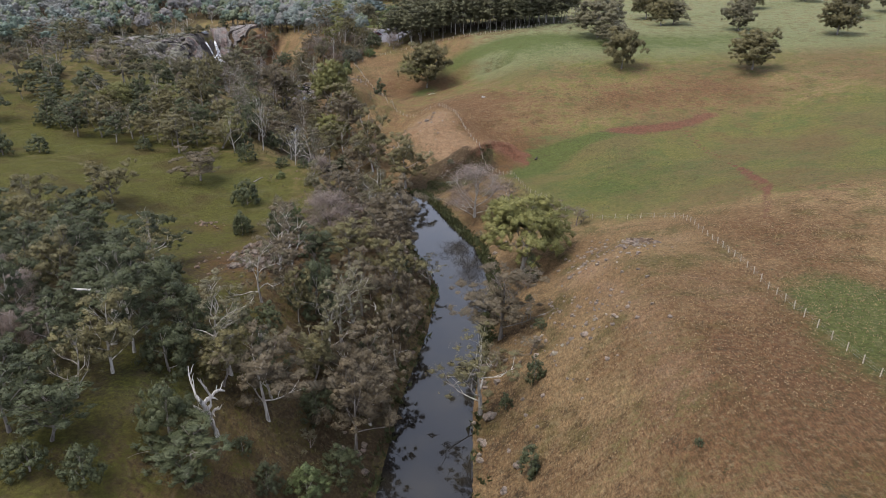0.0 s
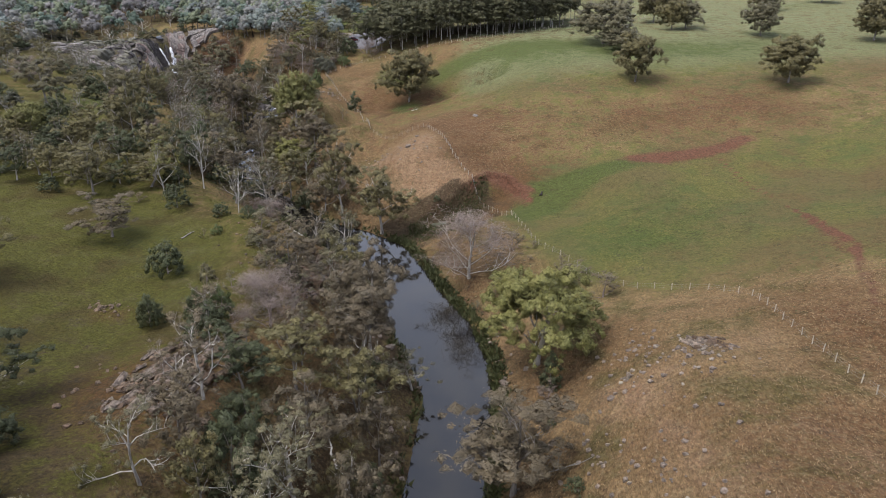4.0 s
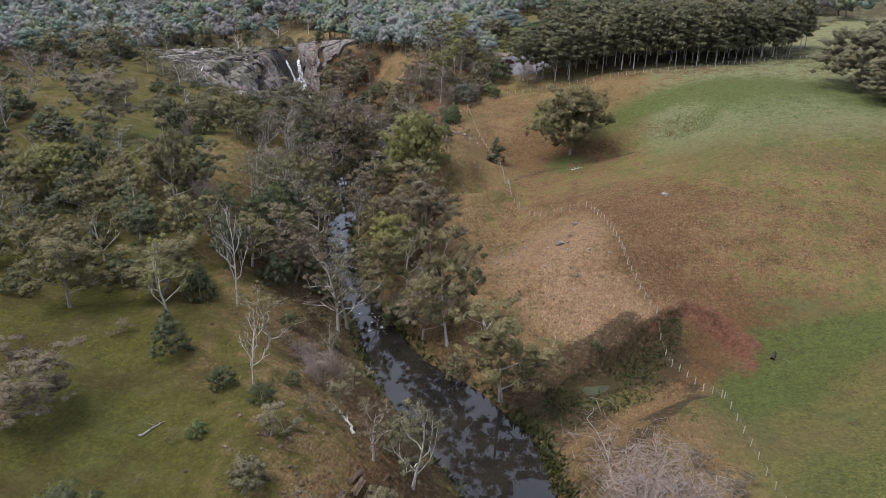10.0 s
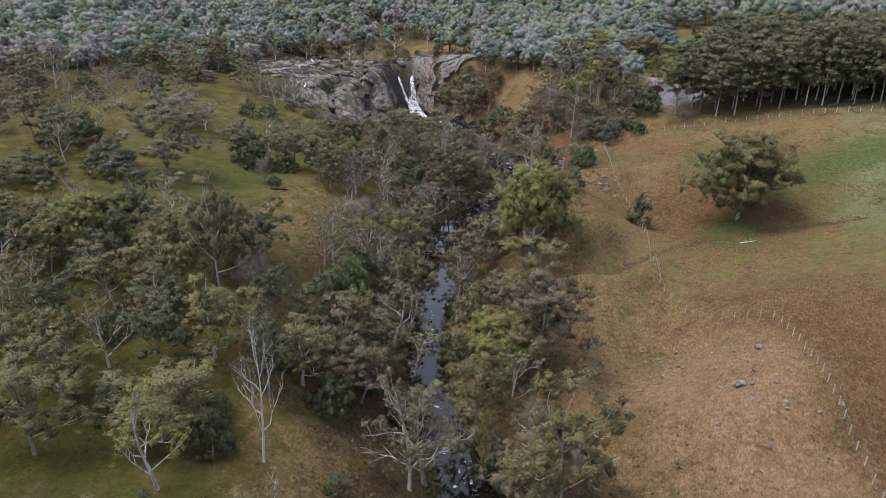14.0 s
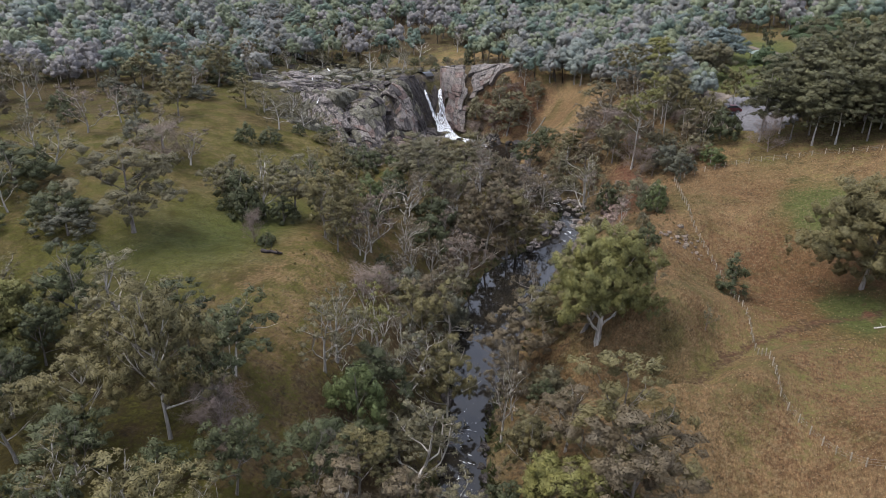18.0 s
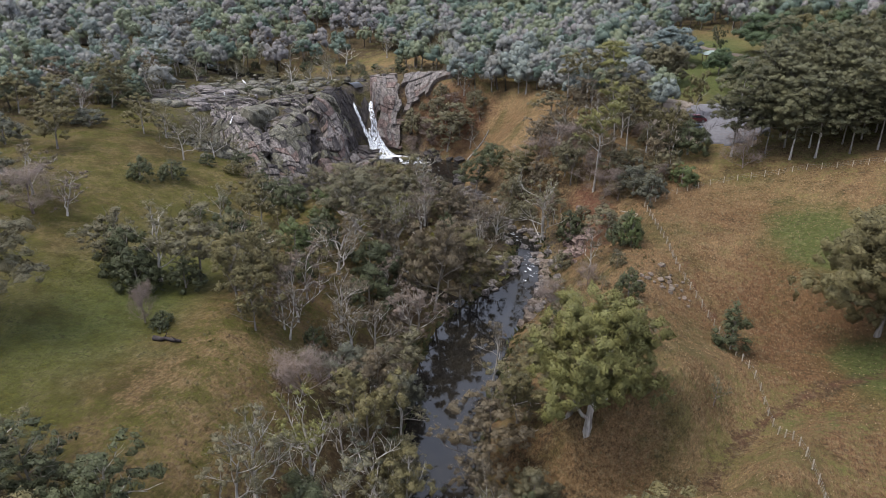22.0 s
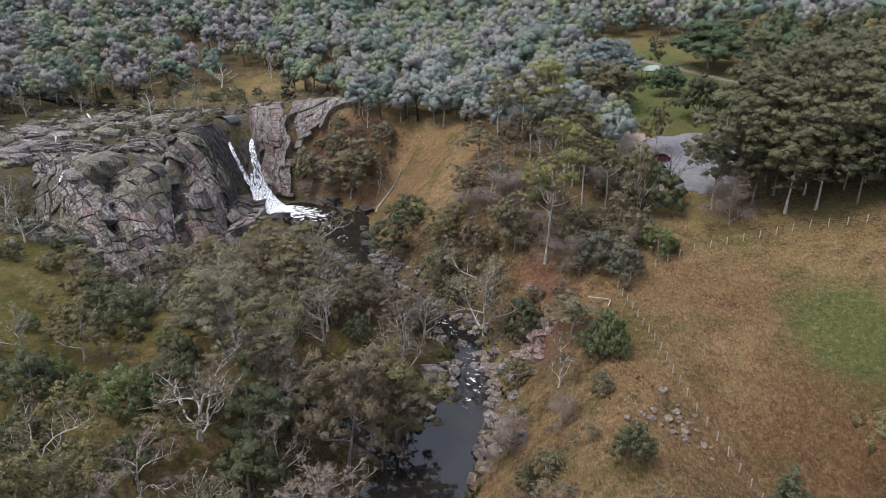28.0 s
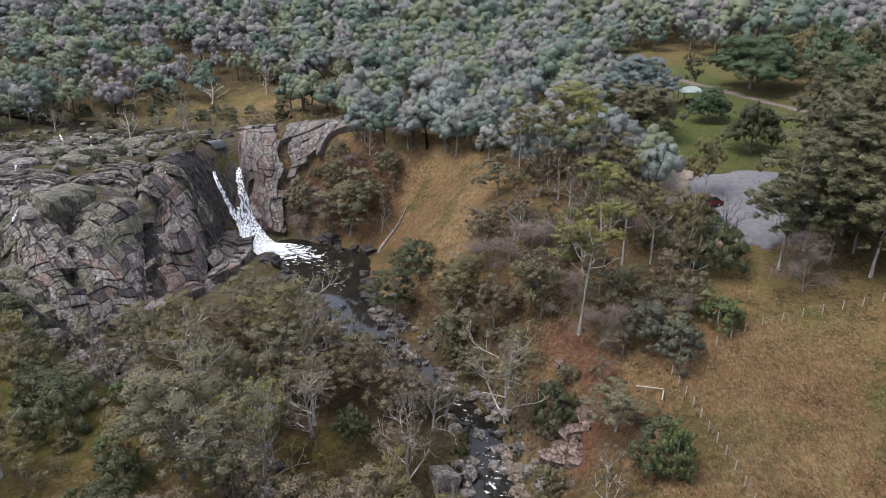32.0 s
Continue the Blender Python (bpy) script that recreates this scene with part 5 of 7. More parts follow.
tree("bush", -38.1, 286.1, 5.3, 6.0, "dark")
tree("bush", -35.9, 267.1, 4.0, 4.2, "dark")
tree("bush", -38.3, 278.0, 2.7, 2.6, "grey")
tree("scrub", -32.6, 253.8, 4.2, 3.1, "grey")
tree("cone", -22.9, 265.3, 6.5, 4.8, "dark")
tree("scrub", -25.3, 250.9, 3.6, 2.9, "grey")
tree("scrub", -42.7, 261.4, 5.9, 7.9, "brown")
tree("leafy", -37.6, 242.7, 15.4, 13.7, "yellow")
tree("gum", -30.0, 218.8, 15.3, 12.6, "olive")
tree("open_gum", -44.4, 225.9, 13.7, 5.6, "brown")
tree("bush", -114.7, 272.4, 4.1, 4.5, "dark")
tree("bush", -112.2, 276.8, 3.5, 5.0, "dark")
tree("bush", -65.6, 244.4, 4.9, 7.8, "blue")
tree("bush", -30.0, 316.3, 6.6, 8.3, "dark")
tree("gum", -33.5, 314.9, 10.4, 5.9, "olive")
tree("bush", -105.9, 223.2, 4.2, 7.9, "blue")
tree("bare", -62.2, 201.1, 6.5, 6.0)
tree("bush", -55.9, 208.5, 3.7, 4.6, "blue")
tree("gum", -52.1, 215.5, 4.5, 6.7, "grey")
tree("open_gum", -171.2, 272.9, 9.9, 4.9, "grey")
tree("bush", -190.4, 294.5, 5.3, 8.5, "dark")
tree("gum", -163.2, 295.0, 9.5, 9.4, "olive")
tree("bush", -152.3, 312.9, 5.4, 11.5, "dark")
tree("bush", -140.5, 290.3, 3.5, 7.5, "blue")
tree("scrub", -163.6, 308.3, 5.8, 5.7, "grey")
tree("gum", -131.6, 294.2, 7.7, 8.8, "olive")
tree("open_gum", -138.3, 256.2, 9.4, 9.1, "pink")
tree("open_gum", -119.8, 255.9, 8.0, 8.7, "brown")
tree("open_gum", -72.9, 244.0, 6.0, 4.8, "pink")
tree("bush", -83.4, 236.6, 1.6, 2.6, "dark")
tree("bare", -85.1, 235.8, 4.9, 3.1)
tree("gum", -61.2, 275.9, 13.7, 10.2, "brown")
tree("open_gum", -77.4, 304.0, 10.1, 8.4, "grey")
tree("cone", -45.2, 268.2, 3.4, 2.3, "dark")
tree("scrub", -34.2, 261.2, 3.3, 2.8, "grey")
tree("stem", -45.4, 306.3, 16.7, 8.6, "yellow")
tree("bush", -47.6, 296.3, 5.4, 5.7, "dark")
tree("gum", -41.4, 292.9, 5.5, 7.6, "grey")
tree("gum", -77.7, 251.2, 7.7, 6.7, "olive")
tree("bush", -73.0, 268.6, 7.0, 8.8, "dark")
tree("bush", -80.5, 268.4, 5.3, 6.6, "dark")
tree("bush", -87.5, 256.8, 4.8, 4.6, "dark")
tree("bare", -66.3, 235.8, 5.7, 5.9)
tree("bush", -60.2, 248.0, 5.7, 5.3, "blue")
tree("limbed", -75.9, 285.3, 12.4, 8.6, "yellow")
tree("limbed", -85.4, 291.1, 14.5, 10.9, "grey")
tree("limbed", -60.5, 295.1, 8.0, 7.1, "brown")
tree("gum", -68.8, 298.1, 9.5, 7.2, "brown")
tree("open_gum", -102.4, 296.1, 7.2, 5.7, "grey")
tree("bare", -28.0, 322.3, 7.1, 5.4, "black")
tree("dead", -32.8, 313.0, 6.9, 3.0)
tree("bush", -32.2, 323.9, 5.7, 6.2, "olive")
tree("round", -24.5, 366.2, 6.4, 7.5, "park")
tree("gum", -29.4, 332.7, 9.1, 4.9, "olive")
tree("round", -20.3, 348.9, 7.7, 8.2, "dark")
tree("round", -36.0, 380.5, 9.2, 13.8, "silver")
tree("round", -51.1, 407.5, 9.2, 12.3, "silver")
tree("paddock", -36.4, 356.1, 9.4, 11.9, "grey")
tree("gum", -24.7, 391.7, 7.5, 4.3, "dark")
tree("round", -12.1, 392.6, 10.8, 17.7, "park")
tree("cone", -107.7, 371.3, 4.6, 3.8, "dark")
tree("gum", -85.2, 344.5, 11.8, 11.2, "grey")
tree("gum", -70.5, 318.3, 8.1, 8.7, "dark")
tree("bush", -68.7, 325.3, 5.0, 7.5, "dark")
tree("gum", -61.8, 314.7, 9.3, 9.0, "olive")
tree("gum", -59.3, 322.7, 6.8, 7.0, "brown")
tree("gum", -42.0, 307.9, 6.6, 6.6, "grey")
tree("bush", -38.4, 303.9, 5.9, 6.3, "blue")
tree("bush", -35.2, 299.9, 5.7, 5.3, "blue")
tree("gum", -35.7, 310.5, 6.6, 5.9, "brown")
tree("stem", -40.8, 313.8, 12, 6.2, "olive")
tree("stem", -37.4, 315.7, 10, 4.9, "olive")
tree("stem", -43.6, 317.0, 12.5, 6.4, "yellow")
tree("stem", -50.9, 332.7, 12.5, 7.4, "olive")
tree("stem", -46.1, 333.8, 14, 8.2, "yellow")
tree("stem", -55.3, 335.0, 11, 6.8, "olive")
tree("gum", -41.3, 332.5, 8.5, 8.1, "olive")
tree("tall", -48.3, 354.9, 10.0, 8.8, "yellow")
tree("gum", -58.3, 332.5, 6.2, 7.5, "grey")
tree("gum", -37.0, 324.5, 5.6, 6.0, "olive")
tree("bare", -51.9, 316.3, 7.2, 8.0)
tree("bare", -58.0, 318.9, 5.0, 6.8)
tree("bare", -43.2, 303.9, 5.9, 5.7)
tree("bare", -46.5, 308.8, 6.1, 6.0)
tree("bush", -30.5, 306.0, 3.9, 5.0, "bright")
tree("bare", -20.7, 311.8, 7.7, 7.1)
tree("bush", -37.0, 284.5, 6.0, 3.8, "bright")
tree("dead", -154.2, 398.4, 8.7, 7.1)
tree("dead", -171.1, 387.9, 8.0, 7.5)
tree("dead", -217.5, 478.8, 11.0, 9.0)
tree("dead", -162.8, 413.4, 8.5, 8.5)
tree("dead", -126.3, 485.8, 14.0, 6.0)
tree("dead", -172.0, 373.0, 7.5, 7.0)
tree("dead", -157.0, 464.4, 11.0, 7.0)
tree("dead", -84.0, 472.1, 13.0, 6.0)
tree("dead", -144.4, 402.0, 7.3, 7.2)
tree("dead", -132.6, 388.9, 6.1, 8.0)
tree("gum", -82.8, 347.3, 7.5, 7.0, "grey")
tree("bush", -90.0, 350.7, 5.9, 6.2, "grey")
tree("bush", -96.2, 349.1, 6.1, 6.2, "grey")
tree("bush", -80.8, 352.1, 4.9, 6.1, "grey")
tree("scrub", -94.5, 282.0, 3.2, 6.0, "grey")
tree("scrub", -88.8, 270.9, 3.4, 4.1, "olive")
tree("bush", -82.0, 273.0, 3.8, 4.7, "dark")
tree("bush", -79.3, 283.4, 4.1, 5.1, "bright")
tree("gum", -80.7, 310.0, 6.0, 6.0, "grey")
tree("gum", -89.2, 313.0, 7.9, 8.6, "grey")
tree("gum", -94.7, 304.5, 8.3, 8.7, "olive")
tree("open_gum", -95.9, 296.1, 5.4, 5.4, "grey")
tree("dead", -135.4, 359.3, 7.0, 6.8)
tree("gum", -97.1, 245.3, 8.4, 7.8, "grey")
tree("open_gum", -91.0, 246.0, 10.7, 9.1, "grey")
tree("bush", -91.3, 242.4, 4.7, 6.1, "dark")
tree("bush", -87.1, 245.6, 4.2, 5.5, "dark")
tree("bare", -115.1, 251.2, 7.3, 8.5)
tree("open_gum", -111.5, 253.3, 6.6, 7.1, "pink")
tree("bush", -93.3, 264.9, 5.3, 6.6, "dark")
tree("gum", -92.8, 272.0, 7.6, 6.6, "olive")
tree("gum", -84.3, 257.5, 6.5, 5.9, "olive")
tree("bush", -82.8, 264.5, 5.3, 5.9, "bright")
tree("open_gum", -100.1, 272.0, 5.5, 5.5, "grey")
tree("gum", -77.1, 260.8, 5.7, 6.1, "olive")
tree("scrub", -106.6, 290.4, 3.4, 5.6, "olive")
tree("bush", -104.3, 290.1, 2.9, 4.9, "dark")
tree("scrub", -103.9, 286.6, 3.3, 5.3, "brown")
tree("scrub", -102.2, 290.2, 3.5, 5.6, "olive")
tree("bush", -101.4, 285.4, 3.6, 5.2, "olive")
tree("bush", -109.6, 293.4, 2.6, 4.5, "dark")
tree("scrub", -98.7, 287.9, 3.5, 5.4, "grey")
tree("bush", -97.8, 282.5, 3.5, 5.5, "dark")


# ---- scattered growth ----
def inside(poly, x, y):
    hit = False
    for (ax, ay), (bx, by) in zip(poly, poly[1:] + poly[:1]):
        if (ay > y) != (by > y) and x < (bx - ax) * (y - ay) / (by - ay) + ax:
            hit = not hit
    return hit


GRASS_STRIP = [(-112, 268), (-88, 236), (-72, 219.5), (-63.5, 212), (-57, 204)]


def scatter(poly, gap, seed, tries, keep_off=0.75, bank=1.5):
    """Free places in a polygon, at least gap apart and clear of standing trees and water."""
    rng = random.Random(seed)
    xs, ys = [p[0] for p in poly], [p[1] for p in poly]
    got = []
    for _ in range(tries):
        x, y = rng.uniform(min(xs), max(xs)), rng.uniform(min(ys), max(ys))
        if not inside(poly, x, y) or any((x - a) ** 2 + (y - b) ** 2 < gap * gap for a, b in got):
            continue
        if any((x - a) ** 2 + (y - b) ** 2 < (r * keep_off + gap * 0.2) ** 2 for a, b, r in TREES):
            continue
        if along(GRASS_STRIP, np.array(x), np.array(y))[0] < 4.5:
            continue
        d, _, s = along(RIVER, np.array(x), np.array(y))
        if d < np.interp(s, np.arange(len(RIVER)), HALF) + bank:
            continue
        got.append((x, y))
    return got


def plant(poly, gap, seed, tries, choices, group="", bank=1.5):
    """Trees of mixed kinds over a polygon: choices are (kind, tone, least height, most height, width share)."""
    rng = random.Random(seed + 1)
    for x, y in scatter(poly, gap, seed, tries, bank=bank):
        kind, tone, lo, hi, share = rng.choice(choices)
        h = rng.uniform(lo, hi)
        tree(kind, x, y, h, h * share * rng.uniform(0.85, 1.2), tone, group=group)


VALLEY = [("gum", "brown", 7, 11, 0.8), ("gum", "olive", 7, 12, 0.75), ("open_gum", "grey", 7, 11, 0.8), ("bush", "dark", 3, 5, 1.1), ("scrub", "grey", 2.5, 4.5, 1.3), ("open_gum", "brown", 7, 11, 0.75), ("bush", "grey", 3, 5, 1.1)]
GORGE = [("gum", "brown", 7, 11, 0.85), ("gum", "olive", 7, 11, 0.8), ("limbed", "brown", 7, 10, 0.9), ("open_gum", "pink", 7, 10, 0.8), ("gum", "grey", 6, 10, 0.85), ("bush", "dark", 3, 5, 1.1), ("bush", "grey", 3, 5, 1.1)]
DARK = [("gum", "dark", 7, 10, 0.9), ("bush", "dark", 4, 6, 1.2), ("bush", "blue", 4, 6, 1.2), ("gum", "olive", 7, 11, 0.85), ("open_gum", "grey", 7, 10, 0.8), ("bush", "dark", 3, 5, 1.2), ("gum", "brown", 7, 11, 0.8)]
SHADY = [("gum", "dark", 7, 10, 0.9), ("bush", "dark", 4, 6, 1.2), ("gum", "dark", 7, 11, 0.85), ("gum", "olive", 7, 11, 0.85), ("open_gum", "olive", 7, 10, 0.8), ("bush", "dark", 3, 5, 1.2)]
SLOPE = [("scrub", "brown", 2, 4, 1.4), ("scrub", "grey", 2, 4, 1.4), ("bush", "grey", 2, 3.5, 1.2), ("bare", "brown", 3, 5.5, 1.1), ("open_gum", "brown", 6, 9, 0.8)]
plant([(-26, 66), (-6, 62), (-5, 100), (-6, 122), (-12, 140), (-20, 138), (-20, 112), (-24, 95)], 3.6, 11, 600, VALLEY)
plant([(-60, 58), (-34, 48), (-30, 70), (-34, 84), (-42, 100), (-64, 112), (-78, 100)], 4.2, 12, 700, SHADY)
plant([(-108, 186), (-85, 176), (-71, 168), (-55, 172), (-48, 186), (-52, 212), (-62, 216), (-82, 210), (-108, 206)], 4.6, 13, 800, SHADY)
plant([(-52, 190), (-38, 200), (-44, 216), (-56, 246), (-66, 246), (-60, 218)], 3.4, 14, 600, VALLEY, bank=-0.2)
plant([(-30, 188), (-18, 180), (-14, 184), (-26, 204), (-36, 222), (-42, 246), (-48, 262), (-52, 258), (-46, 226), (-36, 206)], 3.4, 26, 600, VALLEY, bank=-0.2)
plant([(-78, 238), (-62, 236), (-60, 262), (-64, 284), (-84, 284), (-84, 258)], 4.0, 15, 500, GORGE)
tree("limbed", -89.5, 296.0, 12.0, 13.0, "brown")
tree("limbed", -80.0, 290.5, 9.5, 9.5, "yellow")
tree("limbed", -78.5, 306.5, 12.0, 11.0, "grey")
tree("bush", -81.5, 283.0, 4.2, 6.0, "bright")
tree("bush", -84.5, 280.5, 3.6, 5.4, "bright")
tree("bush", -92.0, 279.0, 5.6, 7.0, "dark")
plant([(-98, 294), (-62, 284), (-58, 294), (-62, 302), (-70, 308), (-80, 309), (-90, 309), (-98, 306)], 3.7, 16, 900, GORGE)
plant([(-52, 294), (-40, 300), (-34, 304), (-32, 318), (-44, 332), (-52, 331), (-57, 319), (-62, 308)], 2.6, 17, 2000, SLOPE + [("gum", "brown", 6, 9, 0.8), ("bush", "grey", 3, 5, 1.1), ("gum", "grey", 7, 10, 0.8)])
plant([(-94, 348), (-82, 345), (-79, 342), (-78, 352), (-84, 357), (-96, 356)], 3.6, 18, 200, SLOPE)
plant([(8, 132), (20, 132), (24, 146), (18, 166), (10, 166), (6, 150)], 4.0, 19, 160, [("scrub", "brown", 1.2, 2.6, 1.6), ("scrub", "grey", 1.2, 2.4, 1.6)])
plant([(-34, 205), (-24, 196), (-16, 188), (-20, 200), (-34, 222), (-42, 240), (-46, 236)], 4.6, 20, 160, SLOPE + [("bush", "olive", 2.5, 4, 1.1)])
plant([(-46, 262), (-38, 268), (-42, 286), (-49, 290), (-48, 274)], 4.0, 21, 120, SLOPE)
plant([(-30, 112), (-18, 112), (-16, 150), (-26, 172), (-34, 186), (-40, 182), (-34, 160), (-28, 140)], 4.8, 22, 260, SLOPE + [("bush", "dark", 1.8, 3.2, 1.1)])
plant([(-175, 150), (-110, 150), (-108, 214), (-122, 250), (-136, 290), (-150, 300), (-190, 260)], 9.5, 23, 260, DARK + [("open_gum", "pink", 6, 9, 0.9)])
plant([(-23, 315), (-19, 312.5), (0, 313), (18, 313), (32, 317), (54, 333), (62, 352), (40, 352), (10, 340), (-9, 342), (-15, 338), (-17, 326), (-21, 320)], 3.4, 24, 1800, [("tall", "plantation", 13, 18, 0.48), ("tall", "plantation", 13, 18, 0.48), ("tall", "plantation", 12, 17, 0.52)], "plantation gums")
plant([(6, 88), (14, 84), (16, 120), (12, 130), (8, 122)], 4.6, 25, 90, [("scrub", "brown", 2, 3.5, 1.5), ("scrub", "pink", 2, 3.5, 1.5), ("bush", "dark", 1.2, 2, 1.1)])
plant([(-182, 352), (-160, 352), (-140, 356), (-128, 362), (-118, 372), (-128, 384), (-150, 392), (-185, 392)], 4.6, 27, 300, [("bush", "dark", 1.8, 3.5, 1.3), ("scrub", "grey", 2, 3.5, 1.4), ("open_gum", "grey", 5, 8, 0.9), ("bush", "grey", 2, 4, 1.2)])
plant([(-152, 318), (-128, 322), (-112, 344), (-112, 370), (-150, 368), (-168, 345)], 4.6, 28, 320, [("scrub", "grey", 1.2, 2.5, 1.5), ("bush", "olive", 1.0, 2.0, 1.5), ("bush", "dark", 1, 2, 1.4)])
plant([(-182, 300), (-150, 300), (-146, 322), (-164, 344), (-190, 350)], 6.0, 29, 160, DARK)
plant([(-118, 372), (-92, 366), (-84, 380), (-96, 396), (-124, 396)], 7.0, 36, 60, [("scrub", "grey", 1.5, 3, 1.4), ("open_gum", "grey", 5, 8, 0.9), ("bush", "dark", 1.5, 3, 1.1)])
plant([(-106, 270), (-86, 262), (-78, 272), (-80, 284), (-92, 288), (-104, 288)], 3.0, 38, 260, [("bush", "dark", 1.4, 3, 1.2), ("scrub", "grey", 1.5, 3, 1.4), ("bush", "bright", 1.5, 3, 1.2), ("scrub", "olive", 1.2, 2.5, 1.4), ("bush", "olive", 1.2, 2.5, 1.3)])

plant([(-134, 294), (-114, 284), (-104, 288), (-103, 299), (-114, 303), (-122, 308), (-134, 314)], 3.2, 39, 300, [("bush", "dark", 1.2, 2.8, 1.3), ("scrub", "olive", 1.4, 3, 1.4), ("scrub", "brown", 1.4, 3, 1.4), ("open_gum", "grey", 5, 8, 0.9), ("bush", "olive", 1.2, 2.4, 1.4)])

plant([(-112, 362), (-104, 360), (-96, 361), (-88, 362), (-86, 368), (-112, 372)], 2.6, 40, 300, [("scrub", "grey", 1.5, 3, 1.4), ("scrub", "brown", 1.5, 3, 1.4), ("bush", "grey", 1.5, 3, 1.2)])
plant([(-100, 346), (-92, 346), (-84, 345), (-80, 352), (-92, 354)], 2.6, 43, 240, [("scrub", "brown", 1.5, 3, 1.4), ("bare", "brown", 2.5, 4, 1.2), ("scrub", "grey", 1.5, 3, 1.4)])

# far paddock trees
tree("paddock", 100, 238, 13, 16, "olive")
tree("paddock", 118, 300, 12, 14, "grey")
tree("paddock", 92, 318, 11, 12, "olive")
tree("paddock", 150, 285, 13, 15, "olive")
tree("paddock", 176, 330, 13, 16, "grey")
tree("paddock", 205, 348, 14, 17, "grey")
tree("paddock", 150, 372, 13, 15, "olive")
tree("paddock", 250, 330, 13, 15, "olive")
tree("paddock", 190, 400, 13, 15, "grey")


# ---- woods too many to count: real trunks and leaf sprays, gathered in one mesh a wood ----
def dome_places(rng, n, rx, rz, mid):
    """Places of rounded leaf masses over the upper part of a crown."""
    way = turned(rng, n)
    way[:, 2] = np.abs(way[:, 2]) * 1.25 - 0.25
    return way * np.array([rx, rx, rz]) * rng.uniform(0.6, 1.05, (n, 1)) + np.array([0, 0, mid])


def wood_forms(each, size, seed, tall=11.0, count=11, lo=0.9, hi=1.6):
    """A few simple trees for the woods: verts and faces of leaves and of trunks."""
    made = []
    for i in range(6):
        rng = np.random.default_rng(seed + i)
        paths, tips = grow(rng, tall, 0.3, 5, 1, 0.30, 0.6, 0.2, sides=4)
        v, f = tubes([(p, r, 3) for p, r, _ in paths[:4]])
        made.append(((v, np.concatenate([f[:, [0, 1, 2]], f[:, [0, 2, 3]]])), puffs(thin(dome_places(rng, 6 * count, 2.8, 0.44 * tall, tall * 0.47), 0.9 * lo, count, rng), lo, hi, each, size, rng, 0.95, 0.66, form=KNOB)))
    return made


def woods(name, spots, forms, materials, seed, label, low=0.7, high=1.25):
    """One object for a whole wood: leaves in several tones, trunks below."""
    rng = np.random.default_rng(seed)
    packs = [[], []]
    tone, soft = [], []
    heights = ground_height(np.array([p[0] for p in spots]), np.array([p[1] for p in spots]))
    for (x, y), z in zip(spots, heights):
        wood, leaf = forms[int(rng.integers(len(forms)))]
        a, s = rng.uniform(0, 6.28), rng.uniform(low, high)
        w = s * rng.uniform(0.9, 1.25)
        turn = np.array([[math.cos(a) * w, -math.sin(a) * w, 0], [math.sin(a) * w, math.cos(a) * w, 0], [0, 0, s]])
        packs[0].append((leaf[0] @ turn.T + np.array([x, y, z - 0.1]), leaf[1]))
        packs[1].append((wood[0] @ turn.T + np.array([x, y, z - 0.1]), wood[1]))
        soft.append(leaf[2] @ (turn / s).T)
        drawn = 0.5 + 0.5 * float(ripple(0.11 * x, 0.11 * y)) + rng.normal(0, 0.22)
        tone.append(int(min(max(drawn, 0.0), 0.999) * (len(materials) - 1)))
    verts, faces, index, base = [], [], [], 0
    for k in (0, 1):
        for i, (v, f) in enumerate(packs[k]):
            verts.append(v)
            faces.append(f + base)
            index.append(np.full(len(f), tone[i] if k == 0 else len(materials) - 1))
            base += len(v)
    foot = np.concatenate([v - v.mean(0) * np.array([1, 1, 0]) for v, _ in packs[1]])
    foot[:, 2] = 0.15
    soft = np.concatenate(soft + [foot])
    me = quick_mesh(name, np.concatenate(verts), np.concatenate(faces), soft / (np.linalg.norm(soft, axis=1, keepdims=True) + 1e-6))
    for m in materials:
        me.materials.append(m)
    me.polygons.foreach_set("material_index", np.concatenate(index).astype(np.int32))
    return tagged(new(name, me), label, "woods", kind="stuff")


def open_ground(x, y):
    """Clearings in the woods: lawn, car park, grassy tops and the rock shelf."""
    return (blob(x, y, -25, 366, 21, 30) > 0.37 or blob(x, y, -22, 335, 14, 17) > 0.37 or blob(x, y, -50, 414, 17, 10) > 0.4 or blob(x, y, -108, 388, 24, 9) > 0.37 or blob(x, y, -128, 352, 42, 26) > 0.37
            or blob(x, y, -100, 345, 22, 14) > 0.4 or (x > 52 and y < 430) or (x > -24 and y < 352) or blob(x, y, -130, 398, 12, 7) > 0.4)


def woodland(poly, gap, seed, tries):
    rng = random.Random(seed)
    xs, ys = [p[0] for p in poly], [p[1] for p in poly]
    cells, got = {}, []
    for _ in range(tries):
        x, y = rng.uniform(min(xs), max(xs)), rng.uniform(min(ys), max(ys))
        key = (int(x // gap), int(y // gap))
        if key in cells or not inside(poly, x, y) or open_ground(x, y) or rng.random() < 0.1:
            continue
        if any((x - a) ** 2 + (y - b) ** 2 < (0.7 * r) ** 2 for a, b, r in TREES):
            continue
        cells[key] = True
        got.append((x, y))
    return got


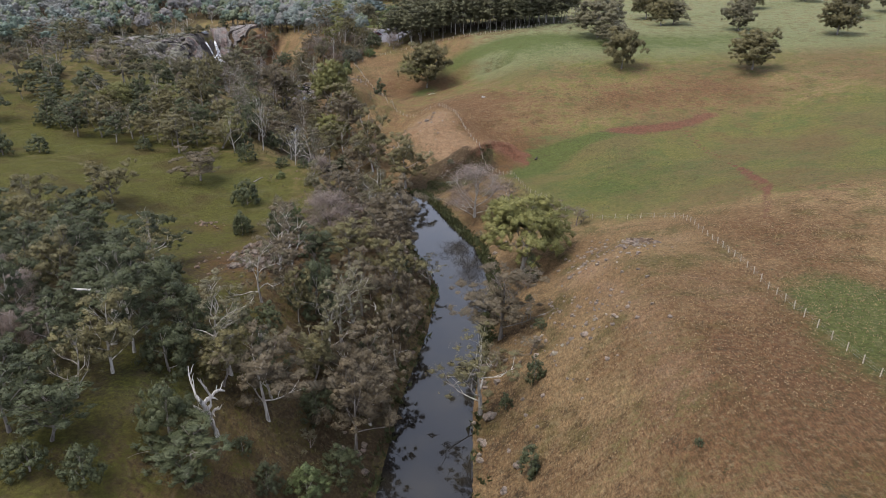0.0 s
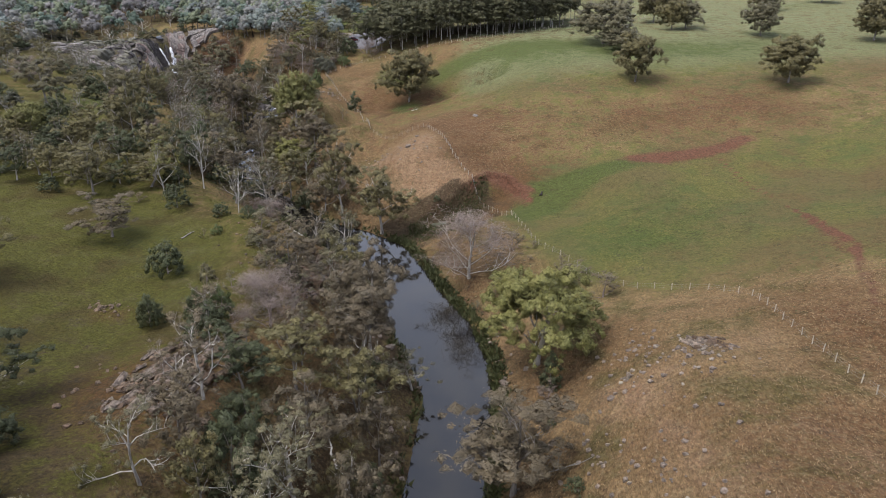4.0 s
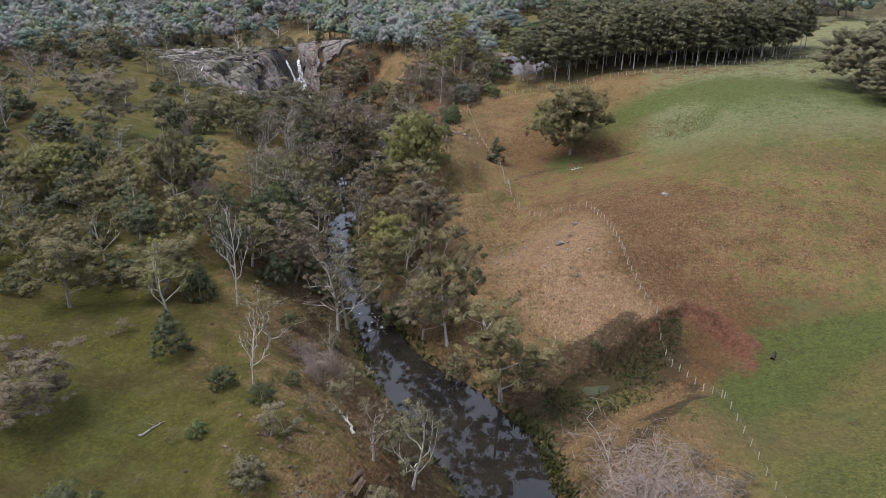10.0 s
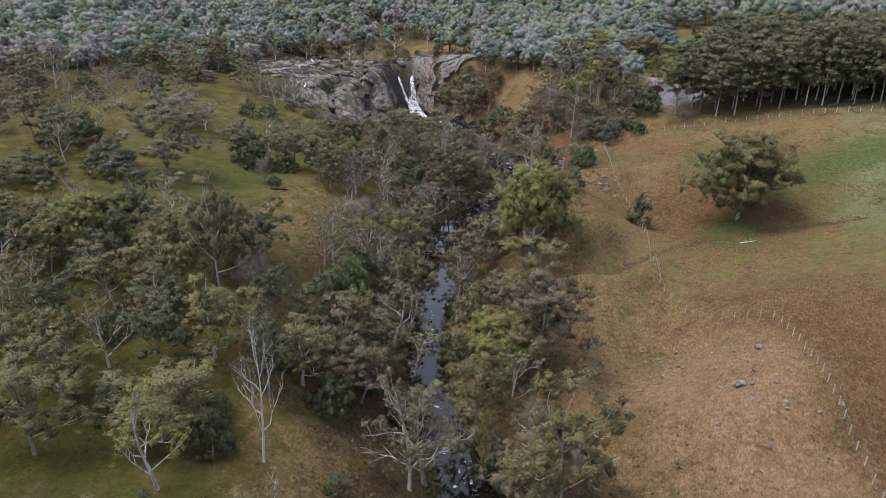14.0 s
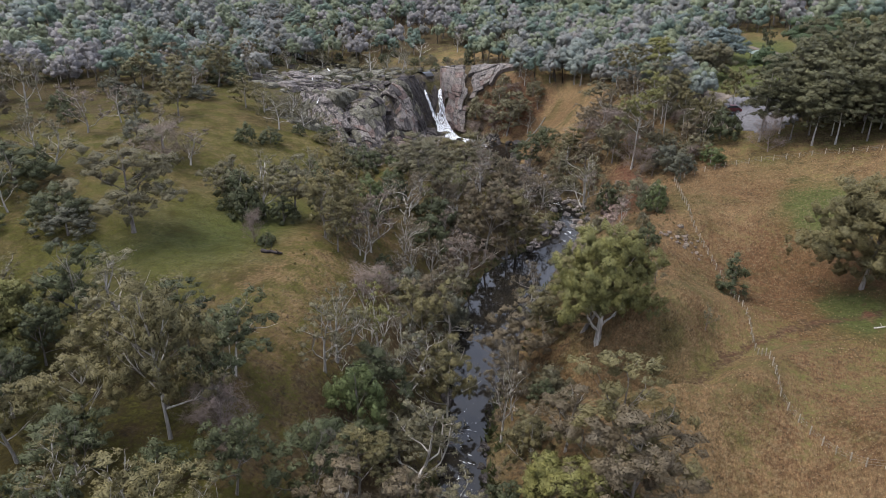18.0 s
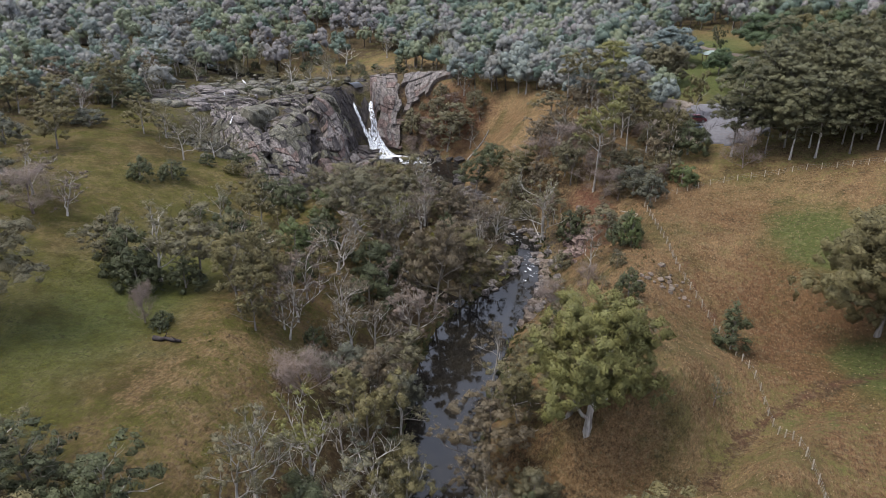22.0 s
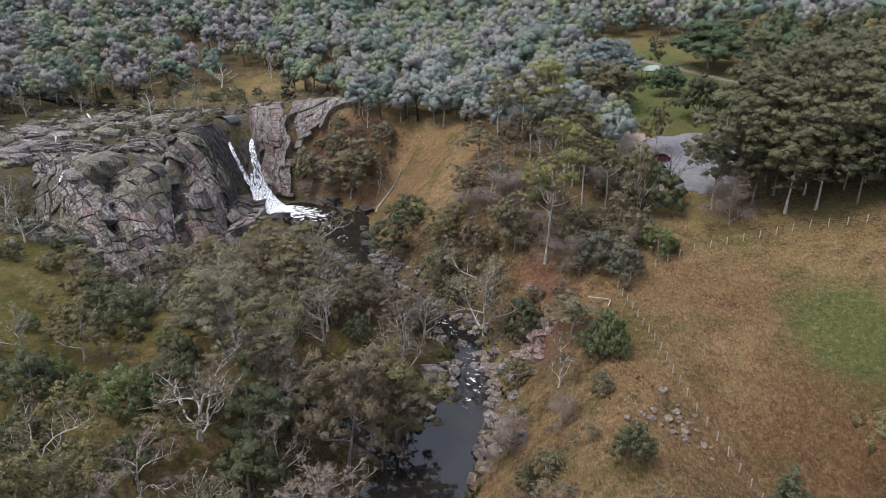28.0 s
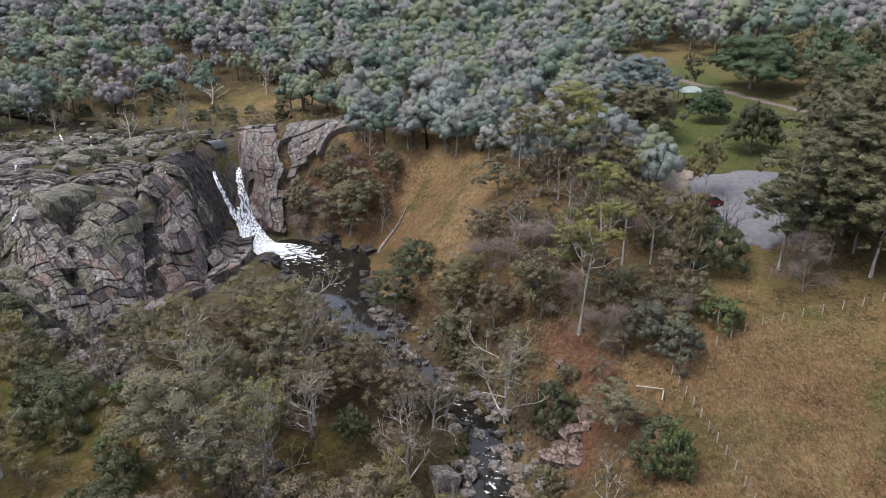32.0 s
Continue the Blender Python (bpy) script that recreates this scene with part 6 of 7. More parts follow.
NEAR_WOOD = wood_forms(26, 0.24, 300, 8.6, 24, 0.75, 1.3)
FAR_WOOD = wood_forms(4, 0.8, 320, 9.0, 9, 1.0, 1.7)
# leaf tones with the haze painted in, then plain grey bark
WOOD_TONES = HAZED_WOOD_LEAF + [BARK["grey"]]
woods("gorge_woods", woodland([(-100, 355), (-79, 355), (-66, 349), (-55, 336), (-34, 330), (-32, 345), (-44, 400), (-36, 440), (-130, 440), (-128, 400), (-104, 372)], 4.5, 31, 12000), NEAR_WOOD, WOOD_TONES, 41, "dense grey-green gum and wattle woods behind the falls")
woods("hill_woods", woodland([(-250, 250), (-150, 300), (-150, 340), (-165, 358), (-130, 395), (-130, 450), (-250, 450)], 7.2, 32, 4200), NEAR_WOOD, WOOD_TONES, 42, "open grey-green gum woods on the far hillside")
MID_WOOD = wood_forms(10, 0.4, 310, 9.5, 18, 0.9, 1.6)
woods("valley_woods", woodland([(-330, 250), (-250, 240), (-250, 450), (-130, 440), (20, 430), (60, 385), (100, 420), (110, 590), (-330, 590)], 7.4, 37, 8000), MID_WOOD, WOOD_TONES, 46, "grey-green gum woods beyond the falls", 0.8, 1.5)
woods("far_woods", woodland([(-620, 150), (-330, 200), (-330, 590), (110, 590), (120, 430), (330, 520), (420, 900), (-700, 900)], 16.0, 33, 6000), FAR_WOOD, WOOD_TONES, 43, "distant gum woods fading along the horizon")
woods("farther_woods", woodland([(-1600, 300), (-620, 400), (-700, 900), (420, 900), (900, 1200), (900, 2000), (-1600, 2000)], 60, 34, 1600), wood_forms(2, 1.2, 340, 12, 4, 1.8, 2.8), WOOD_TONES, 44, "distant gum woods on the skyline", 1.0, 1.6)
woods("park_woods", woodland([(-2, 345), (30, 350), (64, 360), (60, 420), (10, 430), (-8, 410), (2, 380)], 7.0, 35, 700), NEAR_WOOD, [LEAF["park"], LEAF["olive"], LEAF["dark"], BARK["grey"]], 45, "green gum woods behind the picnic lawn", 0.9, 1.4)


# ---- tussocks, sedge and low scrub ----
def tufts(name, spots, size, blades, material, seed, label, category):
    rng = np.random.default_rng(seed)
    p = np.array(spots)
    z = ground_height(p[:, 0], p[:, 1])
    n = len(p)
    foot = np.repeat(np.stack([p[:, 0], p[:, 1], z], 1), blades, 0) + rng.normal(0, size * 0.35, (n * blades, 3)) * np.array([1, 1, 0])
    way = turned(rng, n * blades) * np.array([0.8, 0.8, 0.2]) + np.array([0, 0, 0.75])
    length = size * rng.uniform(0.6, 1.4, (n * blades, 1))
    across = np.cross(way, turned(rng, n * blades))
    across /= np.linalg.norm(across, axis=1, keepdims=True) + 1e-9
    wide = length * 0.28
    v = np.stack([foot - across * wide - np.array([0, 0, 0.05]), foot + across * wide - np.array([0, 0, 0.05]), foot + way * length], 1).reshape(-1, 3)
    me = quick_mesh(name, v, np.arange(len(v)).reshape(-1, 3))
    return tagged(link(name, me, material), label, category, kind="stuff")


def sown(seed, count, x0, x1, y0, y1, share, least):
    """Random places in a rectangle where the share given by a cover is high."""
    rng = np.random.default_rng(seed)
    x, y = rng.uniform(x0, x1, count), rng.uniform(y0, y1, count)
    d, _, s = along(RIVER, x, y)
    keep = (share(x, y, d - np.interp(s, np.arange(len(RIVER)), HALF)) > least + rng.uniform(-0.25, 0.25, count)) & (d > np.interp(s, np.arange(len(RIVER)), HALF) + 0.4)
    return np.stack([x[keep], y[keep]], 1)


tufts("dry_tussocks", np.concatenate([sown(51, 18000, 6, 62, 55, 140, lambda x, y, d: covers(x, y)["dry"], 0.7), sown(52, 11000, -28, 24, 192, 245, lambda x, y, d: covers(x, y)["dry"], 0.75),
                                      sown(53, 10000, -44, 4, 250, 308, lambda x, y, d: covers(x, y)["dry"], 0.65)]), 0.15, 3, STRAW, 61, "dry straw-coloured grass tussocks over the hillsides", "grass")
tufts("bank_sedge", sown(54, 26000, -75, 14, 60, 300, lambda x, y, d: np.exp(-(d / 2.2) ** 2), 0.45), 0.75, 4, REED, 62, "dark green sedge along the river's edge", "sedge")
tufts("reed_bed", sown(59, 16000, -8, 16, 98, 178, lambda x, y, d: np.where(along(RIVER, x, y)[1] < 0, np.exp(-(d / 2.6) ** 2), 0.0), 0.5), 0.6, 4, REED, 66, "dark reeds in a thick belt along the still water", "reeds")
tufts("slope_grass", np.concatenate([sown(55, 22000, -115, 0, 60, 300, lambda x, y, d: np.exp(-((d - 12) / 11) ** 2), 0.55)]), 0.42, 3, LEAF["olive"], 63, "rough olive grass clumps on the river slopes", "grass")
tufts("creek_sedge", sown(56, 2600, -8, 17, 170, 192, lambda x, y, d: band(x, y, CREEK, 2.4) * (1 - ease((x - 6) / 9)), 0.4), 0.3, 5, REED, 64, "dark sedge round the muddy creek pool", "sedge")
tufts("hollow_sedge", sown(60, 9000, -4, 20, 176, 200, lambda x, y, d: np.where(along(RIM, x, y)[1] < 0, np.exp(-(along(RIM, x, y)[0] / 6.5) ** 4), 0.0) * (1 - 0.8 * ease((x - 12) / 4)) * (1 - 0.9 * blob(x, y, 2.8, 184.8, 2.6, 1.8, 40)) * (1 - 0.6 * blob(x, y, 7, 182.5, 5.5, 2.6, 35)), 0.85), 0.32, 4, REED, 67, "dark shaggy sedge filling the wet hollow", "sedge")
tufts("field_grass", np.concatenate([sown(57, 15000, 14, 90, 60, 235, lambda x, y, d: covers(x, y)["lush"], 0.35), sown(58, 3000, -130, -25, 110, 300, lambda x, y, d: covers(x, y)["lush"], 0.3)]), 0.22, 3, LEAF["bright"], 65, "short green tufts in the paddocks", "grass")


# ---- rocks ----
def block_mesh(seed, rough=0.16, square=0.55, cuts=1):
    """A weathered block: a subdivided cube, half rounded, with uneven faces."""
    rng = np.random.default_rng(seed)
    bm = bmesh.new()
    bmesh.ops.create_cube(bm, size=1)
    bmesh.ops.subdivide_edges(bm, edges=list(bm.edges), cuts=cuts, use_grid_fill=True)
    for v in bm.verts:
        c = v.co.copy()
        ball = c.normalized() * 0.62
        v.co = c.lerp(ball, 1 - square) + Vector(rng.normal(0, rough * 0.5, 3))
    me = bpy.data.meshes.new("rock")
    bm.to_mesh(me)
    bm.free()
    return me


BLOCKS = [block_mesh(s, 0.15, 0.8) for s in range(8)]
CUT_BLOCKS = [block_mesh(120 + s, 0.075, 0.9, 3) for s in range(10)]
BOULDERS = [block_mesh(40 + s, 0.17, 0.3) for s in range(8)]
DOMES = [block_mesh(60 + s, 0.06, 0.42, 3) for s in range(8)]


def rock(me, material, x, y, size, parent=None, sink=0.3, turn=None, tip=0.25, rng=random, z=None, name="rock"):
    ob = link(name, me, material, parent)
    h = at(x, y) if z is None else z
    ob.matrix_basis = (Matrix.Translation((x, y, h + size[2] * (0.5 - sink))) @ Euler((rng.uniform(-tip, tip), rng.uniform(-tip, tip), rng.uniform(0, 6.28) if turn is None else turn)).to_matrix().to_4x4()
                       @ Matrix.Diagonal((*size, 1)))
    return ob


rock_rng = random.Random(5)
cliff = tagged(new("cliff_face"), "jointed dark granite cliff beside the waterfall", "cliff", kind="structure")
wall = tagged(new("cliff_wall"), "pinkish granite wall over the plunge pool", "cliff", kind="structure")
shelf = tagged(new("rock_shelf"), "broken granite shelf above the falls", "rocks", kind="structure")


class RockFace:
    """A rock surface in its own measure: along its foot line, and up its slope."""

    def __init__(self, foot, back, step=0.35):
        line, _, inward = resample(foot, step)
        for _ in range(30):
            inward[1:-1] = (inward[:-2] + 2 * inward[1:-1] + inward[2:]) / 4
        inward /= np.linalg.norm(inward, axis=1, keepdims=True)
        reach = np.arange(-2, back, 0.3)
        x, y = line[:, None, 0] + inward[:, None, 0] * reach, line[:, None, 1] + inward[:, None, 1] * reach
        z = ground_height(x, y)
        for _ in range(5):
            z[:, 1:-1] = (z[:, :-2] + 2 * z[:, 1:-1] + z[:, 2:]) / 4
            z[1:-1] = (z[:-2] + 2 * z[1:-1] + z[2:]) / 4
        self.xyz = np.stack([x, y, z], 2)
        self.step, self.length = step, (len(line) - 1) * step
        up = np.concatenate([np.zeros((len(line), 1)), np.cumsum(np.hypot(0.3, np.diff(z, axis=1)), 1)], 1)
        self.high = float(up[:, -1].min())
        marks = np.arange(0, self.high, 0.3)
        self.grid = np.array([[np.interp(marks, up[i], self.xyz[i, :, c]) for c in range(3)] for i in range(len(line))]).transpose(0, 2, 1)
        du, dv = np.gradient(self.grid, axis=0), np.gradient(self.grid, axis=1)
        self.out = np.cross(du, dv)
        self.out /= np.linalg.norm(self.out, axis=2, keepdims=True) + 1e-9
        self.out *= np.sign(self.out[:, :, 2:3] + 1e-9)

    def at(self, s, a, off):
        i, j = np.clip(s / self.step, 0, self.grid.shape[0] - 1.001), np.clip(a / 0.3, 0, self.grid.shape[1] - 1.001)
        i0, j0 = int(i), int(j)
        w = ((i0, j0, (1 - i + i0) * (1 - j + j0)), (i0 + 1, j0, (i - i0) * (1 - j + j0)), (i0, j0 + 1, (1 - i + i0) * (j - j0)), (i0 + 1, j0 + 1, (i - i0) * (j - j0)))
        return sum(self.grid[p, q] * k for p, q, k in w) + off * sum(self.out[p, q] * k for p, q, k in w)


def split(patch, off, level, lo, hi, rng, got):
    """Break a patch of rock again and again along its joints; each piece steps in or out from its neighbours."""
    s0, a0, s1, a1 = patch
    w, h = s1 - s0, a1 - a0
    if w * h < rng.uniform(lo, hi) or min(w, h) < 0.55:
        got.append((patch, off))
        return
    k, amp = rng.uniform(0.3, 0.7), 0.8 * 0.76 ** level
    if w > h * rng.uniform(0.35, 1.1):
        parts = (s0, a0, s0 + k * w, a1), (s0 + k * w, a0, s1, a1)
    else:
        parts = (s0, a0, s1, a0 + k * h), (s0, a0 + k * h, s1, a1)
    for p in parts:
        split(p, off + rng.uniform(-amp, amp), level + 1, lo, hi, rng, got)


def bent(s, a, s_mid, a_mid):
    """Joints run unevenly and dip to one side."""
    v = Vector((s * 0.28, a * 0.28, 2.0))
    return np.array((s + 0.16 * (a - a_mid) + 1.1 * noise.noise(v), a + 0.13 * (s - s_mid) + 0.8 * noise.noise(v + Vector((7, 3, 5)))))


def outline(patch, s_mid, a_mid, gap):
    s0, a0, s1, a1 = patch[0] + gap, patch[1] + gap, patch[2] - gap, patch[3] - gap
    ring = [(s0, a0), ((s0 + s1) / 2, a0), (s1, a0), (s1, (a0 + a1) / 2), (s1, a1), ((s0 + s1) / 2, a1), (s0, a1), (s0, (a0 + a1) / 2)]
    return [bent(p, q, s_mid, a_mid) for p, q in ring]


def broken_block(face, poly, off, rng, tilt=0.16, bulge=0.2, deep=1.0):
    """One block of the face: an uneven prism over its patch, with a chipped edge and a proud, tilted front."""
    c = np.mean(poly, axis=0)
    gs, ga = rng.uniform(-tilt, tilt), rng.uniform(-tilt, tilt)
    rings = [[], [], []]
    for p in poly:
        lean = gs * (p[0] - c[0]) + ga * (p[1] - c[1])
        rings[0].append(face.at(*(c + (p - c) * 1.02), -deep))
        rings[1].append(face.at(*p, off + lean + rng.uniform(-0.08, 0.05) - 0.5 * bulge))
        rings[2].append(face.at(*(c + (p - c) * rng.uniform(0.86, 0.95)), off + lean + rng.uniform(-0.06, 0.06) + 0.5 * bulge))
    home = face.at(*c, off)
    verts = np.array([v - home for ring in rings for v in ring] + [face.at(*c, off + 0.5 * bulge + rng.uniform(-0.05, 0.08)) - home])
    n = len(poly)
    me = bpy.data.meshes.new("rock")
    faces = [(k * n + i, k * n + (i + 1) % n, (k + 1) * n + (i + 1) % n, (k + 1) * n + i) for k in (0, 1) for i in range(n)] + [(2 * n + i, 2 * n + (i + 1) % n, 3 * n) for i in range(n)]
    me.from_pydata([tuple(v) for v in verts], [], faces)
    return me, home


def lay_blocks(face, patches, parent, offset, material, rng, mid, gap=0.02, tilt=0.1, bulge=0.08):
    for patch, step in patches:
        poly = outline(patch, *mid, gap)
        c = np.mean(poly, axis=0)
        off = offset(c[0], c[1], step)
        if off is None or not 0 < c[0] < face.length or not 0 < c[1] < face.high:
            continue
        me, home = broken_block(face, poly, off, rng, tilt, bulge)
        link("rock", me, material(c[0], c[1]), parent(c[0]) if callable(parent) else parent).location = home


CLEFTS = [[(37, 30), (35, 26), (28.9, 14), (24.5, 4.5)], [(19, 19), (15.4, 14.5), (14, 11)], [(40.5, 14), (38.5, 11), (31.5, 4)]]
SCARP = RockFace([(-118.5, 296.5)] + FACE + [(-105.2, 344.6), (-108, 348.5)], 62)
TOP = 20.0


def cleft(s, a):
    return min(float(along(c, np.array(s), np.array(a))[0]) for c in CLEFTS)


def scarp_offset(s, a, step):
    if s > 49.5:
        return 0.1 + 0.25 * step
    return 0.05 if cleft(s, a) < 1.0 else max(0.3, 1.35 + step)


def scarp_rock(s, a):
    # cleft shade is painted with the dark rock; beside the falls it is wet
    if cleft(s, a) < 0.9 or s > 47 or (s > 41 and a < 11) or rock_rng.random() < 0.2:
        return WET_AND_SHADE_ROCK
    lichened = noise.noise(Vector((s * 0.1, a * 0.1, 5.0))) > 0.08 and (a > 9 or s < 12)
    return MOSSY_ROCK if lichened else rock_rng.choice((ROCK, ROCK, ROCK, ROCK, PINK_ROCK))


def shelf_offset(s, a, step):
    x, y, _ = SCARP.at(s, a, 0)
    if band(x, y, FEED, 1.3) > 0.5 or rock_rng.random() < 0.14 or blob(x, y, -128, 344, 34, 28) < 0.2:
        return None
    return max(0.05, 0.4 + 0.7 * step)


def shelf_rock(s, a):
    x, y, _ = SCARP.at(s, a, 0)
    return WET_AND_SHADE_ROCK if band(x, y, FEED, 4.0) > 0.4 or rock_rng.random() < 0.25 else rock_rng.choice((ROCK, ROCK, MOSSY_ROCK))


buttress = tagged(new("rock_buttress"), "lichened broken granite buttress below the shelf", "cliff", kind="structure")
face_patches, shelf_patches = [], []
split((-3.0, -2.0, SCARP.length + 2, TOP), 0.0, 0, 0.8, 5.0, rock_rng, face_patches)
split((-4.0, TOP, SCARP.length + 4, SCARP.high), 0.0, 1, 2.2, 9.0, rock_rng, shelf_patches)
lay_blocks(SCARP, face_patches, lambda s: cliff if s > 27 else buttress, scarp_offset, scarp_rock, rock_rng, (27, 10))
lay_blocks(SCARP, shelf_patches, shelf, shelf_offset, shelf_rock, rock_rng, (27, TOP), 0.06, 0.16, 0.14)

PALE_WALL = RockFace([(-104.6, 344.0), (-101, 346), (-96.5, 348), (-91, 349.5), (-85, 350.5)], 20)


def wall_offset(s, a, step):
    if s < 2 and a < 8 or s > 9 and a < 10 + 0.6 * (s - 9) or 8.4 < s < 9.6 or a > PALE_WALL.high - 2.5 + noise.noise(Vector((s * 0.5, 0, 4))) * 3:
        return None
    return 0.9 + 0.7 * step


wall_patches = []
split((-1.0, 0.0, PALE_WALL.length, PALE_WALL.high), 0.0, 1, 2.5, 9.0, rock_rng, wall_patches)
lay_blocks(PALE_WALL, wall_patches, wall, wall_offset, lambda s, a: rock_rng.choice((PINK_ROCK, PALE_ROCK, PALE_ROCK, ROCK)), rock_rng, (9, 10))
for x, y, s in ((-125, 327, 6.5), (-117, 303, 5.0), (-121, 309, 4.2), (-114, 299.5, 3.4), (-124, 322, 4.6)):
    rock(DOMES[int(s)], MOSSY_ROCK, x, y, (s, s * 1.2, s * 0.9), shelf, 0.4, None, 0.2, rock_rng)


for i in range(60):
    x, y = rock_rng.uniform(-158, -114), rock_rng.uniform(316, 368)
    if blob(x, y, -132, 345, 34, 26) > 0.25 and band(np.array(x), np.array(y), FEED, 3.0) < 0.4:
        s = rock_rng.uniform(1.6, 4.6)
        rock(rock_rng.choice(DOMES), rock_rng.choice((ROCK, MOSSY_ROCK, MOSSY_ROCK)), x, y, (s, s * rock_rng.uniform(0.7, 1.2), s * rock_rng.uniform(0.35, 0.6)), shelf, 0.4, None, 0.15, rock_rng)
rills = tagged(new("shelf_rivulets"), "thin white rivulets spilling between shelf rocks", "stream", kind="structure")
for i, (run, wide) in enumerate(((((-143, 358), (-140, 353.5), (-136.7, 349.3)), 0.55), 
                                 (((-138.5, 332), (-137, 330), (-135.6, 328.3)), 0.4), (((-111, 339.5), (-112.6, 335.5), (-113, 330)), 0.6), (((-127.6, 318.6), (-126.3, 315.3)), 0.35), (((-150, 358), (-147, 355)), 0.6))):
    link("rivulet", shade_smooth(strand([(x, y, at(x, y) + 0.85 - 0.2 * j) for j, (x, y) in enumerate(run)], [wide * 0.3] * len(run), 20 + i, 5, 12)), FOAM, rills)


def rock_field(name, label, spots, material, lo, hi, seed):
    """A spread of stones as one thing whose stones are its parts."""
    rng = random.Random(seed)
    field = tagged(new(name), label, "rocks")
    for x, y in spots:
        s = rng.uniform(lo, hi) * (1.6 if rng.random() < 0.12 else 1)
        rock(rng.choice(BOULDERS + BLOCKS[:3]), material, x, y, (s, s * rng.uniform(0.8, 1.4), s * rng.uniform(0.5, 0.9)), field, 0.35, None, 0.3, rng, name="stone")
    return field


def cloud_of(cx, cy, rx, ry, n, seed):
    rng = np.random.default_rng(seed)
    return [(cx + rx * a, cy + ry * b) for a, b in rng.normal(0, 0.5, (n, 2))]


def beside(poly_from, poly_to, lo, hi, n, seed, sides=(-1, 1)):
    """Places along the river's banks."""
    rng = np.random.default_rng(seed)
    q, u, nrm = resample(RIVER, 1.0)
    pick = np.where((u > poly_from) & (u < poly_to))[0]
    out = []
    for _ in range(n):
        i = int(rng.choice(pick))
        d = np.interp(u[i], np.arange(len(RIVER)), HALF) * rng.uniform(lo, hi)
        p = q[i] + nrm[i] * d * float(rng.choice(sides))
        out.append((float(p[0]), float(p[1])))
    return out


def ledge_field(name, label, spots, materials, lo, hi, strike, seed):
    """Tilted layers of rock that break through the turf, all on one strike."""
    rng = random.Random(seed)
    field = tagged(new(name), label, "rocks")
    for x, y in spots:
        s = rng.uniform(lo, hi)
        ob = link("ledge", rng.choice(CUT_BLOCKS), rng.choice(materials), field)
        ob.matrix_basis = (Matrix.Translation((x, y, at(x, y) + 0.02 * s)) @ Euler((rng.uniform(0.35, 0.7), rng.uniform(-0.15, 0.15), radians(strike) + rng.uniform(-0.25, 0.25))).to_matrix().to_4x4()
                           @ Matrix.Diagonal((s * rng.uniform(0.9, 1.8), s * rng.uniform(0.25, 0.5), s * rng.uniform(0.5, 0.8), 1)))
    return field


ledge_field("bank_ledges", "steep brown rock ledges breaking through dry grass", cloud_of(-27, 103, 5, 9, 130, 31), (RUSTY_ROCK, RUSTY_ROCK, FIELD_ROCK), 0.7, 2.0, 70, 91)
ledge_field("slope_ledges", "rusty tilted ledges on the steep river slope", cloud_of(-18.5, 143, 3, 9, 60, 32), (RUSTY_ROCK,), 0.6, 1.7, 80, 92)
ledge_field("knoll_ledges", "pale tilted ledges on the grassy hilltop", cloud_of(32.4, 110.5, 2.2, 3.4, 26, 33), (FIELD_ROCK, RUSTY_ROCK), 0.4, 1.2, 130, 93)
rock_field("shelf_boulders", "broken mossy boulders across the flat shelf", cloud_of(-138, 352, 22, 14, 230, 41), MOSSY_ROCK, 0.5, 1.7, 95)
rock_field("shelf_cobbles", "dark wet stones beside the shelf stream", cloud_of(-134, 356, 26, 12, 180, 42), WET_AND_SHADE_ROCK, 0.4, 1.3, 96)
rock_field("hilltop_outcrop", "pale grey stone outcrop in dry grass", cloud_of(31, 108, 4.5, 7, 60, 1), FIELD_ROCK, 0.12, 0.4, 71)
rock_field("hillside_stones", "pale stones scattered down the dry hillside", cloud_of(18, 90, 9, 16, 130, 2) + cloud_of(25.5, 111, 5, 9, 70, 22), FIELD_ROCK, 0.18, 0.5, 72)
rock_field("bank_outcrop", "brown layered rock outcrop on the grassy bank", cloud_of(-28, 102, 8, 11, 110, 3), RUSTY_ROCK, 0.2, 0.6, 73)
rock_field("grass_stones", "small brown stones in a dry patch of grass", cloud_of(-43.5, 125.5, 3, 2.2, 30, 4), RUSTY_ROCK, 0.15, 0.45, 74)
rock_field("slope_stones", "brown stones in rough river-bank grass", cloud_of(-24, 150, 8, 18, 90, 5), RUSTY_ROCK, 0.12, 0.4, 75)
rock_field("crest_stones", "weathered pinkish stones on the bare hill", cloud_of(-14, 221, 6, 6, 22, 6) + cloud_of(-6, 208, 10, 12, 34, 16), FIELD_ROCK, 0.2, 0.55, 76)
rock_field("fence_stones", "pale stones beside the paddock fence", cloud_of(-31, 274, 4, 4, 34, 7), FIELD_ROCK, 0.22, 0.6, 77)
rock_field("paddock_stones", "few grey stones lying in the paddock", cloud_of(13.4, 232.4, 0.5, 0.5, 3, 8), ROCK, 0.3, 0.6, 78)
rock_field("rapid_stones", "wet dark stones across the river rapid", beside(13.9, 15.2, 0.0, 1.2, 60, 9), WET_AND_SHADE_ROCK, 0.4, 1.1, 79)
rock_field("stream_stones", "dark stones in the shallow stony stream", beside(15.2, 18, 0.2, 1.5, 120, 10), WET_AND_SHADE_ROCK, 0.3, 0.9, 80)
rock_field("gorge_boulders", "grey boulders lining the gorge stream", beside(20.8, 25.5, 0.3, 2.6, 190, 11), ROCK, 0.5, 1.5, 81)
rock_field("bank_boulders", "pale boulders on the river's edge", beside(20.5, 22.6, 1.05, 1.6, 60, 12, (-1,)), FIELD_ROCK, 0.35, 1.0, 82)
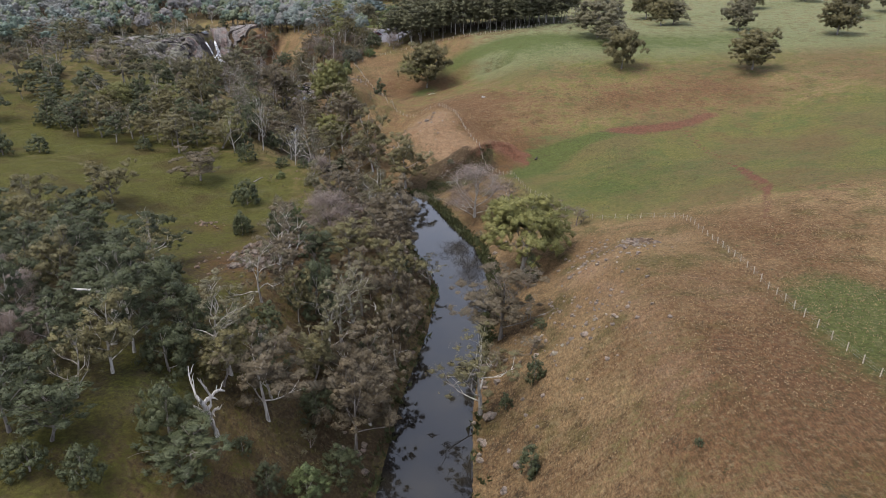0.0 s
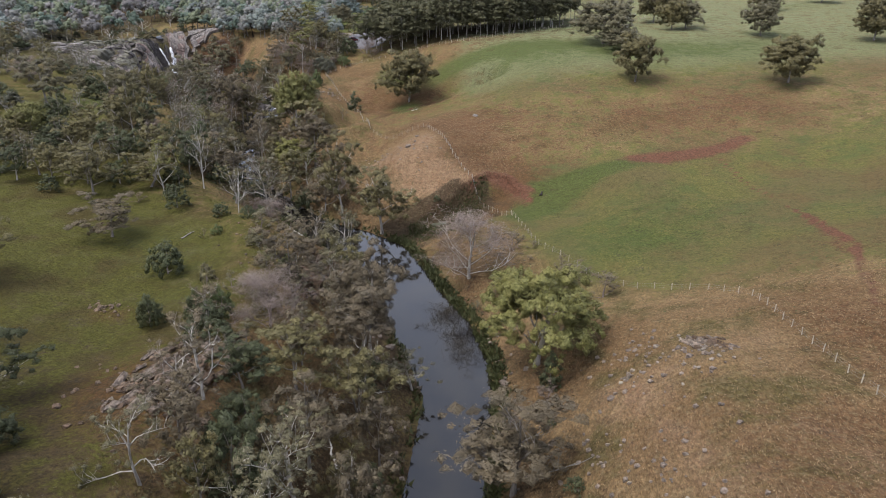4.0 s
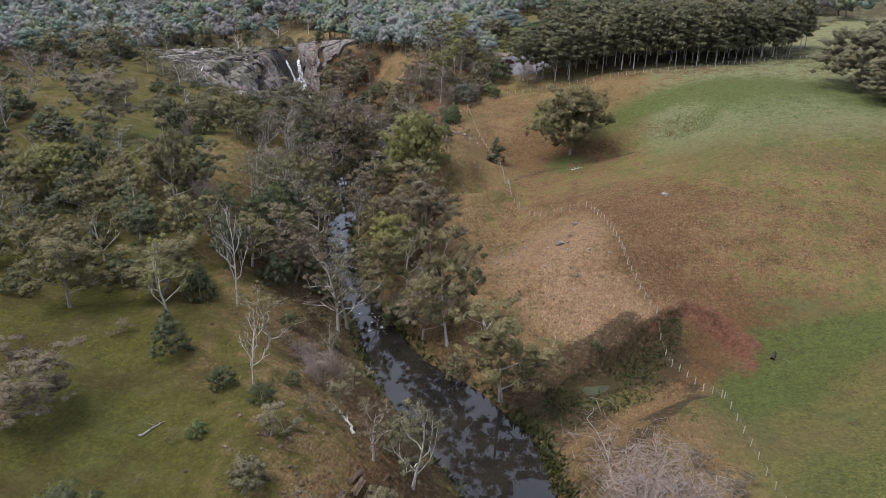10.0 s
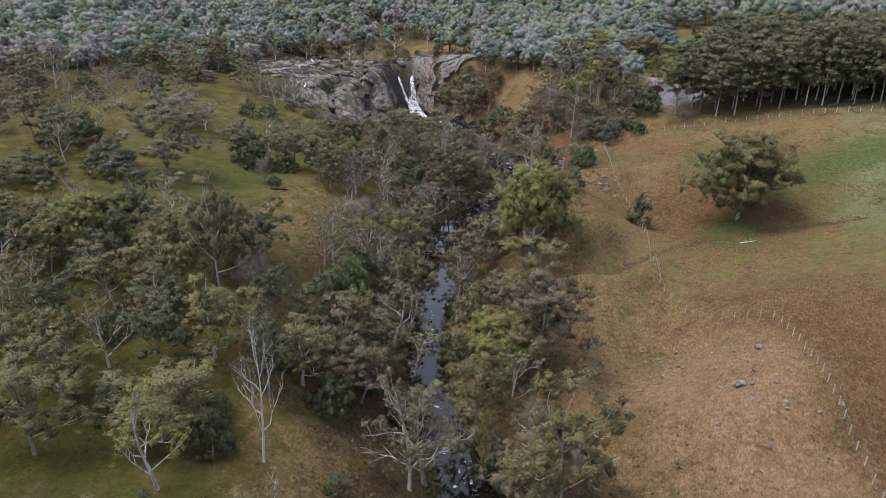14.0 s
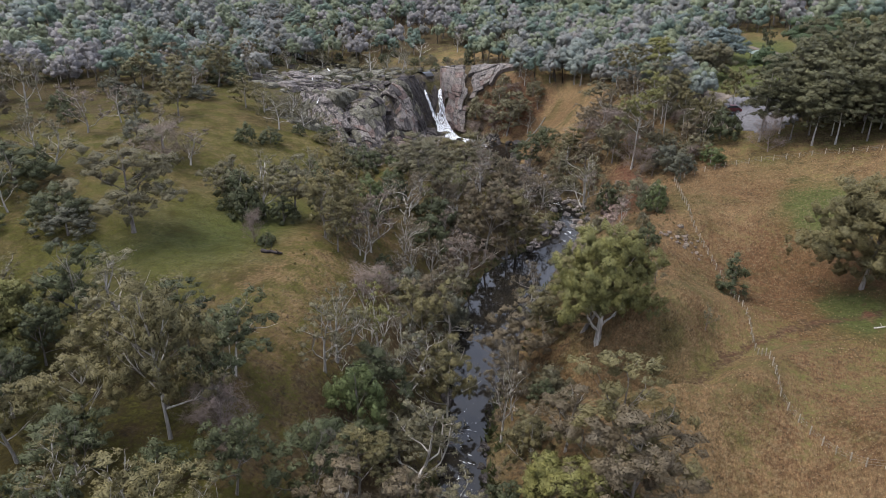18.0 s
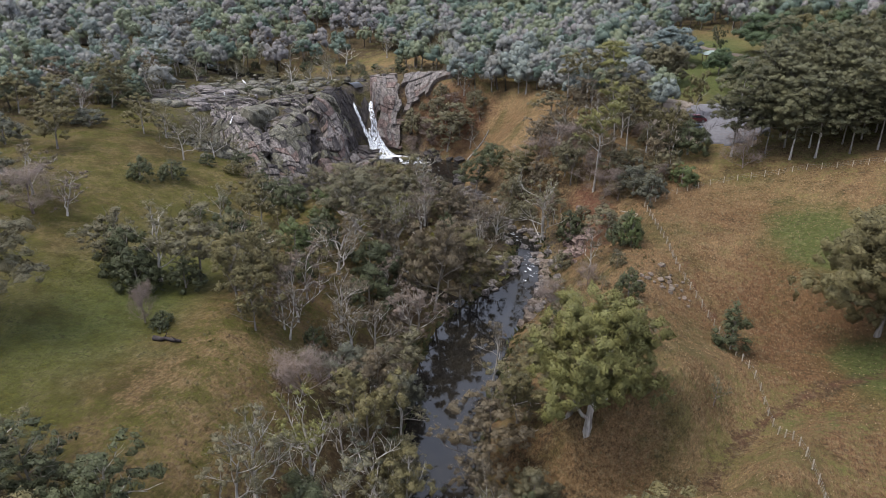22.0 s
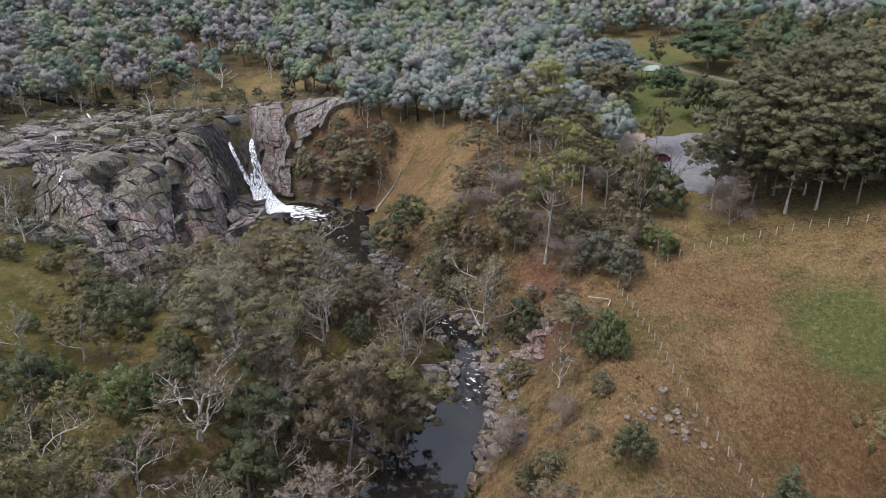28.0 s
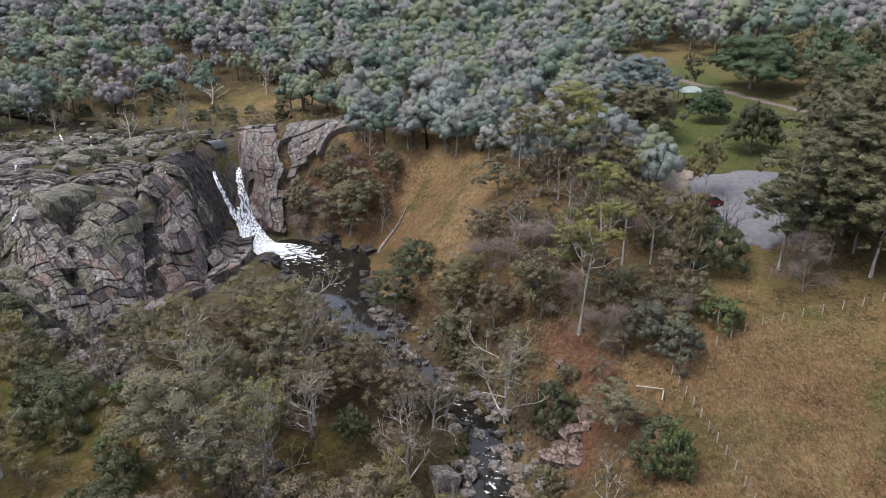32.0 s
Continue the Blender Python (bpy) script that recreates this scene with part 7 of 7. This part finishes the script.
rock_field("pool_boulders", "dark wet boulders round the plunge pool", beside(25.5, 27.9, 0.85, 1.5, 70, 13), WET_AND_SHADE_ROCK, 0.5, 1.6, 83)
rock_field("channel_stones", "jumbled dark stones in the side channel", [(float(a + dx), float(b + dy)) for (a, b), (dx, dy) in zip(resample(SIDE, 0.35)[0], np.random.default_rng(14).normal(0, 2.0, (400, 2)))][:170], ROCK, 0.5, 1.6, 84)
rock_field("red_bank", "reddish crumbling rock cutting above the stream", cloud_of(-46, 295, 2.2, 6, 46, 17), PINK_ROCK, 0.5, 1.4, 86)
rock_field("brow_boulders", "lichened granite boulders on the grassy brow", cloud_of(-117, 298, 9, 6, 60, 19), MOSSY_ROCK, 0.6, 2.2, 88)
rock_field("slope_outcrop", "rusty brown rock ledges on the river slope", cloud_of(-18, 139, 3, 9, 60, 18), RUSTY_ROCK, 0.4, 1.3, 87)
rock_field("far_bank_stones", "stones at the foot of the bare bank", beside(2.5, 8, 1.1, 2.2, 80, 15), FIELD_ROCK, 0.3, 0.9, 85)


# ---- fences ----
def fence(poly, gap, label, seed, lean=0.06):
    rng = random.Random(seed)
    home = tagged(new("post_and_wire_fence"), label, "fence")
    q, _, _ = resample(poly, 0.2)
    run = np.concatenate([[0], np.cumsum(np.hypot(*np.diff(q, axis=0).T))])
    posts = []
    for s in np.arange(0, run[-1], gap):
        x, y = float(np.interp(s, run, q[:, 0])), float(np.interp(s, run, q[:, 1]))
        posts.append((x, y, at(x, y)))
    bm = bmesh.new()
    bmesh.ops.create_cone(bm, cap_ends=True, segments=8, radius1=0.068, radius2=0.062, depth=1.6)
    bmesh.ops.bevel(bm, geom=[e for e in bm.edges if all(v.co.z > 0.7 for v in e.verts)], offset=0.02, segments=1, affect="EDGES")
    me = bpy.data.meshes.new("post")
    bm.to_mesh(me)
    bm.free()
    for x, y, z in posts:
        p = link("post", me, POST, home)
        p.matrix_basis = Matrix.Translation((x, y, z + 0.3 + rng.uniform(-0.08, 0.05))) @ Euler((rng.uniform(-lean, lean), rng.uniform(-lean, lean), rng.uniform(0, 6))).to_matrix().to_4x4()
    for high in (0.3, 0.6, 0.9):
        path = np.array([(x, y, z + high) for x, y, z in posts])
        link("wire", quick_mesh("wire", *tubes([(path, np.full(len(path), 0.006), 4)])), WIRE, home)
    return home


fence(FENCE_HILL, 2.6, "pale timber post and wire fence round the hill", 1)
fence(FENCE_CREST, 1.7, "grey post and wire fence over the bare crest", 2)
fence(FENCE_WOOD, 2.2, "pale post and wire fence below the plantation", 3)
gate = tagged(new("fallen_rail"), "broken pale timber rail at the fence corner", "rail")
for (dx, dy, turn, length) in ((0, 0, 12, 3.4), (0.9, -1.2, 80, 2.2)):
    bm = box(length, 0.14, 0.14, bevel=0.02)
    r = part("rail", bm, POST, gate)
    r.matrix_basis = pose(-38 + dx, 296 + dy, at(-38 + dx, 296 + dy) + 0.5, 0, 8, turn)
bm = box(0.16, 0.16, 1.1, bevel=0.02)
r = part("post", bm, POST, gate)
r.matrix_basis = pose(-38.6, 296, at(-38.6, 296) - 0.1)


# ---- fallen timber ----
def log(x, y, length, radius, turn, label, bark="dead", seed=0):
    rng = np.random.default_rng(seed)
    a = radians(turn)
    paths = []
    k = np.linspace(-0.5, 0.5, 7)
    px, py = x + np.cos(a) * k * length + rng.normal(0, 0.15, 7), y + np.sin(a) * k * length + rng.normal(0, 0.15, 7)
    stem = np.stack([px, py, ground_height(px, py) + radius * 0.7], 1)
    paths.append((stem, np.linspace(radius, radius * 0.4, 7), 7))
    home = tagged(link("fallen_log", shade_smooth(quick_mesh("fallen_log", *tubes(paths))), BARK[bark]), label, "log")
    for j in range(3):
        br, _ = bend(stem[3 + j], turned(rng, 1)[0] * 0.8 + np.array([0, 0, 0.5]), length * 0.3, 0.2, rng, 3, 0.2)
        link("branch", quick_mesh("branch", *tubes([(br, np.linspace(radius * 0.35, radius * 0.08, 4), 5)])), BARK[bark], home)
    return home


log(-4, 260, 2.6, 0.12, 20, "pale fallen branch under the paddock gum", seed=1)
log(-80, 233, 3.2, 0.3, 10, "dark log lying in open grass", "black", 2)
log(-77, 343, 8, 0.28, 60, "grey log leaning at the pool's edge", "grey", 3)
log(-24, 160, 5, 0.2, 130, "bleached dead branch on the river slope", seed=4)
log(-44, 214, 6, 0.25, 70, "bleached dead limb over the stream", seed=5)
log(-62, 248, 6, 0.22, 20, "white dead limbs beside the river", seed=6)
log(-40, 150, 3, 0.15, 60, "grey stick lying in green grass", "grey", 7)
log(-10, 100, 5, 0.2, 110, "bleached fallen limb in dark scrub", seed=8)
log(-52, 284, 3.5, 0.15, 140, "pale driftwood at the water's edge", seed=9)
log(25.5, 191.5, 1.6, 0.28, 80, "dark culvert pipe end in red soil", "black", 10)


# ---- car park, tracks, shelter ----
def draped(name, outline, material, lift, label, category, step=1.3):
    """A thin sheet that lies on the ground inside an outline, with a skirt into the soil."""
    xs, ys = [p[0] for p in outline], [p[1] for p in outline]
    ax, ay = np.arange(min(xs), max(xs) + step, step), np.arange(min(ys), max(ys) + step, step)
    ids, verts, faces = {}, [], []

    def vert(i, j):
        if (i, j) not in ids:
            ids[i, j] = len(verts)
            verts.append((ax[i], ay[j], at(ax[i], ay[j]) + lift))
        return ids[i, j]

    for i in range(len(ax) - 1):
        for j in range(len(ay) - 1):
            if inside(outline, ax[i] + step / 2, ay[j] + step / 2):
                faces.append((vert(i, j), vert(i + 1, j), vert(i + 1, j + 1), vert(i, j + 1)))
    ob = link(name, shade_smooth(quick_mesh(name, verts, faces)), material)
    thick = ob.modifiers.new("thickness", "SOLIDIFY")
    thick.thickness, thick.offset = 0.25, -1
    return tagged(ob, label, category, kind="structure")


def strip(poly, half):
    q, _, nrm = resample(poly, 1.0)
    return [tuple(p) for p in q + nrm * half] + [tuple(p) for p in (q - nrm * half)[::-1]]


draped("car_park", [(-30.5, 338.5), (-22, 340), (-14, 340), (-13, 332), (-16, 325), (-19, 321.5), (-23, 320), (-27.5, 321.5), (-31, 330)], ASPHALT, 0.12, "grey worn asphalt car park beside the lawn", "car park", 0.8)
draped("gravel_track", strip([(-30, 338), (-36, 342), (-43, 350), (-50, 362)], 1.5), GRAVEL, 0.12, "pale gravel track leaving the car park", "track", 0.6)
draped("park_road", strip([(30, 352), (5, 366), (-8, 375), (-17, 390), (-27, 401), (-41, 411), (-48, 422), (-60, 436)], 1.4), DIRT, 0.12, "pale road past the picnic lawn", "road", 0.7)
draped("bare_verge", [(-38, 341), (-31, 338.2), (-31.4, 330), (-28, 321.2), (-35, 321), (-39, 331)], GRAVEL, 0.08, "pale bare earth beside the car park", "ground", 0.8)

SHELTER = (-26.0, 379.5)
shelter = tagged(new("picnic_shelter"), "open picnic shelter with pale green hipped roof", "shelter")
shelter.matrix_basis = pose(SHELTER[0], SHELTER[1], at(*SHELTER), 0, 0, 15)
for sx in (-1.9, 1.9):
    for sy in (-1.5, 1.5):
        part("post", box(0.16, 0.16, 2.5, sx, sy, -0.1, 0.02), TIMBER, shelter)
bm = bmesh.new()
low = [bm.verts.new((x, y, 2.35)) for x, y in ((-2.6, -2.1), (2.6, -2.1), (2.6, 2.1), (-2.6, 2.1))]
up = [bm.verts.new((x, y, 3.25)) for x, y in ((-0.7, 0), (0.7, 0))]
for f in ((low[0], low[1], up[1], up[0]), (low[2], low[3], up[0], up[1]), (low[1], low[2], up[1]), (low[3], low[0], up[0]), (low[3], low[2], low[1], low[0])):
    bm.faces.new(f)
bmesh.ops.bevel(bm, geom=list(bm.edges), offset=0.05, segments=1, affect="EDGES")
part("roof", bm, ROOF, shelter, "pale green sheet roof")
part("fascia", box(5.1, 0.06, 0.18, 0, -2.08, 2.2, 0.01), TIMBER, shelter)
part("fascia", box(5.1, 0.06, 0.18, 0, 2.08, 2.2, 0.01), TIMBER, shelter)
table = tagged(new("picnic_table"), "brown timber picnic table under the shelter roof", "table")
table.matrix_basis = pose(SHELTER[0], SHELTER[1], at(*SHELTER), 0, 0, 15)
part("tabletop", box(1.8, 0.75, 0.06, 0, 0, 0.72, 0.01), TIMBER, table)
for sy in (-0.75, 0.75):
    part("bench", box(1.8, 0.28, 0.05, 0, sy, 0.42, 0.01), TIMBER, table)
for sx in (-0.65, 0.65):
    part("leg", box(0.09, 1.6, 0.4, sx, 0, 0.0, 0.01), TIMBER, table)
    part("leg", box(0.09, 0.6, 0.36, sx, 0, 0.38, 0.01), TIMBER, table)


# ---- parked cars ----
def car(x, y, turn, paint, label):
    """A small hatchback: shaped body, glasshouse, wheels with rims, lamps."""
    home = tagged(new("parked_car"), label, "car")
    home.matrix_basis = pose(x, y, at(x, y) + 0.12, 0, 0, turn)
    outline = [(-2.05, 0.28), (-2.1, 0.62), (-1.95, 0.9), (-1.05, 0.98), (0.9, 1.0), (1.9, 0.88), (2.08, 0.6), (2.05, 0.28)]
    house = [(-1.15, 0.96), (-0.45, 1.42), (0.95, 1.46), (1.7, 0.96)]

    def loft(profile, half, tuck):
        bm = bmesh.new()
        top = max(z for _, z in profile)
        sides = [[bm.verts.new((px, s * (half - tuck * (pz / top) ** 3), pz)) for px, pz in profile] for s in (-1, 1)]
        bm.faces.new(sides[0])
        bm.faces.new(sides[1][::-1])
        for i in range(len(profile)):
            j = (i + 1) % len(profile)
            bm.faces.new((sides[0][j], sides[0][i], sides[1][i], sides[1][j]))
        bmesh.ops.recalc_face_normals(bm, faces=bm.faces)
        bmesh.ops.bevel(bm, geom=list(bm.edges), offset=0.06, segments=2, affect="EDGES")
        return bm

    part("body", loft(outline, 0.86, 0.06), PAINT[paint], home)
    part("window_glass", loft(house, 0.78, 0.14), GLASS, home, "dark glass")
    part("roof", box(1.35, 1.22, 0.07, 0.25, 0, 1.42, 0.03), PAINT[paint], home)
    for wx in (-1.3, 1.3):
        for wy in (-0.8, 0.8):
            bm = bmesh.new()
            bmesh.ops.create_cone(bm, cap_ends=True, segments=16, radius1=0.31, radius2=0.31, depth=0.2)
            bmesh.ops.bevel(bm, geom=[e for e in bm.edges if abs(e.verts[0].co.z - e.verts[1].co.z) < 0.01], offset=0.04, segments=1, affect="EDGES")
            wheel = part("wheel", bm, TYRE, home)
            wheel.matrix_basis = pose(wx, wy, 0.31, 90)
            bm = bmesh.new()
            bmesh.ops.create_cone(bm, cap_ends=True, segments=12, radius1=0.19, radius2=0.16, depth=0.05)
            rim = part("rim", bm, WIRE, wheel)
            rim.matrix_basis = pose(0, 0, -0.11 if wy > 0 else 0.11)
    for sy in (-0.6, 0.6):
        part("headlight", box(0.08, 0.3, 0.14, -2.08, sy, 0.62, 0.02), LAMP, home, "pale headlight")
        part("tail_light", box(0.08, 0.22, 0.2, 2.02, sy, 0.62, 0.02), PAINT["red"], home, "red tail light")
    return home


car(-29.2, 329.9, 20, "red", "dark red car parked at the asphalt's edge")
car(-29.6, 326.4, 12, "grey", "blue-grey car parked at the asphalt's edge")
